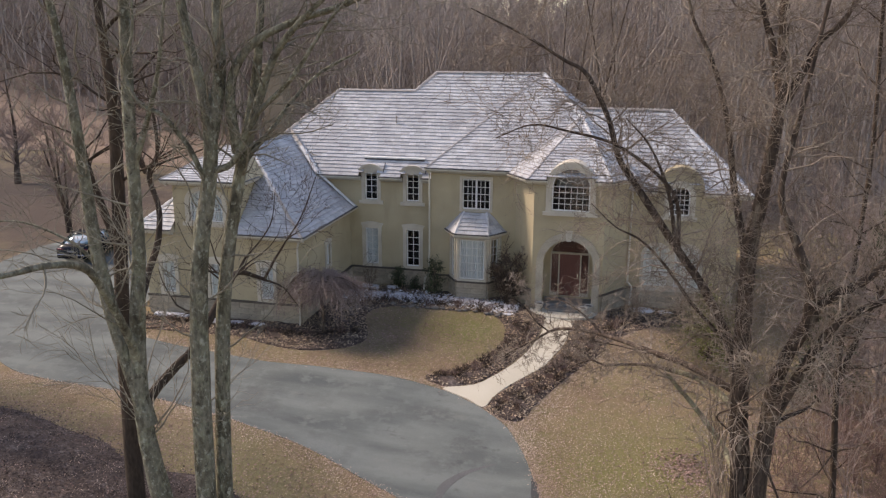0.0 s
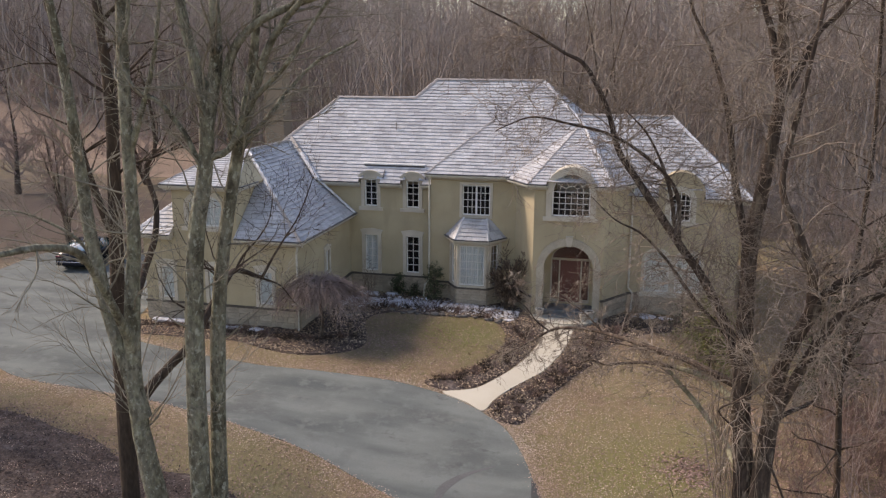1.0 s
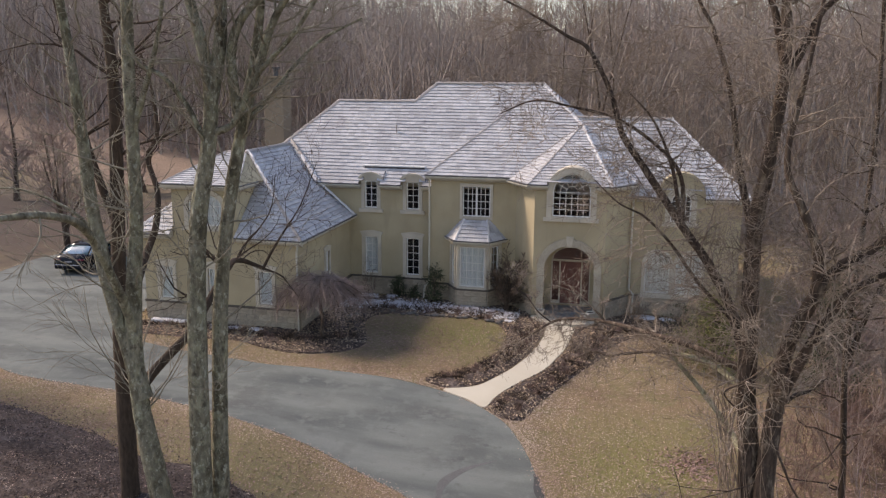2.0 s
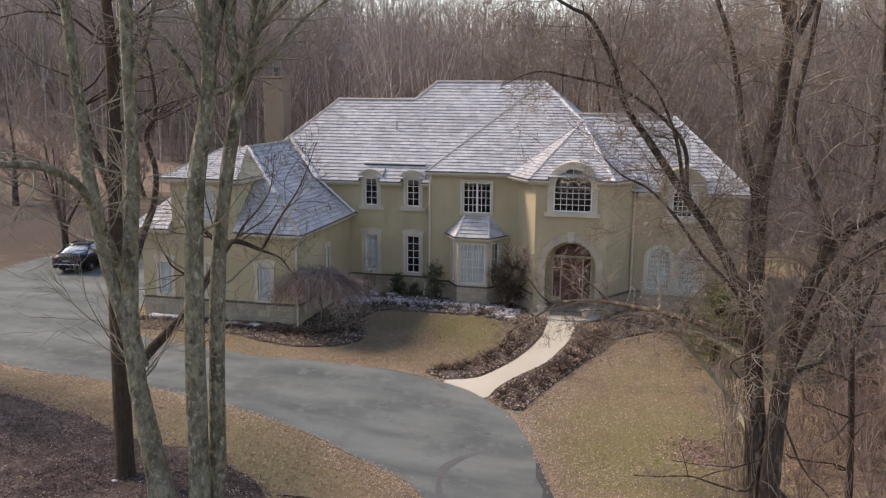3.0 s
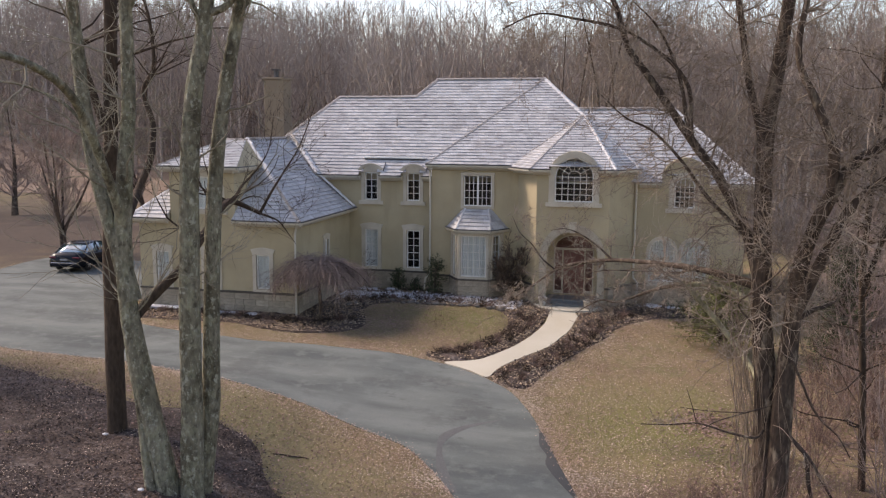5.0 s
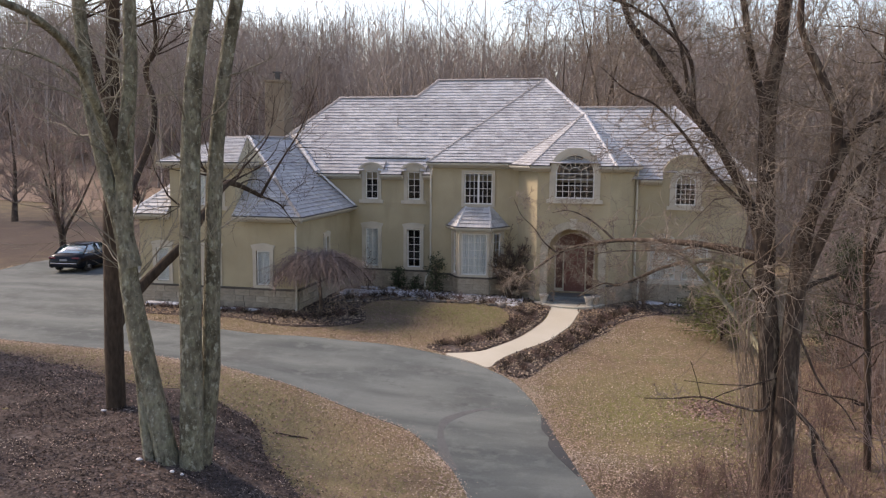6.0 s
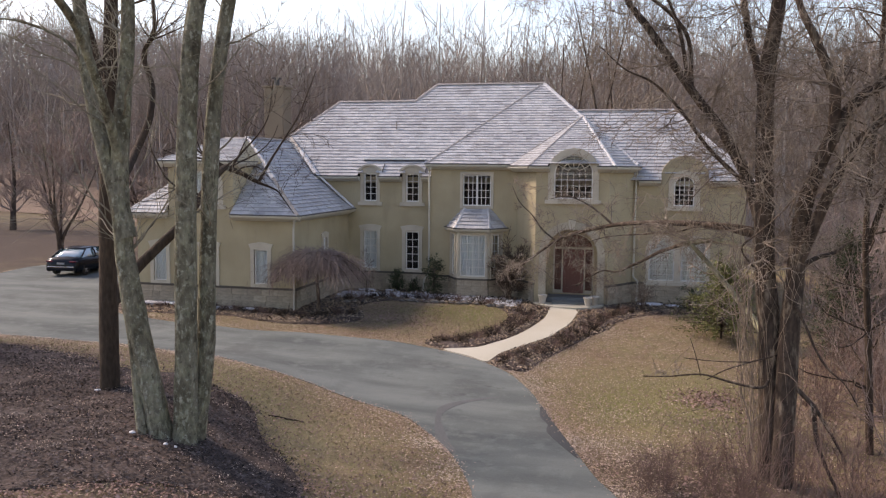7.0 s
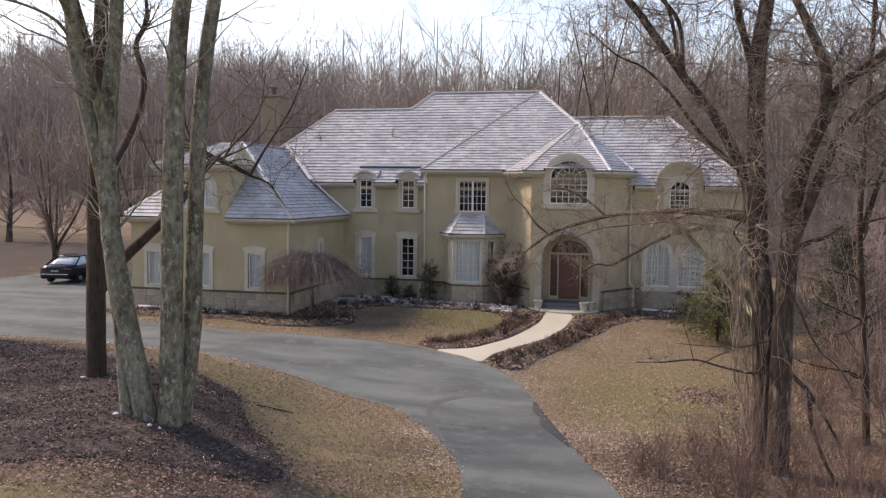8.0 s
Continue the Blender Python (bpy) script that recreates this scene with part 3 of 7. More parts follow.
def roof(poly, cuts=(), pieces=0, label="", deck=None):
    """A roof slope: an underlay slab with its shingles; the lowest ones may be pieces of their own."""
    d = [Vector(q) for q in (deck or poly)]
    n = (d[1] - d[0]).cross(d[2] - d[0]).normalized()
    n = n if n.z > 0 else -n
    bm = bmesh.new()
    up = [bm.verts.new(q - n * 0.004) for q in d]
    dn = [bm.verts.new(q - n * 0.14) for q in d]
    bm.faces.new(up)
    bm.faces.new(dn[::-1])
    for i in range(len(d)):
        j = (i + 1) % len(d)
        bm.faces.new((up[i], dn[i], dn[j], up[j]))
    r = part("roof", bm, M["deck"], house, label)
    got = shingle_mesh(poly, cuts)
    for pts, q in got[:pieces]:
        part("shingle", (pts, [(0, 1, 2, 3), (3, 2, 4, 5), (0, 3, 5), (1, 4, 2)]), M["shingle_piece"], r)
    if got[pieces:]:
        pts, faces = [], []
        for a, q in got[pieces:]:
            k = len(pts)
            pts += list(a)
            faces += [(k, k + 1, k + 2, k + 3), (k + 3, k + 2, k + 4, k + 5), (k, k + 3, k + 5), (k + 1, k + 4, k + 2)]
        s = part("shingle_field", (pts, faces), M["shingle"], r)
        s["kind"] = "stuff"
    return r


def cap_piece(mat):
    """One folded cap shingle, 1 m long and 1 m to each side, to be scaled."""
    bm = bmesh.new()
    ring = [[bm.verts.new((x, y, h + k)) for y, k in ((-1, -0.075), (-0.25, 0), (0.25, 0), (1, -0.075))] for x, h in ((0, 0.035), (1, 0.012))]
    for k in range(3):
        bm.faces.new((ring[0][k], ring[0][k + 1], ring[1][k + 1], ring[1][k]))
    bm.faces.new(ring[0])
    me = bpy.data.meshes.new("hip_cap")
    bm.to_mesh(me)
    bm.free()
    me.materials.append(M[mat])
    return me


cap_me = {k: cap_piece(k) for k in ("cap", "cap_dark")}


def cap(a, b, mat="cap_dark", wide=0.13, name="hip_cap", lift=0.03):
    """Overlapping cap pieces along a hip or ridge."""
    a, b = Vector(a), Vector(b)
    w = (b - a).normalized()
    side = Vector((0, 0, 1)).cross(w).normalized()
    up = w.cross(side).normalized()
    n = max(1, int((b - a).length / 0.42))
    turn = Matrix((w, side, up)).transposed().to_4x4()
    for i in range(n):
        ob = link_parts(new(name, cap_me[mat]), house)
        ob.matrix_basis = Matrix.Translation(a + (b - a) * (i / n) + up * lift + side * rng.uniform(-0.01, 0.01)) @ turn @ Matrix.Diagonal(((b - a).length / n * 1.12, wide, 1, 1))


def gutter(points, z, name="gutter"):
    """An eave gutter with a dark drip edge above it and a moulded fascia behind it, along (x, y) points."""
    pts = [Vector((x, y, 0)) for x, y in points]
    bm, dark = bmesh.new(), bmesh.new()
    for a, b in zip(pts, pts[1:]):
        w = (b - a).normalized()
        o = Vector((w.y, -w.x, 0))
        for mesh, prof in ((bm, ((0.02, -0.03), (0.10, -0.03), (0.09, -0.10), (0.05, -0.14), (0.02, -0.17), (-0.10, -0.19), (-0.22, -0.27), (-0.22, -0.03))),
                           (dark, ((0.025, -0.028), (0.115, -0.028), (0.115, 0.012), (0.025, 0.012)))):
            r0 = [mesh.verts.new(a - w * 0.005 + o * x + Vector((0, 0, z + h))) for x, h in prof]
            r1 = [mesh.verts.new(b + w * 0.005 + o * x + Vector((0, 0, z + h))) for x, h in prof]
            mesh.faces.new(r0[::-1])
            mesh.faces.new(r1)
            for i in range(len(prof)):
                j = (i + 1) % len(prof)
                mesh.faces.new((r0[i], r0[j], r1[j], r1[i]))
    g = part(name, bm, M["gutter"], house, "painted moulded eave gutter")
    part("drip_edge", dark, M["fascia_dark"], g, "dark drip edge")
    return g


def window(place, u, half, z0, z1, rise=0.0, cols=2, rows=4, side=0.17, head=0.24, style="lintel", curtain=False, fan=False, mull=False, name="window", cloth="curtain"):
    """A window in its opening: stone surround, painted frame, glazing bars and panes; rise is the arch above z1."""
    n = 14
    def shape(g, extra=0.0):
        return arch(u, half + g, z0 - (g if extra == 0 else extra), z1, rise + g if rise else 0, n) if rise else rect(u - half - g, u + half + g, z0 - g, z1 + g)
    if style == "lintel":
        e = half + side
        outer = [(u - e, z0 - 0.14), (u + e, z0 - 0.14), (u + e, z1 + 0.04), (u + e + 0.09, z1 + head - 0.03), (u + e - 0.03, z1 + head), (u + 0.5 * half, z1 + head + 0.05),
                 (u, z1 + head + 0.065), (u - 0.5 * half, z1 + head + 0.05), (u - e + 0.03, z1 + head), (u - e - 0.09, z1 + head - 0.03), (u - e, z1 + 0.04)]
    elif style == "hood":
        e = half + side
        outer = [(u - e, z0 - 0.05), (u + e, z0 - 0.05), (u + e, z1)] + [(u + e * math.cos(math.pi * i / n), z1 + head * math.sin(math.pi * i / n)) for i in range(1, n)] + [(u - e, z1)]
    elif rise:
        outer = arch(u, half + side, z0 - 0.1, z1, rise + side, n)
    else:
        outer = rect(u - half - side, u + half + side, z0 - side, z1 + side)
    w = part(name, slab(bmesh.new(), outer, [shape(0.0)], 0.075, lambda a, d, z: place(a, d + 0.06, z)), M["trim"], house, "cast-stone window surround")
    if style in ("hood", "sill"):
        e = half + side + 0.12
        bm = slab(bmesh.new(), rect(u - e, u + e, z0 - 0.21, z0 - 0.04), [], 0.16, lambda a, d, z: place(a, d + 0.12, z))
        part("sill", bm, M["trim"], w)
    part("frame", slab(bmesh.new(), shape(-0.002), [shape(-0.055)], 0.07, lambda a, d, z: place(a, d - 0.04, z)), M["white"], w, "white painted window frame")
    gi = half - 0.055
    top = z1 + (rise - 0.055 if rise else -0.055)
    bar_list = []
    zs = np.linspace(z0 + 0.055, z1 if rise else z1 - 0.055, rows + 1)
    us = np.linspace(u - gi, u + gi, cols + 1)
    for i in range(1, cols):
        t = 0.045 if (mull and i * 2 == cols) else 0.013
        h = z1 + math.sqrt(max(0, 1 - ((us[i] - u) / gi) ** 2)) * (rise - 0.055) if rise and not fan else (z1 if rise else zs[-1])
        bar_list.append(slab(bmesh.new(), rect(us[i] - t, us[i] + t, zs[0], h), [], 0.05, lambda a, d, z: place(a, d - 0.05, z)))
    for j in range(1, rows + (1 if rise else 0)):
        bar_list.append(slab(bmesh.new(), rect(u - gi, u + gi, zs[j] - 0.013, zs[j] + 0.013), [], 0.046, lambda a, d, z: place(a, d - 0.052, z)))
    if fan:
        for k in (0.36, 0.68):
            ring = [(u + gi * k * math.cos(math.pi * i / n), z1 + (rise - 0.055) * k * math.sin(math.pi * i / n)) for i in range(n + 1)]
            inner = [(u + (gi * k - 0.026) * math.cos(math.pi * i / n), z1 + ((rise - 0.055) * k - 0.026) * math.sin(math.pi * i / n)) for i in range(n, -1, -1)]
            bar_list.append(slab(bmesh.new(), ring + inner, [], 0.05, lambda a, d, z: place(a, d - 0.05, z)))
        for i in range(1, 6):
            a = math.pi * i / 6
            c, s = math.cos(a), math.sin(a)
            p0, p1 = (0.36 * gi, 0.36 * rise), (gi, rise - 0.055)
            q = [(u + p0[0] * c - 0.013 * s, z1 + p0[1] * s + 0.013 * c), (u + p0[0] * c + 0.013 * s, z1 + p0[1] * s - 0.013 * c),
                 (u + p1[0] * c + 0.013 * s, z1 + p1[1] * s - 0.013 * c), (u + p1[0] * c - 0.013 * s, z1 + p1[1] * s + 0.013 * c)]
            bar_list.append(slab(bmesh.new(), q, [], 0.048, lambda a, d, z: place(a, d - 0.051, z)))
    for bar in bar_list:
        part("glazing_bar", bar, M["white"], w)
    for i in range(cols):
        for j in range(rows):
            ob = part("pane", slab(bmesh.new(), rect(us[i] + 0.004, us[i + 1] - 0.004, zs[j] + 0.004, zs[j + 1] - 0.004), [], 0.008,
                                   lambda a, d, z: place(a, d - 0.07 - 0.0015 * ((i * 3 + j * 5) % 4), z)), M["glass"], w)
            ob.visible_shadow = False
    if rise:
        loop = [(u - gi, z1), (u + gi, z1)] + [(u + gi * math.cos(math.pi * i / n), z1 + (rise - 0.055) * math.sin(math.pi * i / n)) for i in range(1, n)]
        part("pane", slab(bmesh.new(), loop, [], 0.008, lambda a, d, z: place(a, d - 0.07, z)), M["glass"], w).visible_shadow = False
    if curtain:
        bm = bmesh.new()
        k = 40
        cols_v = []
        for i in range(k + 1):
            a = u - half - 0.05 + (2 * half + 0.1) * i / k
            d = -0.15 + 0.018 * math.sin(i * 1.9)
            cols_v.append([bm.verts.new(place(a, d, z)) for z in (z0 - 0.05, z1 + rise + 0.05)])
        for a, b in zip(cols_v, cols_v[1:]):
            bm.faces.new((a[0], b[0], b[1], a[1]))
        part("curtain", bm, M[cloth], w, "pale closed curtain" if cloth == "curtain" else "pale closed louvre blind")
    return w


# openings and walls, front faces first
WL = facing((-19.05, 38.6), (1, 0))
lx = lambda x: x + 19.05
D1, D2 = lx(-12.27), lx(-10.12)
bump = lambda u: [(u + 0.5 * math.cos(math.pi * i / 8), 5.72 + 0.45 * math.sin(math.pi * i / 8)) for i in range(9)]
walls("wall", WL, [(0, -0.5), (lx(-9.05), -0.5), (lx(-9.05), 5.5), (D2 + 0.5, 5.5), *bump(D2), (D2 - 0.5, 5.5), (D1 + 0.5, 5.5), *bump(D1), (D1 - 0.5, 5.5), (0, 5.5)],
      [rect(D1 - 0.33, D1 + 0.33, 4.42, 5.78), rect(D2 - 0.33, D2 + 0.33, 4.42, 5.78), rect(D1 - 0.34, D1 + 0.34, 1.08, 2.97), rect(D2 - 0.34, D2 + 0.34, 1.08, 2.97)])
for d in (D1, D2):
    window(WL, d, 0.33, 4.42, 5.78, 0, 2, 4, 0.17, 0.40, "hood")
window(WL, D1, 0.34, 1.08, 2.97, 0, 2, 5, 0.17, 0.26, "lintel", curtain=True)
window(WL, D2, 0.34, 1.08, 2.97, 0, 2, 5, 0.17, 0.26, "lintel")

WM = facing((-9.05, 38.0), (1, 0))
mx = lambda x: x + 9.05
W2 = mx(-6.82)
walls("wall", WM, rect(0, 4.2, -0.5, 6.1), [rect(W2 - 0.68, W2 + 0.68, 4.3, 5.78), rect(mx(-7.5), mx(-6.1), 0.9, 3.2)])
window(WM, W2, 0.68, 4.3, 5.78, 0, 6, 4, 0.12, 0.1, "plain", mull=True)
walls("wall", facing((-9.046, 38.88), (0, -1)), rect(0.0, 0.59, -0.5, 6.1), depth=0.25)

# entry: a half-octagon bay with the arched porch and the tall arched window over it
bay_pts = [(-4.9, 37.998), (-3.86, 36.45), (-0.66, 36.45), (0.38, 37.998)]
EX = -2.22
WE = facing((-3.86, 36.45), (1, 0))
eu = EX + 3.86
bell = [(eu + 1.1 * math.cos(math.pi * i / 14), 5.85 + 1.1 * math.sin(math.pi * i / 14)) for i in range(15)]
walls("wall", WE, [(0, -0.5), (3.2, -0.5), (3.2, 6.02), (eu + 1.1, 6.02), *bell[3:-3], (eu - 1.1, 6.02), (0, 6.02)],
      [arch(eu, 1.13, 0.1, 2.3, 1.13), arch(eu, 0.85, 4.75, 5.85, 0.85)])
window(WE, eu, 0.85, 4.75, 5.85, 0.85, 6, 4, 0.26, style="sill", fan=True)
part("arch_roof", slab(bmesh.new(), [(eu + 1.14 * math.cos(math.pi * i / 18), 5.85 + 1.14 * math.sin(math.pi * i / 18)) for i in range(19)] +
                       [(eu + 1.0 * math.cos(math.pi * i / 18), 5.85 + 1.0 * math.sin(math.pi * i / 18)) for i in range(18, -1, -1)], [], 1.6,
                       lambda a, d, z: WE(a, d + 0.03, z)), M["trim"], house)
for a, b in ((bay_pts[0], bay_pts[1]), (bay_pts[2], bay_pts[3])):
    walls("wall", facing(a, (b[0] - a[0], b[1] - a[1])), rect(0, math.dist(a, b), -0.5, 6.02), depth=0.25)
part("door_surround", slab(bmesh.new(), arch(eu, 1.45, 0.1, 2.3, 1.45, 20), [arch(eu, 1.125, 0.1 + 0.001, 2.3, 1.125, 20)], 0.12, lambda a, d, z: WE(a, d + 0.1, z)), M["cast_stone"], house, "cast-stone arch round the porch")
part("keystone", slab(bmesh.new(), [(eu - 0.1, 3.38), (eu + 0.1, 3.38), (eu + 0.17, 3.86), (eu - 0.17, 3.86)], [], 0.14, lambda a, d, z: WE(a, d + 0.14, z)), M["trim"], house)
# porch niche and door
DW = facing((-3.86, 37.75), (1, 0))
walls("wall", DW, rect(0.1, 3.1, -0.1, 3.75), [arch(eu, 0.92, 0.36, 2.42, 0.72)], 0.2)
for x in (EX - 1.35, EX + 1.35):
    part("wall", box(bmesh.new(), x - 0.1, x + 0.1, 36.74, 37.745, -0.1, 3.75), M["stucco"], house)
part("porch_ceiling", box(bmesh.new(), EX - 1.5, EX + 1.5, 36.74, 37.95, 3.76, 3.9), M["trim"], house)
door = part("door", slab(bmesh.new(), rect(eu - 0.47, eu + 0.47, 0.37, 2.4), [rect(eu - 0.36, eu - 0.06, 0.6, 1.2), rect(eu + 0.06, eu + 0.36, 0.6, 1.2), rect(eu - 0.36, eu - 0.06, 1.35, 2.25), rect(eu + 0.06, eu + 0.36, 1.35, 2.25)], 0.05,
                         lambda a, d, z: DW(a, d - 0.06, z)), M["door"], house, "red-brown panelled front door")
for a0, a1, b0, b1 in ((-0.37, -0.05, 0.59, 1.21), (0.05, 0.37, 0.59, 1.21), (-0.37, -0.05, 1.34, 2.26), (0.05, 0.37, 1.34, 2.26)):
    part("panel", slab(bmesh.new(), rect(eu + a0, eu + a1, b0, b1), [], 0.03, lambda a, d, z: DW(a, d - 0.075, z)), M["door"], door)
part("door_handle", box(bmesh.new(), EX + 0.36, EX + 0.40, 37.70, 37.80, 1.3, 1.5, bevel=0.008), M["chrome"], door, "brass door handle")
fr = part("door_frame", slab(bmesh.new(), arch(eu, 0.92, 0.36, 2.42, 0.72), [rect(eu - 0.48, eu + 0.48, 0.365, 2.41), rect(eu - 0.86, eu - 0.54, 0.5, 2.41), rect(eu + 0.54, eu + 0.86, 0.5, 2.41),
                             [(eu - 0.84, 2.5), (eu + 0.84, 2.5)] + [(eu + 0.84 * math.cos(math.pi * i / 12), 2.5 + 0.58 * math.sin(math.pi * i / 12)) for i in range(1, 12)]], 0.09,
                             lambda a, d, z: DW(a, d - 0.02, z)), M["trim"], house, "pale frame with sidelights and fanlight")
for loop in (rect(eu - 0.86, eu - 0.54, 0.5, 2.41), rect(eu + 0.54, eu + 0.86, 0.5, 2.41),
             [(eu - 0.84, 2.5), (eu + 0.84, 2.5)] + [(eu + 0.84 * math.cos(math.pi * i / 12), 2.5 + 0.58 * math.sin(math.pi * i / 12)) for i in range(1, 12)]):
    part("pane", slab(bmesh.new(), loop, [], 0.01, lambda a, d, z: DW(a, d - 0.06, z)), M["glass"], fr).visible_shadow = False

for a0, a1 in ((-0.88, -0.52), (0.52, 0.88)):
    part("sidelight_curtain", slab(bmesh.new(), rect(eu + a0, eu + a1, 0.45, 2.45), [], 0.01, lambda a, d, z: DW(a, d - 0.13, z)), M["sheer"], house, "red-brown cloth behind the sidelight")
part("fanlight_curtain", slab(bmesh.new(), rect(eu - 0.86, eu + 0.86, 2.46, 3.12), [], 0.01, lambda a, d, z: DW(a, d - 0.13, z)), M["sheer"], house, "red-brown cloth behind the fanlight")

# right wing
WR = facing((0.3, 38.15), (1, 0))
rx = lambda x: x - 0.3
R1, R2, R3 = rx(1.72), rx(3.12), rx(2.6)
bump3 = [(R3 + math.cos(math.pi * i / 14), 5.65 + math.sin(math.pi * i / 14)) for i in range(15)]
walls("wall", WR, [(0, -0.6), (4.95, -0.6), (4.95, 5.45), (R3 + 1.0, 5.45), *bump3, (R3 - 1.0, 5.45), (0, 5.45)],
      [arch(R1, 0.56, 1.05, 2.45, 0.56), arch(R2, 0.56, 1.05, 2.45, 0.56), arch(R3, 0.45, 4.45, 5.4, 0.42)])
window(WR, R1, 0.56, 1.05, 2.45, 0.56, 4, 6, 0.14, style="arch", curtain=True, cloth="blind")
window(WR, R2, 0.56, 1.05, 2.45, 0.56, 4, 6, 0.137, style="arch", curtain=True, cloth="blind")
part("sill", slab(bmesh.new(), rect(R1 - 0.8, R2 + 0.8, 0.84, 1.0), [], 0.16, lambda a, d, z: WR(a, d + 0.12, z)), M["trim"], house, "long cast-stone sill under the paired windows")
window(WR, R3, 0.45, 4.45, 5.4, 0.42, 4, 4, 0.24, style="sill")
part("arch_roof", slab(bmesh.new(), [(R3 + 1.06 * math.cos(math.pi * i / 14), 5.65 + 1.06 * math.sin(math.pi * i / 14)) for i in range(15)] +
                       [(R3 + 0.93 * math.cos(math.pi * i / 14), 5.65 + 0.93 * math.sin(math.pi * i / 14)) for i in range(14, -1, -1)], [], 1.4,
                       lambda a, d, z: WR(a, d + 0.04, z)), M["stucco"], house)
walls("wall", facing((5.246, 38.44), (0, 1)), rect(0, 6.2, -0.6, 5.45), depth=0.25)

# garage wing
WG = facing((-20.75, 31.8), (1, 0))
gx = lambda x: x + 20.75
G = [gx(-19.66), gx(-17.32), gx(-14.92)]
DX0, DX1 = -19.2, -16.16
GD = gx(-17.62)
walls("wall", WG, [(-0.004, -0.5), (gx(-13.396), -0.5), (gx(-13.396), 3.95), (gx(DX1), 3.95), (gx(DX1), 6.15), (gx(DX0), 6.15), (gx(DX0), 3.95), (-0.004, 3.95)],
      [rect(g - 0.31, g + 0.31, 1.08, 2.56) for g in G] + [arch(GD, 0.8, 4.45, 5.3, 0.55)])
for g in G:
    window(WG, g, 0.31, 1.08, 2.56, 0, 1, 1, 0.16, 0.26, "lintel", curtain=True)
window(WG, GD, 0.8, 4.45, 5.3, 0.55, 4, 2, 0.2, style="sill", curtain=True)
WGR = facing((-13.4, 31.8), (0, 1))
walls("wall", WGR, rect(0.004, 6.79, -0.5, 3.95), [rect(3.22, 3.68, 1.85, 2.85)])
window(WGR, 3.45, 0.23, 1.85, 2.85, 0, 1, 4, 0.15, 0.22, "lintel")
walls("wall", facing((-20.75, 41), (0, -1)), rect(0, 9.19, -0.5, 3.95))
walls("wall", facing((DX1, 32.09), (0, 1)), rect(0, 4.5, 3.7, 6.15), depth=0.2)
walls("wall", facing((DX0, 37), (0, -1)), rect(0, 4.9, 3.7, 6.15), depth=0.2)
for x in (DX0 - 0.035, DX1 + 0.01):
    part("eave_return", slab(bmesh.new(), [(31.43, 3.88), (31.796, 3.88), (31.796, 4.33), (31.43, 4.03)], [], 0.025, lambda a, d, z: Vector((x + d, a, z))), M["trim"], house, "short painted return of the eave beside the dormer")
# back and side walls that close the house
walls("wall", facing((5.25, 47.9), (-1, 0)), rect(0, 26.0, -1.5, 5.6))
walls("wall", facing((-19.05, 46.2), (0, -1)), rect(0, 7.3, -1.0, 5.5))
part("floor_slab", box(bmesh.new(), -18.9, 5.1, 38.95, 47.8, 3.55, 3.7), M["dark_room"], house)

# unseen dark sheet, added so that the windows look into shade
part("partition", box(bmesh.new(), -18.7, 5.0, 40.3, 40.42, -0.4, 5.3), M["dark_room"], house, "added dark sheet that makes the rooms behind the windows look unlit")

# roofs
E0, PITCH = 5.65, 0.95
dormer_cuts = [(x - h, x + h, z0, z1) for x in (-12.27, -10.12) for h, z0, z1 in ((0.56, 5.0, 5.8), (0.35, 5.8, 6.0))]
roof([(-19.35, 38.25, E0), (-6.0, 38.25, E0), (-4.32, 43.4, 10.54), (-10.03, 43.4, 10.54), (-11.0, 42.4, 9.59), (-15.2, 42.4, 9.59)], dormer_cuts,
     deck=[(-18.9, 38.7, 6.08), (-6.0, 38.7, 6.08), (-4.32, 43.4, 10.54), (-10.03, 43.4, 10.54), (-11.0, 42.4, 9.59), (-15.2, 42.4, 9.59)], label="main front slope of weathered grey shingles")
roof([(-8.0, 46.55, E0), (-19.35, 46.55, E0), (-15.2, 42.4, 9.59), (-11.0, 42.4, 9.59)])
roof([(-6.0, 48.55, E0), (-15.2, 48.55, E0), (-10.03, 43.4, 10.54), (-4.32, 43.4, 10.54)])
roof([(-11.0, 44.4, 9.59), (-11.0, 42.4, 9.59), (-10.03, 43.4, 10.54)])
roof([(-19.35, 46.55, E0), (-19.35, 38.25, E0), (-15.2, 42.4, 9.59)])
roof([(-9.2, 37.7, 6.27), (0.55, 37.7, 6.27), (-4.32, 43.4, 10.54)], [(-4.6, 0.2, 6.0, 6.5)])
roof([(-9.2, 43.4, 6.27), (-9.2, 37.7, 6.27), (-4.32, 43.4, 10.54)])
roof([(0.55, 37.7, 6.27), (0.55, 49.1, 6.27), (-4.32, 43.4, 10.54)])
roof([(0.55, 49.1, 6.27), (-9.2, 49.1, 6.27), (-4.32, 43.4, 10.54)])
AP = (-2.1, 40.6, 8.62)
roof([(-4.12, 36.1, 6.2), (-0.4, 36.1, 6.2), AP], [(EX - 1.1, EX + 1.1, 6.0, 6.3)], 60, deck=[(-4.0, 36.5, 6.41), (-0.52, 36.5, 6.41), AP])
roof([(-5.3, 37.72, 6.2), (-4.12, 36.1, 6.2), AP], (), 20)
roof([(-0.4, 36.1, 6.2), (0.62, 37.72, 6.2), AP], (), 30)
roof([(-3.0, 37.8, 5.6), (5.65, 37.8, 5.6), (2.1, 41.35, 8.97), (-3.0, 41.35, 8.97)], [(1.58, 3.62, 5.0, 5.9)],
     deck=[(-3.0, 38.25, 6.02), (5.2, 38.25, 6.02), (2.1, 41.35, 8.97), (-3.0, 41.35, 8.97)])
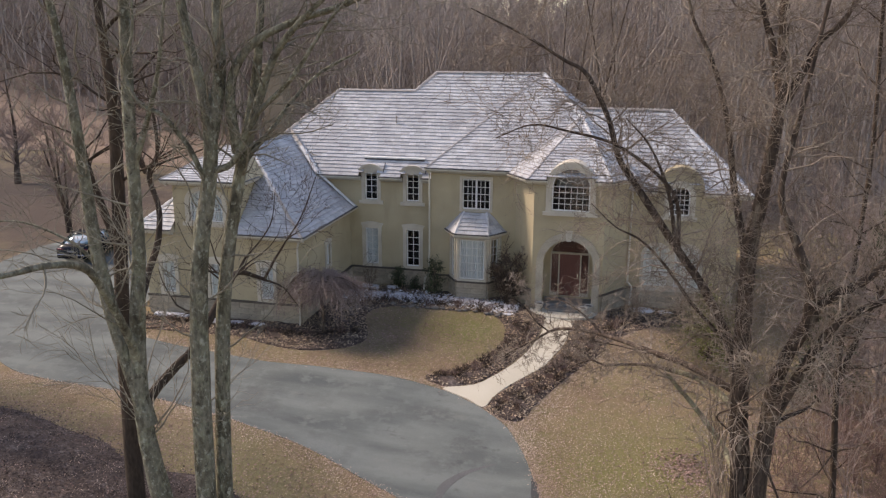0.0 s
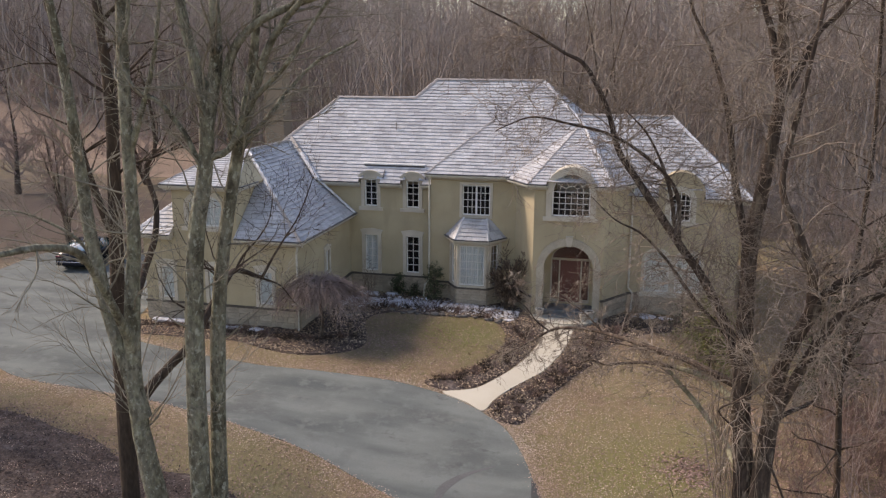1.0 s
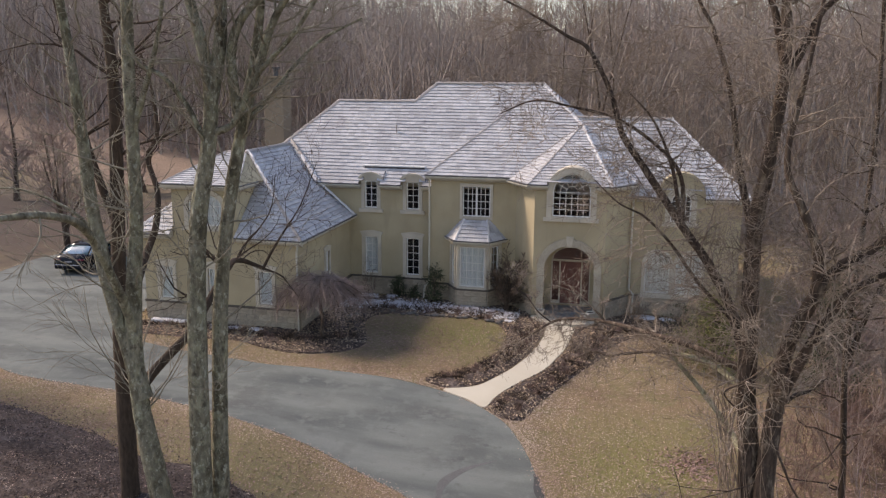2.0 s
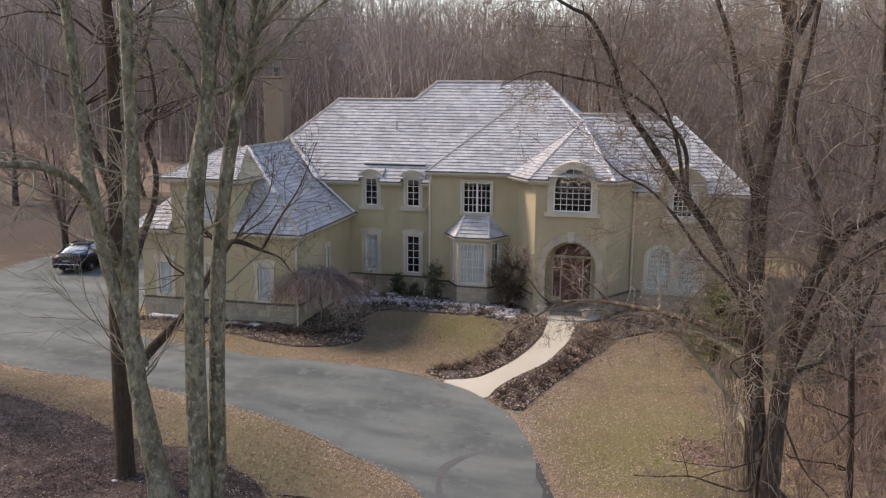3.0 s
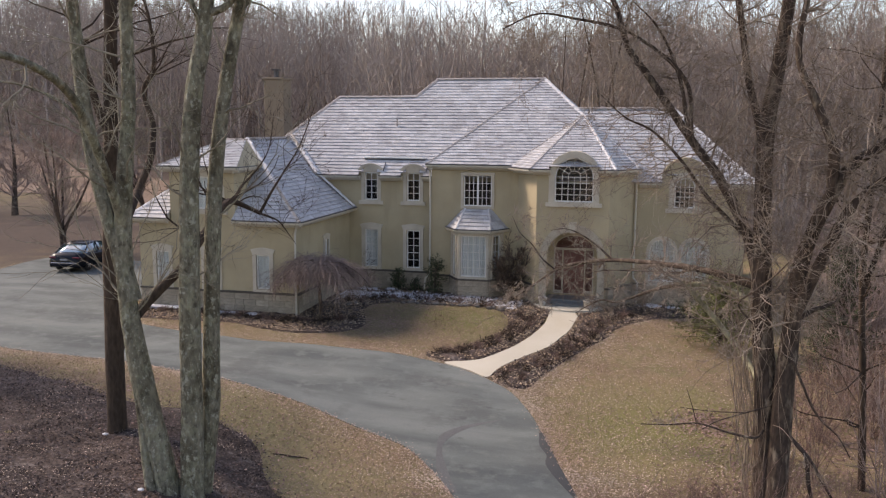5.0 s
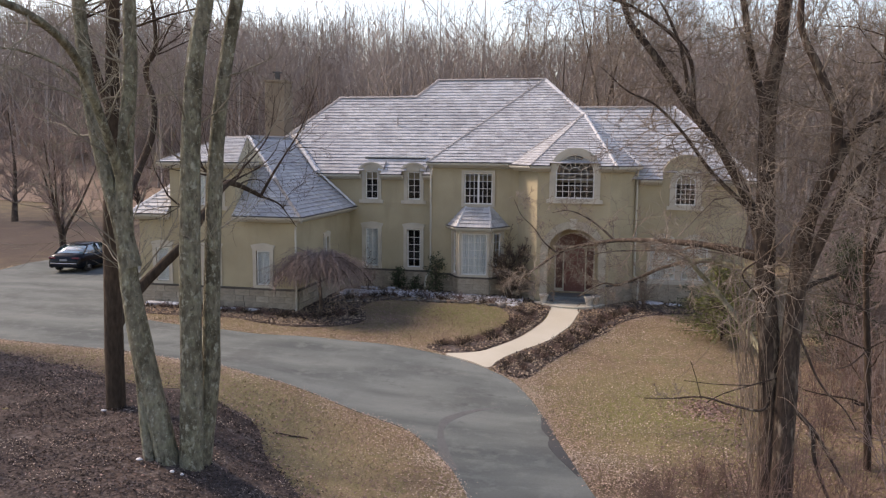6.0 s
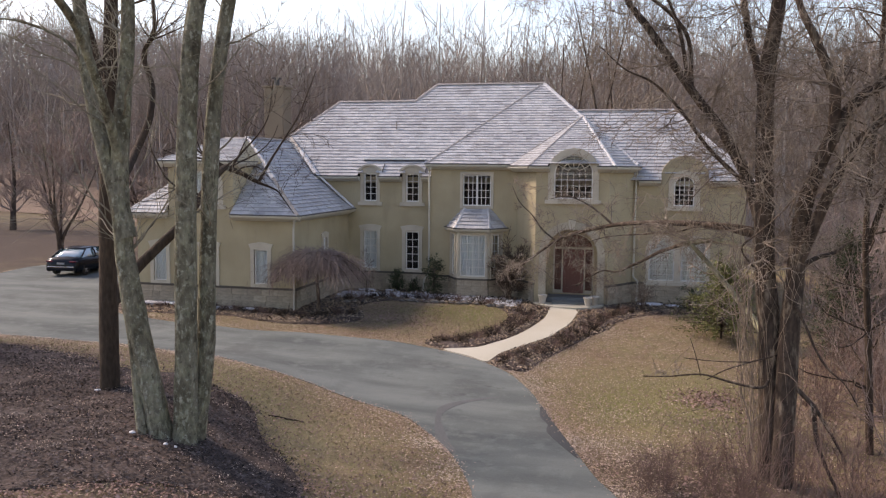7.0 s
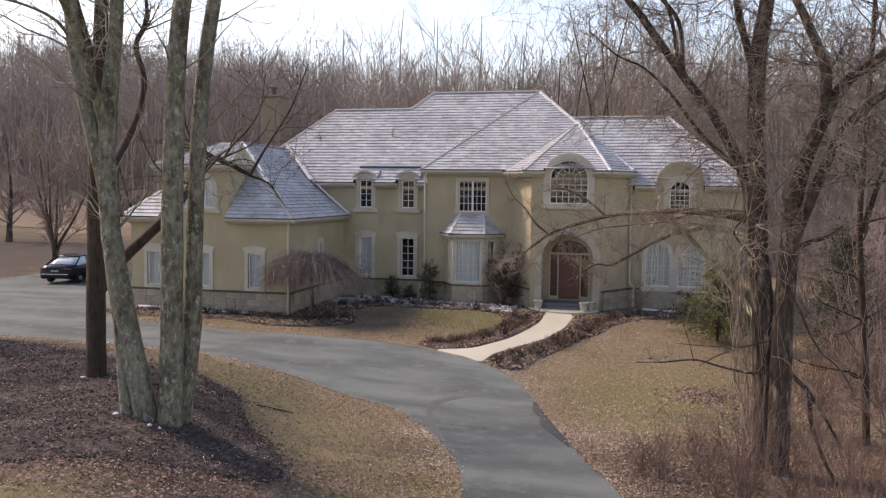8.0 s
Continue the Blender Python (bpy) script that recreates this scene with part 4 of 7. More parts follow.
roof([(5.65, 37.8, 5.6), (5.65, 44.9, 5.6), (2.1, 41.35, 8.97)])
roof([(5.65, 44.9, 5.6), (-3.0, 44.9, 5.6), (-3.0, 41.35, 8.97), (2.1, 41.35, 8.97)])
# garage: ridge towards the house, hipped to the front, with a wall dormer
GZ, GR = 4.05, (-17.24, 35.36, 7.41)
roof([(-21.07, 31.45, GZ), (-13.08, 31.45, GZ), GR], [(DX0 - 0.02, DX1 + 0.02, 4.0, 9.0)], 150,
     deck=[(-20.7, 31.87, GZ + 0.31), (-13.45, 31.87, GZ + 0.31), GR])
roof([(-13.08, 31.45, GZ), (-13.08, 42.5, GZ), (-17.24, 42.5, 7.41), GR])
roof([(-21.07, 42.5, GZ), (-21.07, 31.45, GZ), GR, (-17.24, 42.5, 7.41)])
DZ, DL, DR = 6.28, (-18.25, 35.2, 7.36), (-17.22, 35.2, 7.36)
roof([(DX0 - 0.32, 31.48, DZ), (DX1 + 0.32, 31.48, DZ), DR, DL], (), 40)
flank = bmesh.new()
ring = [Vector((DX1 + 0.32, 31.48, DZ)), Vector((DX1 + 0.32, 34.0, DZ - 0.02)), Vector(DR)]
top, low = [flank.verts.new(q) for q in ring], [flank.verts.new(q - Vector((0.05, 0, 0.1))) for q in ring]
flank.faces.new(top)
flank.faces.new(low[::-1])
for i in range(3):
    flank.faces.new((top[i], low[i], low[(i + 1) % 3], top[(i + 1) % 3]))
part("dormer_flank", flank, M["stucco"], house, "smooth grey-tan flank of the garage dormer's roof")
roof([(DX0 - 0.32, 36.4, DZ), (DX0 - 0.32, 31.48, DZ), DL, (-18.25, 36.4, 7.36)])
# bay window roof
bw = [(-8.28, 38.0), (-7.62, 36.92), (-6.02, 36.92), (-5.36, 38.0)]
bt = [(-7.5, 38.0, 4.16), (-7.4, 37.85, 4.16), (-6.24, 37.85, 4.16), (-6.14, 38.0, 4.16)]
BZ = 3.3
roof([(*bw[1], BZ), (*bw[2], BZ), bt[2], bt[1]], (), 20)
roof([(*bw[0], BZ), (*bw[1], BZ), bt[1], bt[0]], (), 10)
roof([(*bw[2], BZ), (*bw[3], BZ), bt[3], bt[2]], (), 10)

# caps
cap((-15.2, 42.4, 9.59), (-11.0, 42.4, 9.59))
cap((-10.03, 43.4, 10.54), (-4.32, 43.4, 10.54))
cap((-10.03, 43.4, 10.54), (-11.0, 42.4, 9.59))
cap((-15.2, 42.4, 9.59), (-19.35, 38.25, E0))
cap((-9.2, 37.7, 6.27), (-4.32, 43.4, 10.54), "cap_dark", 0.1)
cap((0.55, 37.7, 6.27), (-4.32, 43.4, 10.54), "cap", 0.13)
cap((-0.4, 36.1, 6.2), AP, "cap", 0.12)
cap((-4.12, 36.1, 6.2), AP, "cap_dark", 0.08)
cap((-5.3, 37.72, 6.2), AP, "cap_dark", 0.09, "valley")
cap((-3.0, 41.35, 8.97), (2.1, 41.35, 8.97), "cap_dark")
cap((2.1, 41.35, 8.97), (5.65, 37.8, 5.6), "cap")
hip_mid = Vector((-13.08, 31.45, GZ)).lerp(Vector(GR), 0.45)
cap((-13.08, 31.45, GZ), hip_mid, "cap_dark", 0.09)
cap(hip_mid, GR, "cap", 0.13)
cap((-13.08, 38.2, GZ + 0.02), (-14.95, 38.2, 5.68), "cap", 0.07, "valley", 0.10)
cap((-14.95, 38.2, 5.68), (-16.2, 39.35, 6.78), "cap", 0.15, "valley", 0.13)
cap((-16.2, 39.35, 6.78), (-17.07, 40.15, 7.5), "cap_dark", 0.1, "valley", 0.12)
cap((-21.07, 31.45, GZ), GR, "cap", 0.13)
cap(GR, (-17.24, 41.5, 7.41), "cap_dark")
cap((DX0 - 0.32, 31.48, DZ), DL, "cap_dark", 0.1)
cap(DL, DR, "cap_dark", 0.1)
for p, q in zip(bw[1:3], bt[1:3]):
    cap((*p, BZ), q, "cap", 0.07)

# barrel hoods of the two small dormers, and the step in the roof over them
for x in (-12.27, -10.12):
    ring = [(x + 0.76, 5.76), (x + 0.76, 5.83)] + [(x + 0.66 * math.cos(math.pi * i / 16), 5.78 + 0.45 * math.sin(math.pi * i / 16)) for i in range(2, 15)] + [(x - 0.76, 5.83), (x - 0.76, 5.76)]
    inner = [(x + 0.49 * math.cos(math.pi * i / 16), 5.78 + 0.37 * math.sin(math.pi * i / 16)) for i in range(16, -1, -1)]
    hood = part("dormer_hood", slab(bmesh.new(), ring + inner, [], 0.12, lambda a, d, z: Vector((a, 38.46 - d, z))), M["trim"], house, "pale moulded dormer hood")
    ring = [(x + 0.63 * math.cos(math.pi * i / 16), 5.76 + 0.45 * math.sin(math.pi * i / 16)) for i in range(17)]
    inner = [(x + 0.52 * math.cos(math.pi * i / 16), 5.76 + 0.38 * math.sin(math.pi * i / 16)) for i in range(16, -1, -1)]
    part("hood_roof", slab(bmesh.new(), ring + inner, [], 0.50, lambda a, d, z: Vector((a, 38.585 - d, z))), M["cap"], hood, "pale metal barrel roof")
    part("flashing", slab(bmesh.new(), [(38.40, 5.84), (38.80, 6.22), (38.80, 6.27), (38.40, 5.93)], [], 0.03, lambda a, d, z: Vector((x + 0.70 + d, a, z))), M["fascia_dark"], hood, "dark side flashing")
step_bar = part("roof_step", box(bmesh.new(), -12.72, -9.62, 38.98, 39.2, 6.34, 6.455, bevel=0.01), M["fascia_dark"], house, "dark step in the roof over the dormers")
part("coping", box(bmesh.new(), -12.74, -9.60, 38.94, 39.25, 6.459, 6.53, bevel=0.008), M["white"], step_bar, "white metal coping")



def hip_snow(a, b, seed, r):
    """A thin uneven line of old snow that lies along a hip."""
    g = np.random.default_rng(seed)
    k = np.linspace(0, 1, 30)[:, None]
    p = np.asarray(a, float) * (1 - k) + np.asarray(b, float) * k + np.array([0, 0, 0.05]) + g.normal(0, 0.018, (30, 3)) * np.array([1, 1, 0.3])
    rr = r * (0.55 + 0.6 * g.random(30))
    rr[[0, -1]] = 0.01
    p, q = sweep(p, rr, 6)
    return tagged(arrays("snow_strip", p, q, M["snow"], True), "thin uneven line of old snow along a roof hip", "snow", "snow patches")


hip_snow(Vector(GR).lerp(Vector((-13.08, 31.45, GZ)), 0.02), Vector(GR).lerp(Vector((-13.08, 31.45, GZ)), 0.5), 61, 0.085)
hip_snow((-16.1, 39.25, 6.70), (-14.95, 38.2, 5.70), 62, 0.10)

# gutters
gutter([(-15.6, 38.25), (-12.78, 38.25)], E0)
gutter([(-11.76, 38.25), (-10.63, 38.25)], E0)
gutter([(-9.61, 38.25), (-9.2, 38.25)], E0)
gutter([(-9.2, 38.2), (-9.2, 37.7), (-5.2, 37.7)], 6.27)
gutter([(-5.28, 37.7), (-4.12, 36.1), (-3.26, 36.1)], 6.2)
gutter([(-1.18, 36.1), (-0.4, 36.1), (0.62, 37.7), (0.62, 38.2)], 6.2)
gutter([(0.62, 37.8), (1.55, 37.8)], 5.6)
gutter([(3.65, 37.8), (5.65, 37.8), (5.65, 44.5)], 5.6)
gutter([(-21.07, 40), (-21.07, 31.45), (-19.25, 31.45)], GZ)
gutter([(-16.1, 31.45), (-13.08, 31.45), (-13.08, 38.5)], GZ)
gutter([(DX0 - 0.32, 33.3), (DX0 - 0.32, 31.48), (DX1 + 0.32, 31.48), (DX1 + 0.32, 33.3)], DZ)
gutter([(bw[0][0], bw[0][1]), bw[1], bw[2], bw[3]], BZ)


def downspout(points, name="downspout"):
    p, q = sweep(np.asarray(points, float), [0.045] * len(points), 8)
    return part(name, (p, q), M["gutter"], house, "pale tan painted downspout")


downspout([(-13.2, 31.4, 3.9), (-13.28, 31.5, 3.75), (-13.38, 31.64, 3.5), (-13.38, 31.65, 0.15), (-13.34, 31.5, 0.06)])
downspout([(-9.1, 37.75, 6.1), (-9.1, 37.88, 5.9), (-9.1, 37.9, 1.6), (-9.1, 37.9, 1.0), (-9.3, 37.8, 0.75), (-9.36, 37.78, 0.15)])
downspout([(0.5, 37.7, 6.0), (0.48, 37.92, 5.8), (0.48, 37.95, 1.22), (0.68, 37.82, 1.02), (0.68, 37.78, 0.9), (0.64, 37.78, 0.1)])

# bay window body
bb = [(-8.1, 37.998), (-7.55, 37.1), (-6.09, 37.1), (-5.54, 37.998)]
for k, (a, b) in enumerate(zip(bb, bb[1:])):
    L = math.dist(a, b)
    pl = facing(a, (b[0] - a[0], b[1] - a[1]))
    hole = rect(0.12, L - 0.12, 1.05, 3.0) if k == 1 else rect(L / 2 - 0.28, L / 2 + 0.28, 1.05, 3.0)
    walls("bay_wall", pl, rect(0, L, -0.4, 3.3), [hole], 0.15, "trim")
    window(pl, L / 2, L / 2 - 0.12 if k == 1 else 0.28, 1.05, 3.0, 0, 4 if k == 1 else 2, 5, 0.09, style="plain", curtain=(k == 1))

# chimney
ch = part("chimney", box(bmesh.new(), -20.95, -19.75, 45.2, 46.4, -1.0, 10.7, bevel=0.03), M["chimney"], house, "brown stucco chimney stack")
part("chimney_crown", box(bmesh.new(), -21.03, -19.67, 45.12, 46.48, 10.7, 10.82, bevel=0.02), M["chimney"], ch)
p, q = sweep([(-20.4, 45.8, 10.8), (-20.4, 45.8, 11.25)], [0.15, 0.15], 10)
flue = part("flue", (p, q), M["fascia_dark"], ch, "dark metal flue")
part("cowl", box(bmesh.new(), -20.62, -20.18, 45.58, 46.02, 11.25, 11.33, bevel=0.01), M["fascia_dark"], flue)
p, q = sweep([(-11.55, 40.75, 7.9), (-11.55, 40.75, 8.42)], [0.04, 0.04], 8)
part("vent_pipe", (p, q), M["cap_dark"], house, "grey roof vent pipe")

# stone base with a cap course
unit = bmesh.new()
box(unit, 0, 1, -1, 0, 0, 1, bevel=0.03)
stone_me = bpy.data.meshes.new("stone")
unit.to_mesh(stone_me)
unit.free()
stone_me.materials.append(M["stone"])


def stone_base(a, b, top=0.88, bottom=-0.2):
    L = math.dist(a, b)
    pl = facing(a, (b[0] - a[0], b[1] - a[1]))
    base = part("stone_base", slab(bmesh.new(), rect(0.002, L - 0.002, bottom - 0.3, top), [], 0.03, lambda u, d, z: pl(u, d + 0.034, z)), M["mortar"], house, "coursed grey stone base")
    # the cap course has a darker colour than the stones
    part("cap_course", slab(bmesh.new(), rect(-0.03, L + 0.03, top, top + 0.08), [], 0.1, lambda u, d, z: pl(u, d + 0.105, z)), M["base_cap"], base, "cap course, darker than the stones below")
    rows = 4
    h = (top - bottom) / rows
    ang = math.atan2(b[1] - a[1], b[0] - a[0])
    for r in range(rows):
        u = 0.0
        while u < L - 0.05:
            w = min(rng.uniform(0.32, 0.75), L - u)
            if L - u - w < 0.15:
                w = L - u
            ob = new("stone", stone_me)
            ob.parent = base
            o = pl(u + 0.008, 0.034, bottom + r * h + 0.008)
            ob.matrix_basis = Matrix.Translation(o) @ Matrix.Rotation(ang, 4, "Z") @ Matrix.Diagonal((w - 0.016, 0.03 + rng.uniform(0, 0.02), h - 0.016, 1))
            u += w
    return base


stone_base((-20.75, 31.8), (-13.4, 31.8))
stone_base((-13.4, 31.8), (-13.4, 38.5))
stone_base((-13.3, 38.6), (-9.05, 38.6))
stone_base((-9.05, 38.0), (-8.1, 38.0))
stone_base((-5.54, 38.0), (-4.9, 38.0))
for a, b in zip(bb, bb[1:]):
    stone_base(a, b)
stone_base(bay_pts[0], bay_pts[1])
stone_base((-0.72, 36.45), (-0.66, 36.45))
stone_base(bay_pts[2], bay_pts[3])
stone_base((0.42, 38.15), (5.25, 38.15))

# porch step and pots
def half_round(x, y, r, z0, z1, n=18):
    bm = bmesh.new()
    ring = [(x + r * math.cos(math.pi + math.pi * i / n), y + 0.74 * r * math.sin(math.pi + math.pi * i / n)) for i in range(n + 1)]
    lo = [bm.verts.new((*p, z0)) for p in ring]
    hi = [bm.verts.new((*p, z1)) for p in ring]
    bm.faces.new(hi)
    bm.faces.new(lo[::-1])
    for i in range(len(ring)):
        j = (i + 1) % len(ring)
        bm.faces.new((lo[i], lo[j], hi[j], hi[i]))
    return bm


step = part("porch_step", half_round(EX - 0.1, 36.3, 1.56, -0.3, 0.13), M["concrete"], None)
tagged(step, "pale half-round concrete slab below the porch", "step", kind="structure")
for x, y, z, what in ((0.80, 35.95, 0.23, "lower dark slate porch step"), (1.12, 36.5, 0.33, "dark slate porch floor in front of the door")):
    slate = part("porch_floor", box(bmesh.new(), EX - x, EX + x, y, 37.6 if z > 0.3 else 36.49, -0.3, z, bevel=0.015), M["slate"], None)
    tagged(slate, what, "step", kind="structure")



def pot(x, y, z):
    th = thing("planter_pot", (x, y, z), "pale clay planter pot beside the porch step", "planter", "pots at the porch")
    prof = [(0.12, 0), (0.135, 0.025), (0.13, 0.05), (0.155, 0.16), (0.19, 0.31), (0.215, 0.34), (0.215, 0.38), (0.185, 0.38), (0.17, 0.33)]
    n = 14
    pts = [(x + r * math.cos(2 * math.pi * k / n), y + r * math.sin(2 * math.pi * k / n), z + h) for r, h in prof for k in range(n)]
    faces = [(i * n + k, i * n + (k + 1) % n, (i + 1) * n + (k + 1) % n, (i + 1) * n + k) for i in range(len(prof) - 1) for k in range(n)]
    part("pot", (pts, faces), M["clay"], th, smooth=True)
    part("soil", (pts[-n:], [tuple(range(n))]), M["soil"], th)
    return th


pot(EX - 1.2, 35.95, 0.13)
pot(EX + 0.80, 35.72, 0.13)
pot(EX + 1.06, 36.1, 0.13)


# ---- trees ----
def unit_rows(v):
    return v / max(np.linalg.norm(v), 1e-9)


def smooth_path(points, per=6):
    p = np.asarray(points, float)
    e = np.concatenate([[2 * p[0] - p[1]], p, [2 * p[-1] - p[-2]]])
    t = np.linspace(0, 1, per, endpoint=False)[:, None]
    out = []
    for i in range(1, len(e) - 2):
        a, b, c, d = e[i - 1], e[i], e[i + 1], e[i + 2]
        out.append(0.5 * (2 * b + (c - a) * t + (2 * a - 5 * b + 4 * c - d) * t ** 2 + (3 * b - a - 3 * c + d) * t ** 3))
    return np.concatenate([*out, p[-1:]])


def sprout(out, g, p, d, length, r, level, kids, wob=0.16, up=0.05, segs=(6, 4, 3, 2), spread_by=0.8, shrink=0.55, bend=None):
    """A wandering branch with its side branches; out[level] collects (points, radii)."""
    n = segs[min(level, len(segs) - 1)]
    pts, rad = [np.asarray(p, float)], [r]
    d = unit_rows(np.asarray(d, float))
    for i in range(n):
        d = unit_rows(d + g.normal(0, wob, 3) + np.array([0, 0, up]) + (bend if bend is not None else 0))
        pts.append(pts[-1] + d * length / n)
        rad.append(r * (1 - (0.78 if level < 2 else 0.5) * (i + 1) / n))
    out[level].append((np.array(pts), np.array(rad)))
    if level < len(kids):
        side_shoots(out, g, np.array(pts), np.array(rad), length, level + 1, kids, wob, up, segs, spread_by, shrink, 0.2, bend)


def side_shoots(out, g, pts, rad, length, level, kids, wob, up, segs, spread_by, shrink, first=0.2, bend=None):
    for _ in range(kids[level - 1]):
        s = g.uniform(first, 0.98) * (len(pts) - 1)
        i = min(int(s), len(pts) - 2)
        q = pts[i] + (pts[i + 1] - pts[i]) * (s - i)
        along = unit_rows(pts[i + 1] - pts[i])
        side = unit_rows(np.cross(along, g.normal(0, 1, 3)))
        k = g.uniform(0.6, 1.3) * spread_by
        sprout(out, g, q, along + side * k, length * shrink * g.uniform(0.55, 1.2), max(rad[i] * g.uniform(0.35, 0.6), 0.0052), level, kids, wob, up, segs, spread_by, shrink, bend)


def knobbly(path, radii, sides, g, amount=0.07):
    p, q = sweep(path, radii, sides)
    c = np.repeat(np.asarray(path, float), sides, 0)
    k = np.array([noise.noise(Vector((v[0] * 2.2, v[1] * 2.2, v[2] * 0.9))) + 0.5 * noise.noise(Vector((v[0] * 6, v[1] * 6, v[2] * 3))) for v in p])
    return c + (p - c) * (1 + amount * 1.6 * k)[:, None], q


def tree_meshes(root, limbs, out, mats, sides=(5, 4, 3, 3), g=None, least=0.0):
    """The trunks as one knobbly mesh, then a mesh for each order of branching."""
    p, q = gather([knobbly(a, r, 12, g) for a, r in limbs])
    link_parts(arrays("trunk", p, q, M[mats[0]], True), root)
    for lv, name in ((1, "bough"), (2, "crown"), (3, "fine_crown"), (4, "fine_crown")):
        if lv in out and out[lv]:
            p, q = gather([sweep(a, np.maximum(r, least), sides[min(lv, 3)]) for a, r in out[lv]])
            ob = link_parts(arrays(name, p, q, M[mats[min(lv, len(mats) - 1)]], True), root)
            ob["kind"] = "stuff"


def limb(points, r0, r1, power=1.0):
    p = smooth_path(points)
    t = np.linspace(0, 1, len(p)) ** power
    return p, r0 + (r1 - r0) * t


class Bins(dict):
    def __missing__(self, k):
        self[k] = []
        return self[k]


def flare(l, by=0.35, over=0.9):
    """Widens a trunk towards its root."""
    p, r = l
    h = p[:, 2] - p[0, 2]
    return p, r * (1 + by * np.clip(1 - h / over, 0, 1) ** 2)


# the clump of three grey trunks
g = np.random.default_rng(11)
clump = thing("tree", (-8.1, 13.5, 0.9), "tall leafless tree with three grey-green trunks", "tree")
t1 = flare(limb([(-8.2, 13.4, 0.55), (-8.25, 13.4, 1.0), (-8.56, 13.4, 2.45), (-8.88, 13.4, 4.12), (-8.99, 13.4, 5.6), (-8.92, 13.45, 7.1), (-8.80, 13.5, 8.4), (-8.75, 13.5, 10.9), (-8.70, 13.6, 13.5), (-8.8, 13.8, 17.0), (-8.6, 14, 20)], 0.245, 0.05))
t1l = limb([(-8.86, 13.4, 4.7), (-9.1, 13.4, 5.7), (-9.33, 13.4, 6.5), (-9.54, 13.4, 7.5), (-9.68, 13.4, 8.6), (-9.76, 13.4, 9.9), (-9.86, 13.4, 11.2), (-9.95, 13.3, 12.5), (-10.3, 13.2, 15.0), (-10.6, 13, 18.5)], 0.19, 0.04)
t2 = flare(limb([(-7.88, 13.5, 0.5), (-7.84, 13.5, 0.95), (-7.76, 13.5, 2.5), (-7.74, 13.5, 4.15), (-7.66, 13.5, 6.6), (-7.5, 13.5, 8.4), (-7.25, 13.5, 9.6), (-7.14, 13.5, 10.7), (-7.3, 13.5, 11.6), (-7.5, 13.5, 12.5), (-7.9, 13.6, 15.5), (-8.1, 13.7, 19)], 0.25, 0.05))
t2b = limb([(-7.14, 13.5, 10.5), (-6.95, 13.6, 11.6), (-6.9, 13.6, 13.0), (-6.7, 13.6, 16), (-6.4, 13.5, 19)], 0.14, 0.04)
t3 = flare(limb([(-7.88, 13.85, 0.5), (-7.84, 13.9, 0.9), (-7.60, 13.9, 2.5), (-7.53, 13.9, 4.1), (-7.38, 13.9, 6.6), (-7.12, 13.9, 8.4), (-6.85, 13.9, 9.6), (-6.68, 13.9, 10.3), (-6.47, 13.9, 11.2), (-6.3, 13.9, 12.2), (-6.1, 14, 15), (-6.0, 14, 19)], 0.20, 0.045))
t3b = limb([(-6.8, 13.9, 9.9), (-6.4, 13.8, 10.9), (-5.9, 13.6, 11.9), (-5.2, 13.4, 12.6), (-4.2, 13.2, 13.3)], 0.10, 0.03)
ll = limb([(-9.35, 13.4, 6.7), (-9.5, 13.4, 7.4), (-9.8, 13.4, 8.1), (-10.4, 13.4, 8.5), (-11.4, 13.4, 8.75), (-12.6, 13.3, 8.6)], 0.05, 0.012)
lr = limb([(-7.1, 13.5, 9.9), (-6.7, 13.5, 10.1), (-6.2, 13.4, 10.9), (-5.4, 13.2, 11.6), (-4.6, 13.1, 12.6), (-3.8, 13, 13.2)], 0.07, 0.015)
lf = limb([(-8.8, 13.5, 9.8), (-8.4, 13.4, 10.6), (-7.9, 13.2, 11.7), (-7.5, 13.0, 13.2)], 0.07, 0.02)
lg = limb([(-8.97, 13.4, 5.6), (-8.93, 13.3, 6.2), (-8.80, 12.7, 7.2), (-8.69, 11.85, 8.35), (-8.45, 10.65, 8.80), (-8.4, 9.6, 8.93), (-8.7, 8.6, 9.05), (-9.3, 7.8, 8.9)], 0.10, 0.028)
lp = limb([(-6.78, 13.8, 10.2), (-6.77, 13.6, 11.09), (-6.65, 13.6, 11.68), (-6.25, 13.6, 12.16), (-5.5, 13.6, 12.51), (-4.68, 13.6, 12.75), (-3.88, 13.6, 13.08), (-2.9, 13.6, 13.6)], 0.10, 0.03)
lh = limb([(-7.25, 13.5, 9.6), (-7.35, 13.4, 9.95), (-7.57, 13.4, 10.38), (-7.98, 13.35, 10.88), (-8.41, 13.3, 11.12), (-8.64, 13.3, 11.71), (-8.4, 13.3, 12.39), (-8.3, 13.2, 13.6)], 0.06, 0.02)
lk = limb([(-6.78, 13.85, 9.8), (-6.6, 13.9, 10.15), (-6.35, 14.4, 10.6), (-6.14, 14.9, 11.08), (-5.7, 15.3, 11.6), (-5.0, 15.6, 12.0)], 0.065, 0.02)
t1s = limb([(-8.52, 13.25, 0.6), (-8.56, 13.25, 1.1), (-8.66, 13.3, 1.9), (-8.77, 13.33, 2.8), (-8.95, 13.34, 3.9), (-8.97, 13.4, 5.5)], 0.13, 0.05)
limbs = [t1, t1s, t1l, t2, t2b, t3, t3b, ll, lr, lf, lg, lp, lh, lk]
out = Bins()
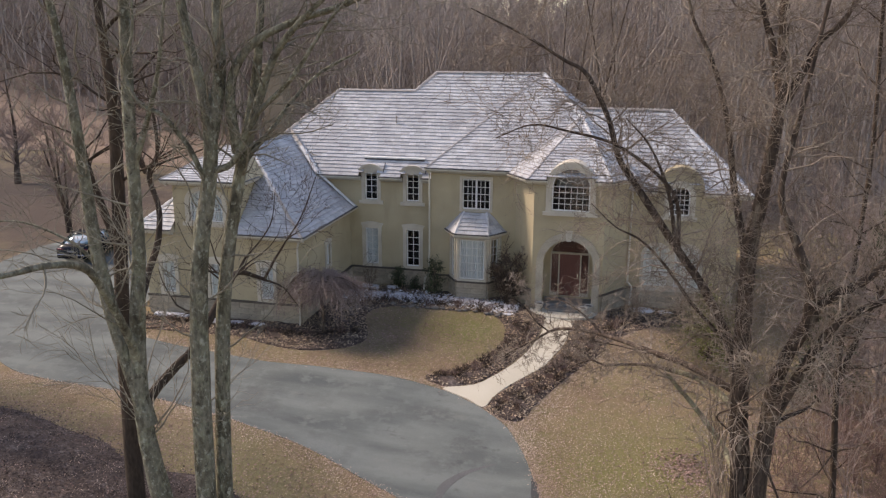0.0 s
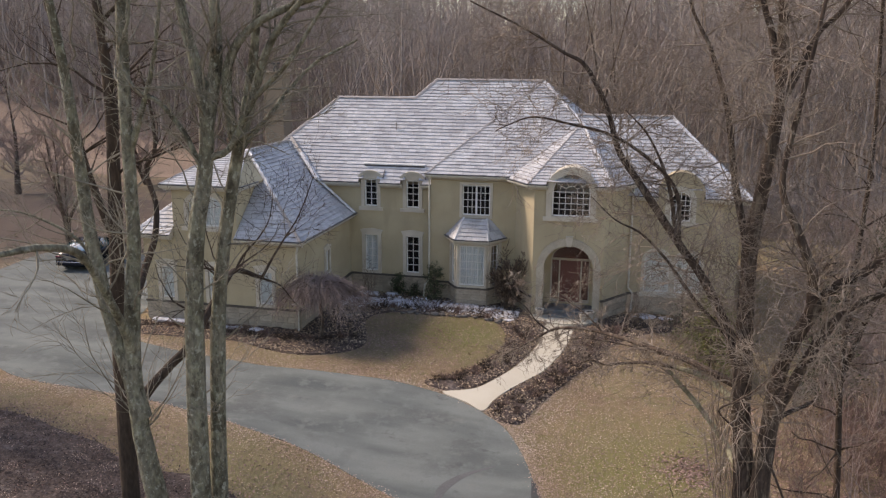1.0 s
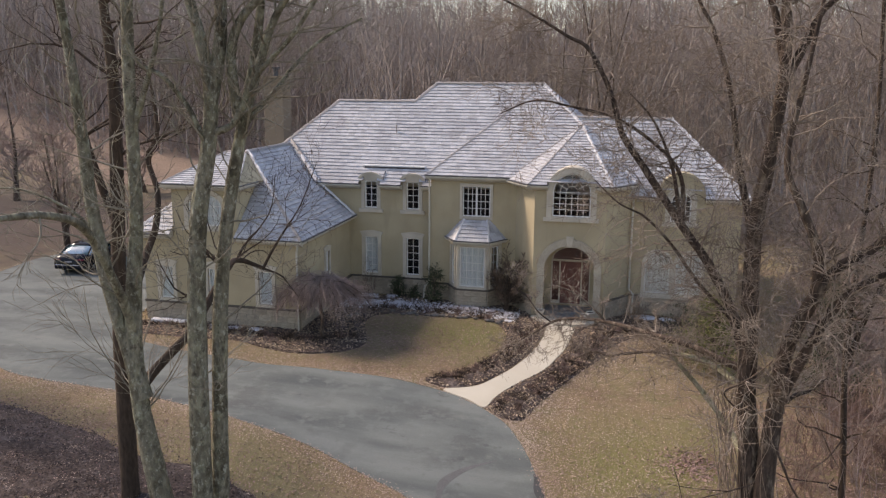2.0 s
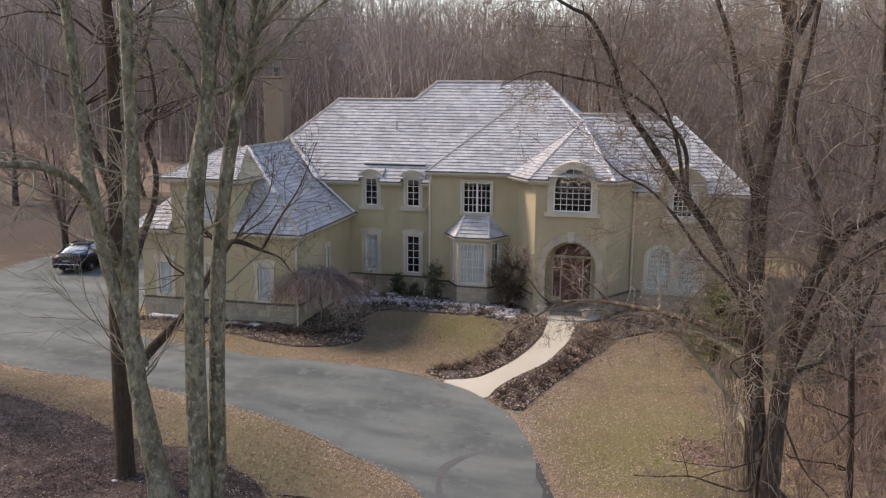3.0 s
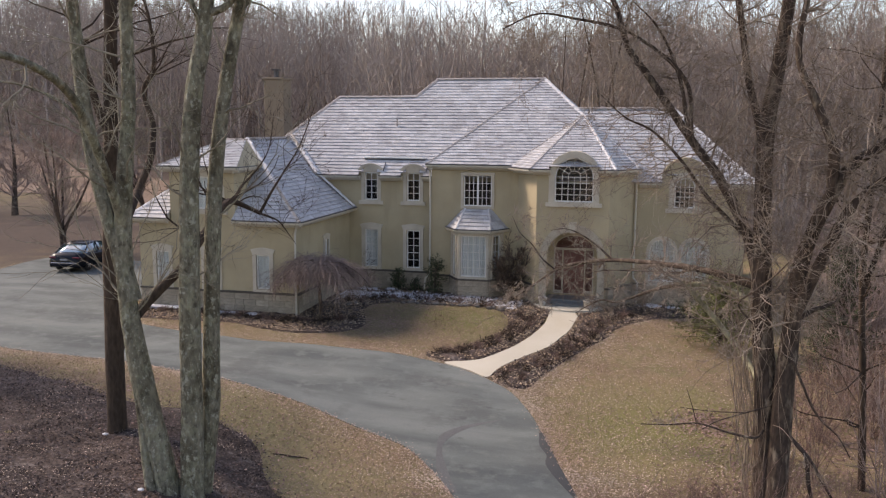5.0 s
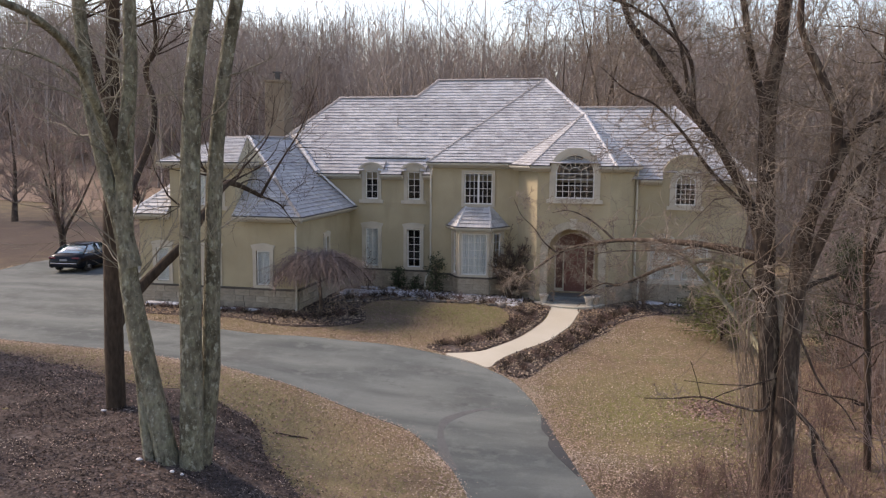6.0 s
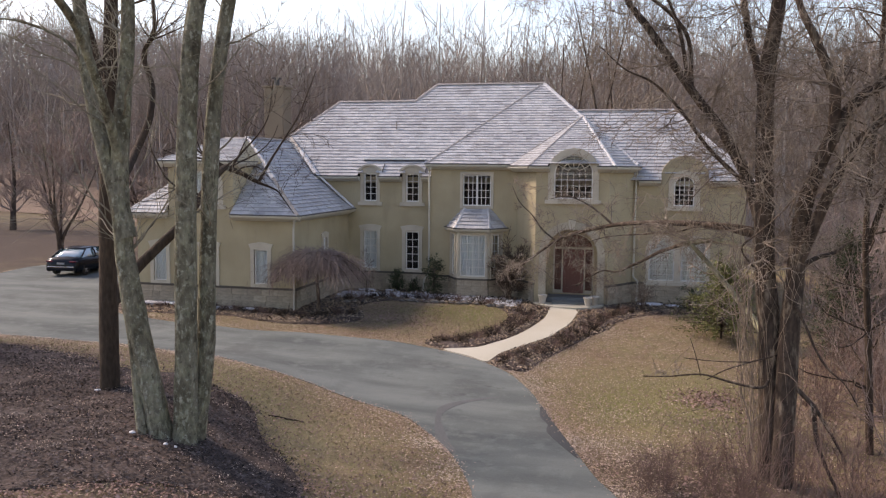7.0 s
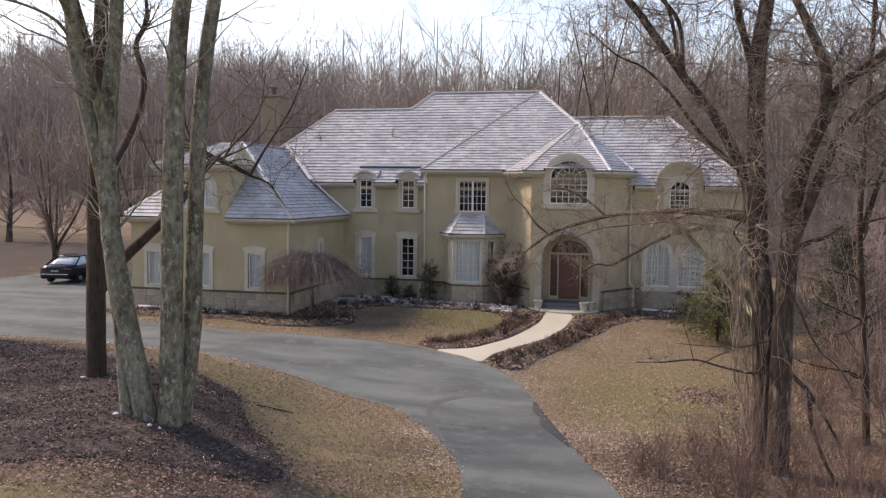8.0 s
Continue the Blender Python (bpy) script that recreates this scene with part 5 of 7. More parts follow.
for (p, r), n, ln in ((t1, 26, 2.2), (t1l, 24, 2.2), (t2, 24, 2.0), (t2b, 14, 2.2), (t3, 26, 2.0), (t3b, 14, 1.6), (ll, 12, 1.4), (lr, 9, 1.6), (lf, 6, 1.2), (lg, 6, 0.9), (lp, 12, 1.3), (lh, 10, 1.0), (lk, 10, 1.2)):
    start = 0.30 if r[0] > 0.15 else 0.15
    for _ in range(n):
        s = g.uniform(start, 0.97) * (len(p) - 1)
        i = int(s)
        along = unit_rows(p[i + 1] - p[i]) if i + 1 < len(p) else np.array([0, 0, 1.0])
        side = unit_rows(np.cross(along, g.normal(0, 1, 3)))
        sprout(out, g, p[i], along * 0.7 + side, ln * g.uniform(0.6, 1.3), min(r[i] * 0.4, 0.022), 1, (0, 5, 4), 0.17, 0.04, (6, 6, 4, 3), 0.8, 0.5)
tree_meshes(clump, limbs, out, ("bark", "twig_grey", "twig_grey", "twig_grey"), g=g)

# the single dark trunk behind it
g = np.random.default_rng(12)
dark = thing("tree", (-10.95, 15.7, 1.0), "tall leafless tree with one dark brown trunk", "tree")
td = flare(limb([(-10.97, 15.7, 0.6), (-10.96, 15.7, 1.06), (-10.9, 15.7, 4.0), (-10.86, 15.7, 5.6), (-10.72, 15.7, 8.0), (-10.6, 15.7, 10.1), (-10.62, 15.7, 11.5), (-10.7, 15.7, 12.6), (-10.9, 15.8, 15.5), (-10.8, 15.9, 19.5)], 0.23, 0.05), 0.2)
tdb = limb([(-10.75, 15.7, 7.6), (-11.1, 15.7, 8.6), (-11.3, 15.6, 9.6), (-11.5, 15.5, 11.5), (-11.9, 15.3, 14)], 0.10, 0.03)
tdl = limb([(-10.95, 15.75, 2.9), (-11.1, 16.8, 3.5), (-10.7, 17.3, 4.1), (-10.2, 17.6, 4.7), (-9.9, 18.9, 5.9), (-10.1, 20.0, 5.95), (-9.62, 20.6, 5.6)], 0.135, 0.05, 1.5)
tdr = limb([(-9.66, 20.58, 5.61), (-9.2, 20.7, 5.42), (-8.98, 20.8, 5.12), (-8.75, 20.9, 4.75)], 0.034, 0.006)
tdv = limb([(-10.12, 19.9, 5.93), (-9.95, 20.1, 6.35), (-9.55, 20.3, 6.85), (-9.25, 20.4, 7.4), (-9.1, 20.4, 8.3)], 0.036, 0.008)
tdm = limb([(-10.87, 15.7, 5.3), (-11.2, 16.8, 5.8), (-11.5, 17.8, 6.42), (-11.4, 18.2, 7.15), (-11.48, 18.5, 7.98), (-11.82, 18.7, 8.81), (-11.52, 18.7, 9.37), (-11.53, 18.7, 10.19), (-11.65, 18.7, 10.88), (-11.82, 18.7, 11.42)], 0.11, 0.025)
tdu = limb([(-9.66, 20.57, 5.6), (-9.35, 20.7, 6.2), (-9.05, 20.8, 6.7), (-8.55, 20.8, 7.45), (-8.1, 20.9, 8.6)], 0.042, 0.01)
out = Bins()
for (p, r), n in ((td, 18), (tdb, 10), (tdl, 8), (tdm, 14), (tdu, 9), (tdv, 8), (tdr, 9)):
    for _ in range(n):
        i = int(g.uniform(0.5, 0.97) * (len(p) - 1))
        side = unit_rows(np.cross([0, 0, 1.0], g.normal(0, 1, 3)))
        sprout(out, g, p[i], side + np.array([0, 0, 0.6]), g.uniform(1.2, 3.0), min(r[i] * 0.4, 0.035), 1, (0, 4, 3), 0.2, 0.04, (6, 6, 4, 3), 0.8, 0.5)
tree_meshes(dark, [td, tdb, tdl, tdm, tdu, tdv, tdr], out, ("bark_dark", "bark_dark", "bark_brown", "bark_brown"), g=g)

# the vine-clad tree at the right
g = np.random.default_rng(13)
vine_tree = thing("tree", (3.25, 17.6, -0.4), "leafless brown tree hung with bare vines", "tree")
r1 = flare(limb([(3.25, 17.7, -0.9), (3.22, 17.7, -0.4), (3.1, 17.7, 2.5), (2.92, 17.7, 4.2), (2.84, 17.7, 6.0), (2.79, 17.7, 7.8), (2.95, 17.7, 9.3), (3.1, 17.7, 11.2), (3.0, 17.7, 12.6), (2.9, 17.7, 15.0), (3.0, 17.8, 19)], 0.275, 0.05))
r1r = limb([(3.1, 17.75, 10.8), (3.45, 17.8, 11.6), (3.7, 17.8, 12.2), (4.2, 17.8, 12.8), (4.8, 17.8, 14.5)], 0.10, 0.03)
r1l = limb([(3.08, 17.75, 11.2), (2.83, 17.8, 12.2), (2.6, 17.8, 12.9), (2.2, 17.8, 14.8)], 0.09, 0.03)
r2 = flare(limb([(3.42, 17.4, -0.9), (3.41, 17.4, -0.4), (3.41, 17.4, 2.4), (3.47, 17.4, 4.1), (3.54, 17.3, 5.3), (3.8, 16.9, 6.45), (4.2, 16.7, 7.3), (4.8, 16.6, 7.8), (5.6, 16.6, 8.8), (6.3, 16.7, 10.5)], 0.25, 0.04))
r2b = limb([(3.5, 17.3, 4.3), (3.9, 16.95, 5.6), (4.3, 16.9, 6.5), (4.9, 16.9, 7.1), (5.8, 16.8, 7.6), (6.9, 16.7, 8.6)], 0.13, 0.03)
r2c = limb([(3.9, 16.85, 6.6), (3.88, 16.7, 7.2), (3.8, 16.6, 7.7), (3.45, 16.6, 8.5), (3.1, 16.6, 9.4), (3.3, 16.6, 11), (3.7, 16.6, 14)], 0.12, 0.03)
ra = limb([(2.85, 17.8, 4.9), (2.55, 18.1, 5.9), (1.95, 18.2, 7.0), (1.45, 18.3, 7.65), (0.5, 18.3, 9.0), (0.0, 18.5, 9.7), (-0.3, 18.6, 10.6), (-0.8, 18.6, 11.5), (-1.3, 18.6, 11.8), (-2.15, 18.6, 12.3), (-3.4, 18.6, 12.9)], 0.125, 0.015)
rb = limb([(2.6, 18.1, 5.7), (1.8, 18.3, 6.5), (1.2, 18.3, 7.3), (0.6, 18.3, 7.9), (0.0, 18.3, 8.2), (-0.55, 18.3, 8.7)], 0.05, 0.01)
arc = limb([(1.4, 18.3, 7.8), (1.2, 18.3, 9.0), (0.04, 18.3, 9.96), (-1.2, 18.3, 10.3), (-1.95, 18.3, 10.4), (-2.7, 18.3, 10.1)], 0.05, 0.01)
rc = limb([(1.34, 18.3, 7.8), (1.1, 18.3, 9.0), (0.65, 18.3, 10), (0.1, 18.3, 10.6)], 0.05, 0.012)
rc1 = limb([(2.82, 17.8, 7.0), (2.75, 18.2, 7.9), (2.5, 18.5, 9.0), (2.2, 18.5, 10.6), (1.8, 18.5, 11.8), (1.3, 18.5, 12.8), (0.9, 18.5, 14.5)], 0.10, 0.02)
h1 = limb([(2.9, 17.75, 4.7), (1.9, 18.75, 4.85), (1.0, 19.6, 4.82), (0.08, 20.6, 4.72), (-0.7, 21.6, 4.5), (-1.55, 22.3, 4.2), (-2.25, 22.4, 3.72), (-2.75, 22.8, 3.3), (-3.1, 23.0, 3.0)], 0.08, 0.014)
h1a = limb([(-0.2, 20.95, 4.66), (-0.62, 21.2, 5.0), (-1.08, 21.4, 5.26), (-1.46, 21.6, 5.34), (-1.85, 21.8, 5.26)], 0.03, 0.008)
h1b = limb([(-1.75, 22.4, 4.1), (-2.1, 22.3, 4.4), (-2.38, 22.2, 4.8), (-2.7, 22.0, 5.15), (-2.9, 21.9, 5.6)], 0.025, 0.006)
h2a = limb([(3.05, 17.75, 4.0), (2.65, 18.2, 4.38), (2.1, 18.9, 4.5), (1.48, 19.7, 4.35)], 0.075, 0.06)
h2 = limb([(1.6, 19.55, 4.38), (1.48, 19.7, 4.35), (0.95, 20.6, 4.05), (0.6, 21.25, 3.77), (0.2, 21.8, 3.5), (-0.1, 22.1, 3.33), (-0.45, 22.4, 3.32), (-0.8, 22.7, 3.1), (-1.2, 22.9, 2.8)], 0.058, 0.010)
h4 = limb([(2.75, 17.7, 4.85), (2.35, 18.0, 4.9), (1.9, 18.8, 4.88), (1.54, 19.4, 4.72), (1.26, 19.8, 4.6), (0.5, 20.6, 4.47), (-0.26, 21.2, 4.35), (-0.78, 21.8, 4.16), (-1.39, 22.2, 3.88)], 0.035, 0.007)
cross = limb([(2.75, 17.2, 4.0), (2.36, 16.9, 4.5), (2.62, 16.6, 4.86), (2.94, 16.4, 5.22), (3.3, 16.3, 5.7)], 0.02, 0.012)
h3 = limb([(3.1, 17.8, 2.5), (2.75, 18.6, 3.0), (2.1, 18.8, 3.8), (1.6, 18.8, 4.35), (1.4, 18.8, 4.6)], 0.08, 0.04)
stub = limb([(3.43, 17.4, 4.02), (3.62, 17.5, 4.16), (3.92, 17.7, 4.3), (4.28, 17.9, 4.4), (4.6, 18.1, 4.62)], 0.07, 0.025)
low = limb([(3.1, 17.5, 1.8), (2.86, 17.1, 1.7), (2.27, 17.1, 1.78), (1.73, 17.1, 1.9), (1.1, 17.1, 1.82), (0.57, 17.1, 1.79)], 0.032, 0.010)
lw2 = limb([(3.45, 17.35, 1.8), (3.9, 17.2, 1.35), (4.25, 17.2, 0.8), (4.55, 17.2, 0.27)], 0.05, 0.02)
lw3 = limb([(3.42, 17.2, 3.5), (3.68, 17.1, 2.92), (3.88, 17.1, 2.48), (4.11, 17.1, 2.15), (4.43, 17.1, 1.86), (4.68, 17.1, 1.44)], 0.032, 0.010)
low2 = limb([(3.21, 17.4, 2.32), (2.62, 17.1, 2.2), (2.14, 17.1, 2.0), (1.82, 17.1, 1.79)], 0.018, 0.010)
low3 = limb([(2.66, 17.1, 2.21), (1.97, 17.1, 2.19), (1.36, 17.1, 2.22)], 0.013, 0.006)
low4 = limb([(1.71, 17.1, 1.86), (1.59, 17.1, 2.29), (1.47, 17.1, 2.64)], 0.010, 0.005)
lw4 = limb([(3.9, 17.2, 1.35), (3.98, 17.2, 0.7), (4.2, 17.2, 0.1), (4.5, 17.2, -0.5)], 0.045, 0.03)
limbs = [stub, lw3, lw4, low2, low3, low4, r1, r1r, r1l, r2, r2b, r2c, ra, rb, arc, rc, rc1, h1, h1a, h1b, h2, h4, cross, low, lw2]
out = Bins()
for (p, r), n, ln, st in ((r1, 86, 2.0, 0.28), (r1r, 12, 1.6, 0.2), (r1l, 12, 1.6, 0.2), (r2, 44, 1.9, 0.3), (r2b, 30, 1.7, 0.2), (r2c, 28, 1.7, 0.2), (ra, 56, 1.8, 0.1), (rb, 30, 1.4, 0.12), (arc, 20, 1.4, 0.2),
                          (rc, 14, 1.3, 0.2), (rc1, 32, 1.8, 0.2), (h1, 34, 0.85, 0.2), (h1a, 8, 0.6, 0.2), (h1b, 8, 0.6, 0.2), (h2, 16, 0.7, 0.2), (h4, 20, 0.6, 0.2), (h3, 10, 0.8, 0.2), (low, 3, 0.4, 0.3), (lw2, 4, 0.6, 0.3)):
    for _ in range(n):
        i = min(int(g.uniform(st, 0.97) * (len(p) - 1)), len(p) - 2)
        along = unit_rows(p[i + 1] - p[i])
        side = unit_rows(np.cross(along, g.normal(0, 1, 3)))
        sprout(out, g, p[i], along * 0.5 + side, ln * g.uniform(0.5, 1.3), min(r[i] * 0.4, 0.019), 1, (0, 7, 5), 0.3, 0.0, (6, 6, 5, 4), 1.0, 0.6)
tree_meshes(vine_tree, limbs, out, ("bark_brown", "twig_pale", "twig_pale", "twig_pale"), g=g)
# two limbs in a paler bark colour that stands in for sunlight
for l in (h2a, h3):
    link_parts(arrays("lichened_limb", *knobbly(*l, 10, g), M["pale_bark"], True), vine_tree)
vines = []
for k in range(20):
    p, r = (r1, r2)[int(g.random() < 0.42)]
    top = g.uniform(0.2, 0.62)
    idx = np.arange(0, max(6, int(top * len(p))))
    a0, tw, off = g.uniform(0, 6.28), g.normal(0, 0.12), g.uniform(1.0, 1.7)
    q = []
    for i in idx:
        a = a0 + tw * i + 0.5 * math.sin(0.6 * i + k)
        rr = r[i] * off + 0.05 * math.sin(1.3 * i + 2 * k)
        q.append(p[i] + np.array([math.cos(a) * rr, math.sin(a) * rr, 0.0]) + g.normal(0, 0.025, 3))
    q = smooth_path(q, 3)
    vines.append(sweep(q, np.full(len(q), g.uniform(0.003, 0.007)), 4))
for k in range(44):
    a = g.uniform(0, 6.28)
    z0 = g.uniform(1.0, 10.0)
    s = np.array([3.1 + math.cos(a) * g.uniform(0.2, 1.3), 17.55 + math.sin(a) * g.uniform(0.2, 1.0), z0])
    q = [s]
    d = np.array([math.cos(a), math.sin(a), 0.4]) * 0.25
    for i in range(9):
        d = d * 0.75 + np.array([g.normal(0, 0.10), g.normal(0, 0.08), -g.uniform(0.02, 0.14)])
        q.append(q[-1] + d)
    q = smooth_path(q, 3)
    vines.append(sweep(q, np.linspace(0.007, 0.003, len(q)), 3))
for k in range(26):
    z1, z0 = g.uniform(2.8, 6.8), g.uniform(-0.3, 2.2)
    zs = np.arange(z0, z1, 0.35)
    x0, y0 = np.interp(zs, [-0.4, 2.5, 4.2, 7.0], [2.9, 2.64, 2.5, 2.56]) + g.normal(0, 0.12) + g.normal(0, 0.03) * zs, 17.55 + g.normal(0, 0.14)
    q = np.stack([x0 + 0.07 * np.sin(zs * g.uniform(0.8, 2.4) + k) + g.normal(0, 0.03, len(zs)), y0 + 0.05 * np.cos(zs * 1.3 + k), zs], -1)
    q = smooth_path(q, 2)
    vines.append(sweep(q, np.full(len(q), g.uniform(0.005, 0.013)), 4))
p, q = gather(vines)
ob = link_parts(arrays("vine_growth", p, q, M["twig"], True), vine_tree)
ob["kind"] = "stuff"

# the dark slender tree farther right
g = np.random.default_rng(14)
slender = thing("tree", (5.75, 20.0, -0.4), "dark slender leafless tree at the edge of the woods", "tree")
e1 = flare(limb([(5.78, 20, -0.9), (5.75, 20, -0.4), (5.6, 20, 2), (5.4, 20, 4.6), (5.45, 20, 7.0), (5.5, 20, 10), (5.3, 20, 14), (5.4, 20, 18)], 0.10, 0.025), 0.2)
e2 = limb([(5.45, 20, 4.4), (5.8, 19.9, 5.8), (6.3, 19.8, 7.6), (6.6, 19.8, 10.5)], 0.07, 0.02)
out = Bins()
for (p, r), n in ((e1, 40), (e2, 16)):
    for _ in range(n):
        i = min(int(g.uniform(0.25, 0.97) * (len(p) - 1)), len(p) - 2)
        side = unit_rows(np.cross([0, 0, 1.0], g.normal(0, 1, 3)))
        sprout(out, g, p[i], side + np.array([0, 0, 0.5]), g.uniform(1.0, 2.4), min(r[i] * 0.4, 0.025), 1, (0, 5, 4), 0.22, 0.02, (6, 6, 4, 3), 0.8, 0.5)
tree_meshes(slender, [e1, e2], out, ("bark_dark", "bark_dark", "twig", "twig"), g=g)


# ---- smaller trees ----
def shrub_tree(name, at, height, width, seed, stems, label, category, mats=("bark_brown", "bark_brown", "twig", "twig"), kids=(0, 5, 4), r=0.05, up=0.06, group="", least=0.0, fork=0.0):
    """A bare tree of one or several stems; with a fork they leave a short common trunk and rise like a vase."""
    g = np.random.default_rng(seed)
    th = thing(name, at, label, category, group)
    out, ls = Bins(), []
    for _ in range(stems):
        a, k = g.uniform(0, 6.28), g.uniform(0.0, 0.5) * width / height
        tip = np.array(at) + np.array([math.cos(a) * k * height, math.sin(a) * k * height, height * g.uniform(0.75, 1.0)])
        mid = (np.array(at) + tip) / 2 + g.normal(0, 0.05 * height, 3) * np.array([1, 1, 0])
        line = [np.array(at) - np.array([0, 0, 0.2]), np.array(at) + (mid - np.array(at)) * 0.4, mid, tip]
        if fork:
            away = np.array([math.cos(a), math.sin(a), 0])
            line = [np.array(at) + away * 0.10 - np.array([0, 0, 0.2]), np.array(at) + away * 0.16 + np.array([0, 0, fork]),
                    np.array(at) + away * (0.2 + k * height * 0.35) + np.array([0, 0, fork + 0.28 * (height - fork)]), np.array(at) + away * k * height * 0.75 + np.array([0, 0, 0.65 * height]), tip]
        l = limb(line, r, r * 0.12)
        ls.append(l)
        p, rr = l
        for _ in range(max(5, int(22 / stems) + 4)):
            i = min(int(g.uniform(0.25, 0.97) * (len(p) - 1)), len(p) - 2)
            side = unit_rows(np.cross(unit_rows(p[i + 1] - p[i]), g.normal(0, 1, 3)))
            sprout(out, g, p[i], side * 0.8 + np.array([0, 0, 0.8]), width * g.uniform(0.25, 0.5), rr[i] * 0.45, 1, kids, 0.16, up, (5, 5, 3, 2), 0.7, 0.55)
    tree_meshes(th, ls, out, mats, g=g, least=least)
    return th


gz = lambda x, y: float(ground_z(x, y))
shrub_tree("tree", (-34.0, 43.8, gz(-34, 43.8)), 7.5, 5.5, 21, 6, "small leafless tree with several thin stems on the lawn", "tree", ("bark_brown", "twig_rose", "twig_rose", "twig_rose"), (0, 7, 6), r=0.13, up=0.12, least=0.013, fork=1.3)
shrub_tree("tree", (-47.0, 55.0, gz(-47, 55)), 11, 7, 22, 1, "leafless tree on the lawn beyond the driveway", "tree", ("bark_brown", "twig_rose", "twig_rose", "twig_rose"), (0, 7, 6), r=0.28, least=0.013)
shrub_tree("tree", (-40.0, 62.0, gz(-40, 62)), 10, 6, 23, 2, "leafless tree on the lawn beyond the driveway", "tree", ("bark_brown", "twig_rose", "twig_rose", "twig_rose"), (0, 7, 6), r=0.2, least=0.013)

# broad tree close behind the house
shrub_tree("tree", (-2.6, 57.0, gz(-2.6, 57)), 19, 11, 28, 5, "broad leafless tree with several stems behind the house", "tree", ("bark_brown", "twig", "twig", "twig"), (0, 7, 5), r=0.2, least=0.011)

# tall trees beside the driveway's far bend, whose shadows reach over the asphalt
shrub_tree("tree", (-24.5, 21.2, gz(-24.5, 21.2)), 19, 9, 24, 2, "tall leafless tree beside the driveway", "tree", r=0.24)
shrub_tree("tree", (-22.5, 18.3, gz(-22.5, 18.3)), 17, 7, 26, 2, "tall leafless tree beside the driveway", "tree", r=0.22)
shrub_tree("tree", (-28.0, 22.5, gz(-28, 22.5)), 20, 9, 27, 2, "tall leafless tree beside the driveway", "tree", r=0.26)
shrub_tree("tree", (-21.5, 15.0, gz(-21.5, 15)), 18, 8, 25, 2, "tall leafless tree beside the driveway", "tree", r=0.22)

# weeping tree by the garage corner
g = np.random.default_rng(31)
wx, wy = -12.15, 31.2
weep = thing("weeping_tree", (wx, wy, gz(wx, wy)), "small leafless weeping tree with a dome of drooping brown twigs", "tree")
wz = gz(wx, wy)
trunk = limb([(wx, wy, wz - 0.2), (wx + 0.03, wy, wz + 0.7), (wx - 0.03, wy, wz + 1.45), (wx, wy, wz + 2.0)], 0.085, 0.06)
arms, drops = [trunk], []
for k in range(30):
    a = k * 2.4 + g.uniform(-0.3, 0.3)
    R = g.uniform(0.8, 2.25)
    top = wz + 2.0 + g.uniform(0.15, 0.5)
    c = np.array([math.cos(a), math.sin(a) * 0.8, 0])
    pth = [np.array([wx, wy, wz + 1.85]), np.array([wx, wy, top + 0.1]) + c * R * 0.3, np.array([wx, wy, top - 0.15 * R]) + c * R * 0.72, np.array([wx, wy, top - 0.2 - 0.38 * R]) + c * R]
    l = limb(pth, 0.035, 0.01)
    arms.append(l)
    for _ in range(90):
        i = int(g.uniform(0.2, 0.99) * (len(l[0]) - 1))
        s = l[0][i]
        o = c * g.uniform(-0.05, 0.3) + g.normal(0, 0.2, 3) * np.array([1, 1, 0.35])
        fall = g.uniform(0.15, 0.7)
        drops.append((np.array([s, s + o * 0.8 + np.array([0, 0, g.uniform(0.02, 0.2)]), s + o * 1.6 - np.array([0, 0, fall * 0.35]) + g.normal(0, 0.05, 3), s + o * 1.7 + g.normal(0, 0.07, 3) * np.array([1, 1, 0]) - np.array([0, 0, fall])]), np.array([0.007, 0.006, 0.0055, 0.004])))
tree_meshes(weep, arms, {2: drops}, ("bark_brown", "twig_rose", "twig_rose"), g=g)


# ---- the woods ----
def ribbon(points, radii):
    """A thin folded twig, one face wide, for woods that stay far off."""
    p, r = np.asarray(points, float), np.asarray(radii, float)
    d = unit_rows(p[-1] - p[0])
    s = unit_rows(np.cross(d, [0.3, 0.5, 0.8]))
    v = np.stack([p - s * r[:, None], p + s * r[:, None]], 1).reshape(-1, 3)
    i = np.arange(len(p) - 1) * 2
    return v, np.stack([i, i + 1, i + 3, i + 2], -1)


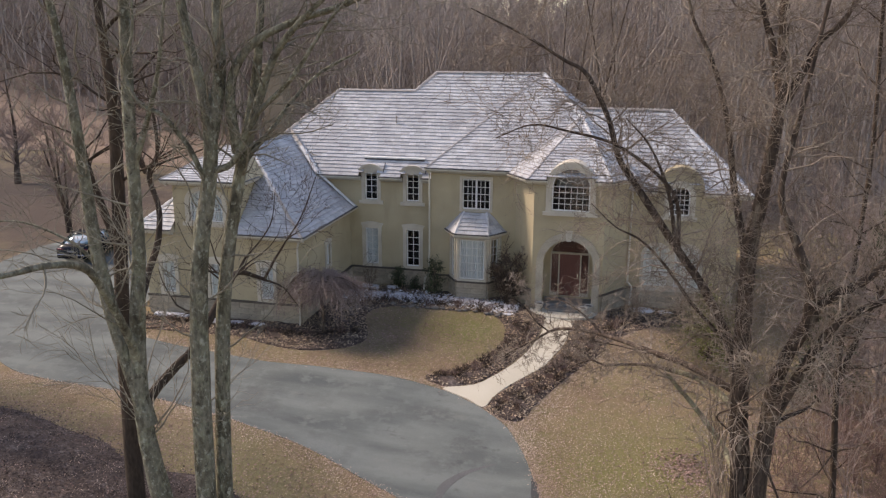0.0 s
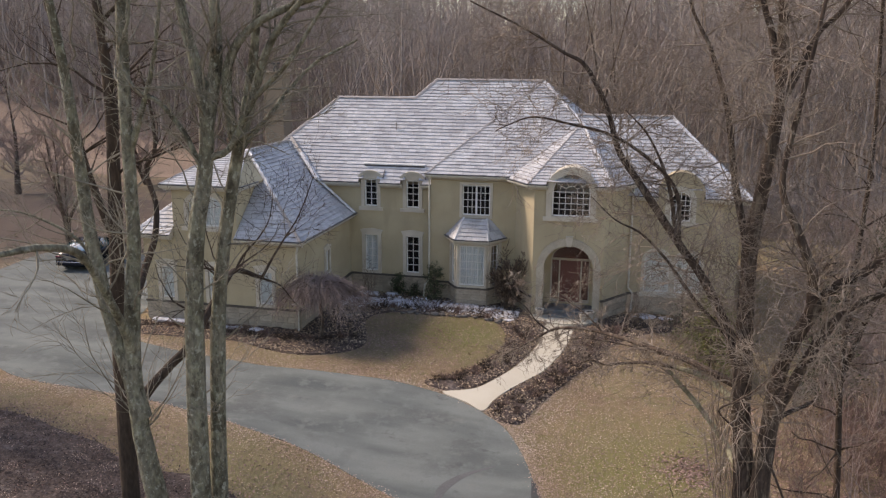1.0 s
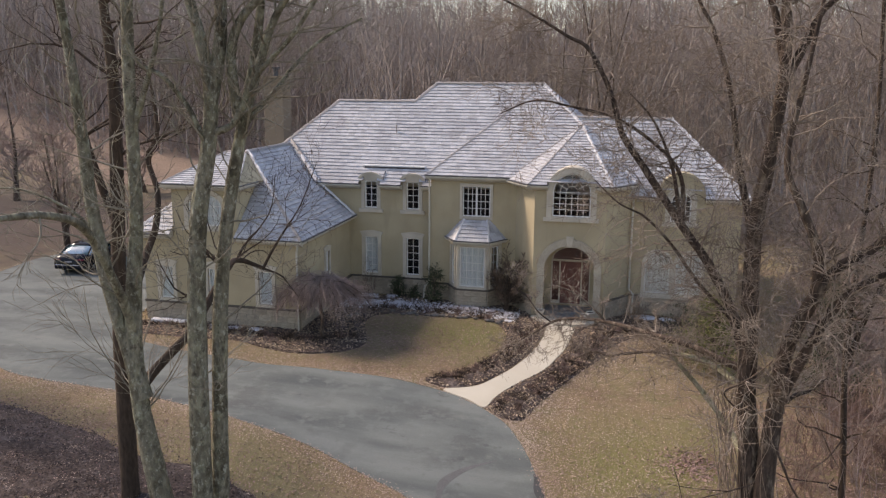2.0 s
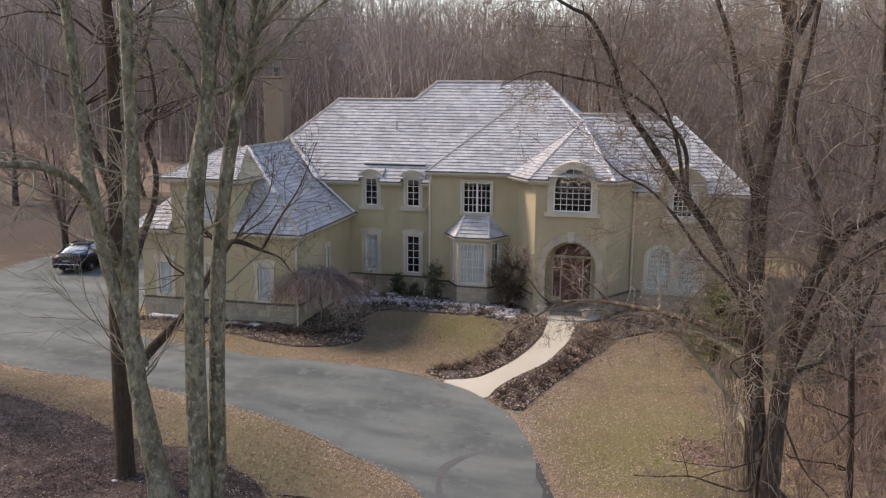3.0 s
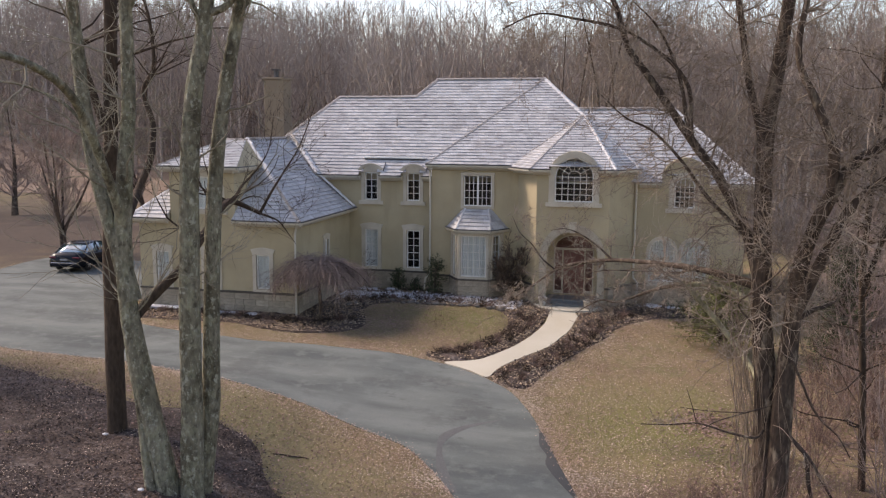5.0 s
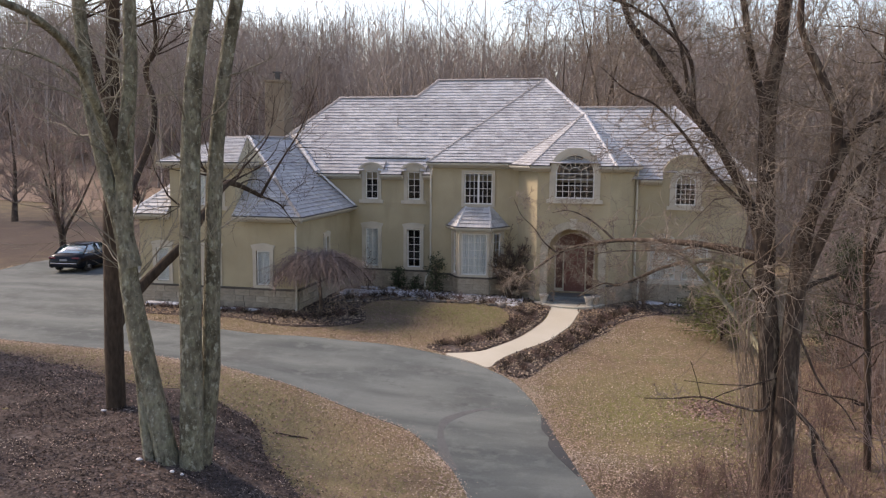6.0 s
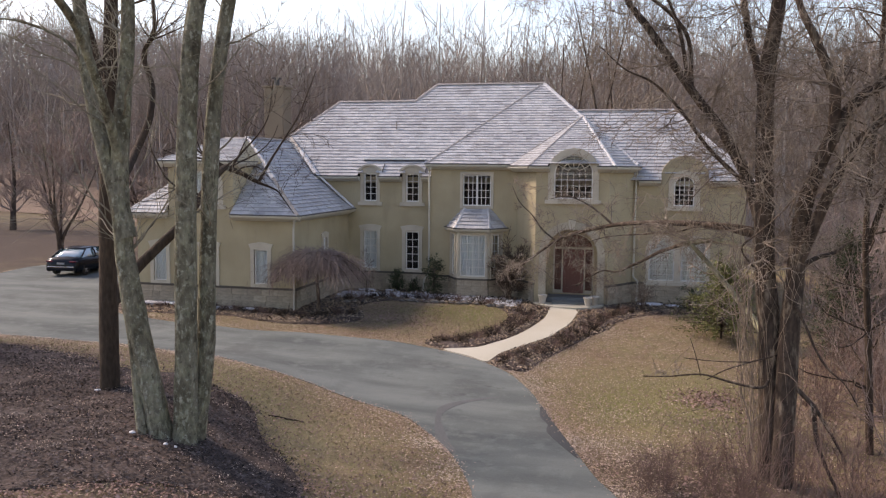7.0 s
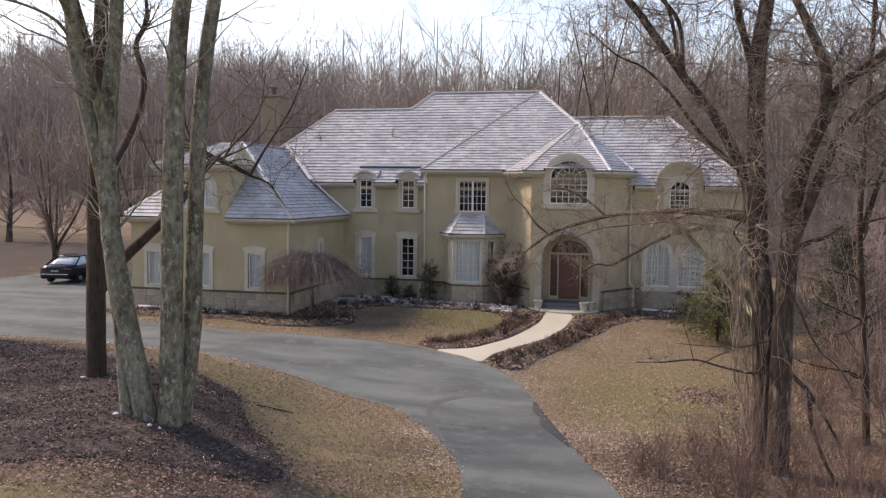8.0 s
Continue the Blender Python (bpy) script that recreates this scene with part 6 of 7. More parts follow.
def woods_kind(seed, height, thin=0.011, leaders=4, boughs=9, twigs=5, fork=(0.22, 0.55), fan=0.3):
    """A slim woodland tree: the trunk, a few steep leaders and long ascending twigs."""
    g = np.random.default_rng(seed)
    lean = g.normal(0, 0.03, 2)
    p = np.array([[lean[0] * h + g.normal(0, 0.1), lean[1] * h + g.normal(0, 0.1), h] for h in np.linspace(-1.0, height, 8)])
    r = np.linspace(0.15, 0.022, 8) * height / 17
    stems = [(p, r)]
    for _ in range(leaders):
        s = g.uniform(*fork) * 7
        i = int(s)
        q = p[i] + (p[i + 1] - p[i]) * (s - i)
        a = g.uniform(0, 6.28)
        d = np.array([math.cos(a), math.sin(a), 0]) * fan * g.uniform(0.6, 2.0)
        L = (height * g.uniform(0.82, 1.0) - q[2])
        t = np.linspace(0, 1, 6)[:, None]
        w = q + np.array([0, 0, 1.0]) * L * t + d * L * (1.5 * t - 0.5 * t ** 2) + g.normal(0, 0.22, (6, 3)) * t
        stems.append((w, np.linspace(r[i] * 0.62, 0.02, 6)))
    pieces = [sweep(a, b, 5 if k == 0 else 3) for k, (a, b) in enumerate(stems)]
    for w, rr in stems:
        for _ in range(boughs):
            s = g.uniform(0.4, 0.97) * (len(w) - 1) if w is not p else g.uniform(0.3, 0.97) * 7
            i = min(int(s), len(w) - 2)
            q = w[i] + (w[i + 1] - w[i]) * (s - i)
            a = g.uniform(0, 6.28)
            d = np.array([math.cos(a) * 0.75, math.sin(a) * 0.75, g.uniform(0.3, 1.1)])
            L = height * g.uniform(0.07, 0.16)
            b = np.array([q, q + d * L * 0.35, q + d * L * 0.7 + np.array([0, 0, 0.06 * L]), q + d * L + np.array([0, 0, 0.16 * L])]) + g.normal(0, 0.03 * L, (4, 3)) * np.array([[0], [1], [1], [1]])
            pieces.append(ribbon(b, np.maximum(np.linspace(0.024, thin, 4), thin)))
            for _ in range(twigs):
                k = g.uniform(0.2, 0.95) * 3
                i2 = min(int(k), 2)
                q2 = b[i2] + (b[i2 + 1] - b[i2]) * (k - i2)
                e = d * 0.6 + g.normal(0, 0.45, 3) + np.array([0, 0, 0.3])
                l2 = L * g.uniform(0.3, 0.65)
                pieces.append(ribbon(np.array([q2, q2 + e * l2 * 0.5 + g.normal(0, 0.04 * l2, 3), q2 + e * l2]), np.array([thin, thin * 0.9, thin * 0.7])))
    return gather(pieces)


g = np.random.default_rng(41)
kinds = [woods_kind(100 + k, 16.6 + 0.5 * k, 0.009, 3 + k % 3, 9, 6) for k in range(6)]
far_kinds = [woods_kind(120 + k, 16.6 + 0.5 * k, 0.021, 3 + k % 2, 8, 3, (0.05, 0.5)) for k in range(6)]
pts_all, q_all, at, placed = [], [], 0, 0
tries = 0
spots = []
while placed < 1150 and tries < 20000:
    tries += 1
    y = g.uniform(8, 150) if g.random() < 0.16 else g.uniform(58, 92) if g.random() < 0.5 else g.uniform(58, 190)
    x = (g.uniform(-0.98, 0.37) if g.random() < 0.8 else g.uniform(-0.98, -0.35)) * (y + 6)
    if y < 62 and not (x > 14 + 0.2 * y):
        continue
    if x < -22 and y < 72 + 0.35 * (-x - 22):
        continue
    if any((x - a) ** 2 + (y - b) ** 2 < 4.5 for a, b in spots):
        continue
    spots.append((x, y))
    p, q = (kinds if math.hypot(x, y) < 112 else far_kinds)[int(g.integers(len(kinds)))]
    a, s = g.uniform(0, 6.28), g.uniform(0.8, 1.1) * (1.06 if x > -0.05 * y else 1.0)
    m = np.array([[math.cos(a) * s, -math.sin(a) * s, 0], [math.sin(a) * s, math.cos(a) * s, 0], [0, 0, s]])
    pts_all.append(p @ m.T + np.array([x, y, gz(x, y)]))
    q_all.append(q + at)
    at += len(p)
    placed += 1
# trees added out of view at the left, to shade the far lawn
for _ in range(60):
    x, y = g.uniform(-105, -60), g.uniform(8, 74)
    if x > -0.9 * y - 8:
        continue
    p, q = far_kinds[int(g.integers(len(kinds)))]
    pts_all.append(p + np.array([x, y, gz(x, y)]))
    q_all.append(q + at)
    at += len(p)
woods = arrays("woods", np.concatenate(pts_all), np.concatenate(q_all), M["woods"])
tagged(woods, "dense leafless grey-brown woodland behind the house", "woods", kind="stuff")


# ---- understory, brush and evergreens ----
def tuft(seed, stems, height, spread_by, r=0.006, kids=3, droop=0.0, flat=False):
    """A clump of thin bare stems from one root."""
    g = np.random.default_rng(seed)
    got = []
    for _ in range(stems):
        a, k = g.uniform(0, 6.28), g.uniform(0.1, 1.0) * spread_by
        d = np.array([math.cos(a) * k, math.sin(a) * k, 1.0])
        p = [np.array([math.cos(a) * 0.06 * k, math.sin(a) * 0.06 * k, -0.05])]
        L = height * g.uniform(0.6, 1.1)
        for i in range(4):
            d = unit_rows(d + g.normal(0, 0.16, 3) - np.array([0, 0, droop]))
            p.append(p[-1] + d * L / 4)
        got.append((np.array(p), np.linspace(r, r * 0.4, 5)))
        for _ in range(kids):
            i = int(g.integers(1, 4))
            e = unit_rows(d + g.normal(0, 0.6, 3))
            got.append((np.array([p[i], p[i] + e * L * 0.2, p[i] + e * L * 0.36 + g.normal(0, 0.03 * L, 3)]), np.array([r * 0.6, r * 0.5, r * 0.3])))
    return gather([ribbon(a, b) if flat else sweep(a, b, 3) for a, b in got])


def scatter(kinds, spots, sizes, seed):
    """Turned and scaled copies of mesh arrays at (x, y) spots on the ground, joined."""
    g = np.random.default_rng(seed)
    pts, qs, at = [], [], 0
    zs = ground_z([s[0] for s in spots], [s[1] for s in spots])
    for (x, y), z in zip(spots, zs):
        p, q = kinds[int(g.integers(len(kinds)))]
        a, s = g.uniform(0, 6.28), g.uniform(*sizes)
        c, d = math.cos(a) * s, math.sin(a) * s
        m = np.array([[c, -d, 0], [d, c, 0], [0, 0, s]])
        pts.append(p @ m.T + np.array([x, y, z]))
        qs.append(q + at)
        at += len(p)
    return np.concatenate(pts), np.concatenate(qs)


g = np.random.default_rng(51)
brush_kinds = [tuft(60 + k, 14, 3.2, 0.45, 0.017, 3, flat=True) for k in range(4)]
spots = []
while len(spots) < 1050:
    y = g.uniform(56, 125)
    x = g.uniform(-0.98, 0.38) * (y + 6)
    if x < -22 and y < 74 + 0.35 * (-x - 22):
        continue
    spots.append((x, y))
p, q = scatter(brush_kinds, spots, (0.7, 1.9), 52)
spots = []
while len(spots) < 620:
    y = g.uniform(95, 190)
    spots.append((g.uniform(-0.98, 0.38) * (y + 6), y))
p2, q2 = scatter(brush_kinds, spots, (2.0, 3.6), 54)
p, q = np.concatenate([p, p2]), np.concatenate([q, q2 + len(p)])
tagged(arrays("undergrowth", p, q, M["woods"]), "bare grey-brown undergrowth at the foot of the woods", "undergrowth", kind="stuff")

# red-brown brush in front of and beside the vine-clad tree
spots = []
while len(spots) < 210:
    x, y = g.uniform(1.8, 12.5), g.uniform(12.0, 30.0)
    if x < 2.1 + 0.28 * abs(y - 15.5):
        continue
    spots.append((x, y))
near_kinds = [tuft(70 + k, 10, 1.6, 0.5, 0.006, 4) for k in range(4)]
bushes = [tagged(arrays("bush", p, q, M["red_twig"]), "tangled red-brown bare bush at the lawn edge", "bush", "bushes at the lawn edge") for p, q in near_kinds]
for k, (x, y) in enumerate(spots):
    m = pose(x, y, gz(x, y), 0, 0, g.uniform(0, 360)) @ Matrix.Diagonal((*[g.uniform(0.6, 1.5)] * 3, 1))
    ob = bushes[k] if k < 4 else copy_thing(bushes[k % 4], m)
    ob.matrix_basis = m
# lower sprigs of the same brush at its ragged front
g2 = np.random.default_rng(71)
for k in range(46):
    y = g2.uniform(14.6, 17.8)
    x = g2.uniform(0.25 + 0.3 * abs(y - 15.4), 2.7)
    copy_thing(bushes[k % 4], pose(x, y, gz(x, y), 0, 0, g2.uniform(0, 360)) @ Matrix.Diagonal((*[g2.uniform(0.3, 0.6)] * 3, 1)))
tall = [tuft(80 + k, 7, 4.2, 0.25, 0.016, 9) for k in range(3)]
saplings = [tagged(arrays("sapling", p, q, M["twig_rose"]), "tall slender bare sapling at the wood's edge", "sapling", "saplings by the woods") for p, q in tall]
for k in range(90):
    x, y = g.uniform(5.0, 17), g.uniform(15, 50)
    x += 0.12 * (y - 15)
    m = pose(x, y, gz(x, y), 0, 0, g.uniform(0, 360)) @ Matrix.Diagonal((*[g.uniform(0.7, 1.4)] * 3, 1))
    ob = saplings[k] if k < 3 else copy_thing(saplings[k % 3], m)
    ob.matrix_basis = m


def evergreen(name, at, height, width, seed, label, category, mat="evergreen", loose=0.25, dense=1.0, dome=False):
    """A needled bush: a short stem, spreading shoots and many small flat sprays."""
    g = np.random.default_rng(seed)
    th = thing(name, at, label, category)
    at = np.array(at, float)
    stem = limb([at - np.array([0, 0, 0.2]), at + np.array([0.02, 0, height * 0.4]), at + np.array([0, 0.02, height * 0.85])], 0.05, 0.015)
    shoots, sprays = [], []
    n = int(70 * height * dense)
    for _ in range(n):
        h = g.uniform(0.06, 1.0)
        a = g.uniform(0, 6.28)
        R = width / 2 * (math.sqrt(1 - 0.9 * (2 * h - 1) ** 2) if dome else 1 - 0.75 * h ** 1.6) * g.uniform(0.4 if dome else 0.6, 1.0 + loose)
        s = at + np.array([0, 0, h * height * 0.85])
        e = at + np.array([math.cos(a) * R, math.sin(a) * R, h * height * g.uniform(0.9, 1.1)])
        shoots.append(sweep([s, (s + e) / 2 + np.array([0, 0, 0.05]), e], [0.012, 0.008, 0.004], 3))
        for _ in range(16):
            c = s + (e - s) * g.uniform(0.35, 1.05) + g.normal(0, 0.07, 3)
            u, v = unit_rows(g.normal(0, 1, 3)), unit_rows(g.normal(0, 1, 3))
            L, w = g.uniform(0.05, 0.11), g.uniform(0.012, 0.03)
            sprays.append(np.array([c - u * L - v * w * 0.3, c - u * 0.2 * L + v * w, c + u * L, c + u * 0.1 * L - v * w]))
    p, q = knobbly(*stem, 8, g)
    link_parts(arrays("trunk", p, q, M["bark_brown"], True), th)
    p, q = gather(shoots)
    link_parts(arrays("bough", p, q, M["bark_brown"]), th)["kind"] = "stuff"
    p = np.concatenate(sprays)
    link_parts(arrays("foliage", p, np.arange(len(p)).reshape(-1, 4), M[mat]), th)["kind"] = "stuff"
    return th


evergreen("shrub", (-8.75, 37.45, gz(-8.75, 37.45)), 1.9, 0.95, 61, "dark green upright shrub against the stucco wall", "shrub", loose=0.6, dense=0.5, dome=True)
evergreen("shrub", (-10.75, 38.05, gz(-10.75, 38.05)), 1.2, 0.6, 62, "small dark evergreen shrub under a window", "shrub", loose=0.6, dense=0.5, dome=True)
evergreen("shrub", (-9.9, 37.9, gz(-9.9, 37.9)), 0.65, 0.7, 63, "low dark evergreen shrub by the stone base", "shrub", loose=0.6, dense=0.5, dome=True)
evergreen("shrub", (3.75, 32.2, gz(3.75, 32.2)), 3.1, 2.5, 64, "loose yellow-green evergreen shrub by the arched windows", "shrub", "olive_needle", 0.7, 1.7)
evergreen("shrub", (2.9, 36.6, gz(2.9, 36.6)), 1.1, 1.4, 65, "low green shrub before the stone base", "shrub", loose=0.5, dense=0.3, dome=True)
evergreen("conifer", (7.4, 29.5, gz(7.4, 29.5)), 4.7, 2.7, 66, "dark green conifer at the edge of the woods", "tree", "evergreen", 0.4, 0.9)
evergreen("conifer", (11.5, 38.0, gz(11.5, 38)), 5.0, 3.4, 67, "dark green conifer at the edge of the woods", "tree", "evergreen", 0.4, 0.9)

# bare climbing shrub beside the bay window
shrub_tree("shrub", (-5.15, 36.85, gz(-5.15, 36.85)), 2.8, 1.9, 71, 9, "tall bare tangled shrub beside the bay window", "shrub", ("bark_dark", "twig", "bark_brown", "bark_brown"), (0, 7, 5), 0.028, least=0.009)
shrub_tree("shrub", (-11.9, 36.9, gz(-11.9, 36.9)), 1.9, 1.2, 72, 4, "slender bare shrub before the wall", "shrub", ("bark_brown", "twig", "twig", "twig"), (0, 4, 3), 0.016)
shrub_tree("shrub", (0.9, 35.7, gz(0.9, 35.7)), 1.5, 1.5, 73, 6, "bare rounded shrub in the mulch bed", "shrub", ("bark_brown", "twig", "twig", "twig"), (0, 5, 3), 0.014)

# low clipped bare shrubs along both sides of the front walk and below the house
low_kinds = []
for k in range(3):
    p, q = tuft(90 + k, 26, 0.34, 0.95, 0.007, 3)
    ob = arrays("low_shrub", p, q, M["red_twig"] if k == 1 else M["bark_dark"])
    tagged(ob, "low bare brown shrub in the mulch bed", "shrub", "low shrubs in the beds")
    low_kinds.append(ob)
path_left = smooth_path([(-6.3, 27.95, 0), (-5.4, 28.75, 0), (-4.65, 30.0, 0), (-4.05, 31.4, 0), (-3.85, 33.0, 0), (-3.9, 34.8, 0)], 8)
path_right = smooth_path([(-3.45, 26.1, 0), (-3.1, 27.3, 0), (-2.4, 28.8, 0), (-1.65, 30.4, 0), (-1.2, 31.8, 0), (-0.7, 33.6, 0), (0.6, 35.3, 0)], 8)
front = smooth_path([(-12.0, 34.8, 0), (-10.7, 35.7, 0), (-8.2, 35.9, 0), (-6.2, 35.9, 0), (-4.9, 35.4, 0)], 8)
gar = smooth_path([(-19.8, 30.9, 0), (-16.0, 30.8, 0), (-13.3, 30.5, 0), (-10.6, 31.4, 0)], 8)
k = 0
for line, gap, wide in ((path_left, 0.42, 0.28), (path_right, 0.42, 0.3), (front, 0.5, 0.5), (gar, 0.55, 0.35)):
    L = np.concatenate([[0], np.cumsum(np.linalg.norm(np.diff(line, axis=0), axis=1))])
    for s in np.arange(0.1, L[-1], gap):
        for side in (-1, 1):
            c = np.array([np.interp(s + g.uniform(-0.12, 0.12), L, line[:, i]) for i in (0, 1)]) + g.normal(0, 0.08, 2) + np.array([side * wide, side * wide * 0.3])
            m = pose(c[0], c[1], gz(*c) + 0.05, 0, 0, g.uniform(0, 360)) @ Matrix.Diagonal((*[g.uniform(0.7, 1.25)] * 3, 1))
            if k < 3:
                low_kinds[k].matrix_basis = m
            else:
                ob = copy_thing(low_kinds[k % 3], m)
                ob.matrix_basis = m
            k += 1


# stones and old snow along the house front
def lump(name, x, y, r, h, mat, seed, label, category, group="", lift=0.0):
    bm = bmesh.new()
    bmesh.ops.create_icosphere(bm, subdivisions=2, radius=1)
    o = Vector((seed * 3.7, seed * 1.3, 0))
    for v in bm.verts:
        v.co *= 1 + 0.35 * noise.noise(v.co * 1.6 + o)
        v.co = Vector((v.co.x * r, v.co.y * r * 0.7, max(v.co.z, -0.3) * h))
    me = bpy.data.meshes.new(name)
    bm.to_mesh(me)
    bm.free()
    me.materials.append(M[mat])
    me.shade_smooth()
    ob = new(name, me)
    ob.matrix_basis = Matrix.Translation((x, y, gz(x, y) + 0.05 + lift))
    return tagged(ob, label, category, group)


for k in range(26):
    s = k / 25
    x = -12.3 + 7.6 * s + g.normal(0, 0.12)
    y = float(np.interp(x, [-12.3, -10.4, -8.0, -5.6, -4.7], [34.0, 35.2, 35.3, 35.3, 34.9])) + g.normal(0, 0.1)
    lump("edging_stone", x, y, g.uniform(0.08, 0.19), g.uniform(0.06, 0.13), "edge_stone", k, "rough dark grey edging stone at the bed's border", "stone", "edging stones")
for k, (x, y, r) in enumerate(((-7.4, 36.6, 0.3), (-6.6, 36.4, 0.4), (-5.9, 36.5, 0.3), (-10.4, 36.9, 0.35), (-11.6, 36.8, 0.4), (-12.5, 36.9, 0.5), (-12.2, 37.9, 0.6), (-11.0, 38.0, 0.4), (-4.7, 35.9, 0.35), (-17.0, 31.2, 0.5), (-16.2, 31.25, 0.35), (-15.2, 31.2, 0.4), (1.2, 37.2, 0.6), (2.2, 37.3, 0.4))):
    lump("snow_patch", x, y, r, 0.07, "snow", 40 + k, "thin patch of old snow on the mulch", "snow", "snow patches")
for k in range(46):
    x = g.uniform(-13.0, -4.6)
    y = float(np.interp(x, [-13, -10.4, -8.0, -5.6, -4.6], [35.9, 36.6, 36.7, 36.4, 35.8])) + g.normal(0, 0.35)
    lump("snow_patch", x, y, g.uniform(0.10, 0.26), 0.05, "snow", 60 + k, "small lump of old snow on the mulch", "snow", "snow patches")
bank = part("snow_strip", box(bmesh.new(), -20.3, -18.6, 31.25, 31.6, gz(-19.5, 31.4) - 0.1, gz(-19.5, 31.4) + 0.17, bevel=0.05), M["snow"], None)
tagged(bank, "strip of old snow along the garage wall", "snow", "snow patches")


# ---- the car ----
def car(at, heading):
    th = thing("car", at, "dark sedan parked on the driveway, seen from behind", "car")
    turn = Matrix.Translation(at) @ Matrix.Rotation(heading, 4, "Z")
    W = lambda p: turn @ Vector(p)

    def loft(stations, close=True):
        n = len(stations[0])
        pts = [W(p) for s in stations for p in s]
        faces = [(i * n + k, i * n + k + 1, (i + 1) * n + k + 1, (i + 1) * n + k) for i in range(len(stations) - 1) for k in range(n - 1)]
        if close:
            faces += [tuple(range(n))[::-1], tuple((len(stations) - 1) * n + k for k in range(n))]
        return pts, faces

    # lower body: x forward from the rear bumper
    prof = [(0.00, 0.78, 0.30, 0.62), (0.06, 0.86, 0.27, 0.80), (0.16, 0.90, 0.24, 0.96), (0.8, 0.92, 0.22, 1.01), (1.6, 0.925, 0.20, 0.96), (2.6, 0.92, 0.20, 0.93), (3.5, 0.915, 0.20, 0.91), (4.2, 0.90, 0.22, 0.82), (4.65, 0.84, 0.26, 0.70), (4.84, 0.68, 0.32, 0.58)]
    st = []
    for x, w, b, t in prof:
        st.append([(x, -w * 0.88, b), (x, -w, b + 0.16), (x, -w * 1.0, b + (t - b) * 0.62), (x, -w * 0.93, t - 0.03), (x, -w * 0.6, t + 0.015), (x, 0, t + 0.03),
                   (x, w * 0.6, t + 0.015), (x, w * 0.93, t - 0.03), (x, w * 1.0, b + (t - b) * 0.62), (x, w, b + 0.16), (x, w * 0.88, b)])
    body = part("body", loft(st), M["paint_black"], th, "glossy dark paint", True)
    # glass house with a painted roof over it
    gh = [(0.62, 0.80, 0.98, 1.00), (1.05, 0.72, 0.98, 1.27), (1.45, 0.65, 0.96, 1.405), (2.2, 0.64, 0.94, 1.44), (2.75, 0.66, 0.93, 1.38), (3.35, 0.76, 0.92, 1.02)]
    st = [[(x, -0.86 + 0.02 * i, b), (x, -w, t - 0.02), (x, -w * 0.5, t), (x, 0, t + 0.01), (x, w * 0.5, t), (x, w, t - 0.02), (x, 0.86 - 0.02 * i, b)] for i, (x, w, b, t) in enumerate(gh)]
    part("window", loft(st), M["car_glass"], th, "dark tinted glass", True)
    for x in (1.05, 2.25):
        part("seat", box(bmesh.new(), x, x + 0.55, -0.62, 0.62, 0.80, 1.20, turn, 0.05), M["dark_room"], th, "dark car seat")
    rf = [(1.32, 0.63, 1.375), (1.5, 0.655, 1.42), (2.2, 0.65, 1.455), (2.62, 0.655, 1.41), (2.72, 0.64, 1.385)]
    st = [[(x, -w, t - 0.03), (x, -w * 0.97, t), (x, -w * 0.5, t + 0.02), (x, 0, t + 0.025), (x, w * 0.5, t + 0.02), (x, w * 0.97, t), (x, w, t - 0.03)] for x, w, t in rf]
    part("roof", loft(st), M["paint_black"], th, "", True)
    for s in (-1, 1):
        for a, b in (((0.60, 0.84 * s, 0.99), (1.36, 0.655 * s, 1.39)), ((2.02, 0.87 * s, 0.95), (2.02, 0.655 * s, 1.43)), ((3.36, 0.80 * s, 0.94), (2.68, 0.655 * s, 1.39))):
            p, q = sweep([W(a), W(((a[0] + b[0]) / 2, (a[1] + b[1]) / 2 + 0.02 * s, (a[2] + b[2]) / 2 + 0.03)), W(b)], [0.045, 0.04, 0.04], 6)
            part("pillar", (p, q), M["paint_black"], th)
        bm = box(bmesh.new(), 0.02, 0.22, min(0.46 * s, 0.87 * s), max(0.46 * s, 0.87 * s), 0.76, 0.85, turn, 0.03)
        part("tail_light", bm, M["red_lamp"], th, "red tail light")
        part("mirror", box(bmesh.new(), 3.05, 3.22, min(0.9 * s, 1.06 * s), max(0.9 * s, 1.06 * s), 0.96, 1.1, turn, 0.03), M["paint_black"], th)
        for x in (0.95, 3.85):
            n = 20
            ring = [(r, yy) for r, yy in ((0.20, 0.0), (0.30, 0.0), (0.325, 0.03), (0.325, 0.19), (0.30, 0.22), (0.20, 0.22))]
            pts = [W((x + r * math.cos(2 * math.pi * k / n), s * (0.70 + yy), 0.325 + r * math.sin(2 * math.pi * k / n))) for r, yy in ring for k in range(n)]
            faces = [(i * n + k, i * n + (k + 1) % n, (i + 1) * n + (k + 1) % n, (i + 1) * n + k) for i in range(len(ring) - 1) for k in range(n)]
            wheel = part("wheel", (pts, faces), M["rubber"], th, "black tyre", True)
            bm = bmesh.new()
            for k in range(5):
                box(bm, -0.035, 0.035, -0.015, 0.015, 0.03, 0.21, turn @ Matrix.Translation((x, s * 0.90, 0.325)) @ Matrix.Rotation(k * 2 * math.pi / 5, 4, "Y"))
            bmesh.ops.create_cone(bm, cap_ends=True, segments=16, radius1=0.07, radius2=0.06, depth=0.05, matrix=turn @ Matrix.Translation((x, s * 0.90, 0.325)) @ Matrix.Rotation(math.pi / 2, 4, "X"))
            part("rim", bm, M["alloy"], wheel, "five-spoke alloy rim")
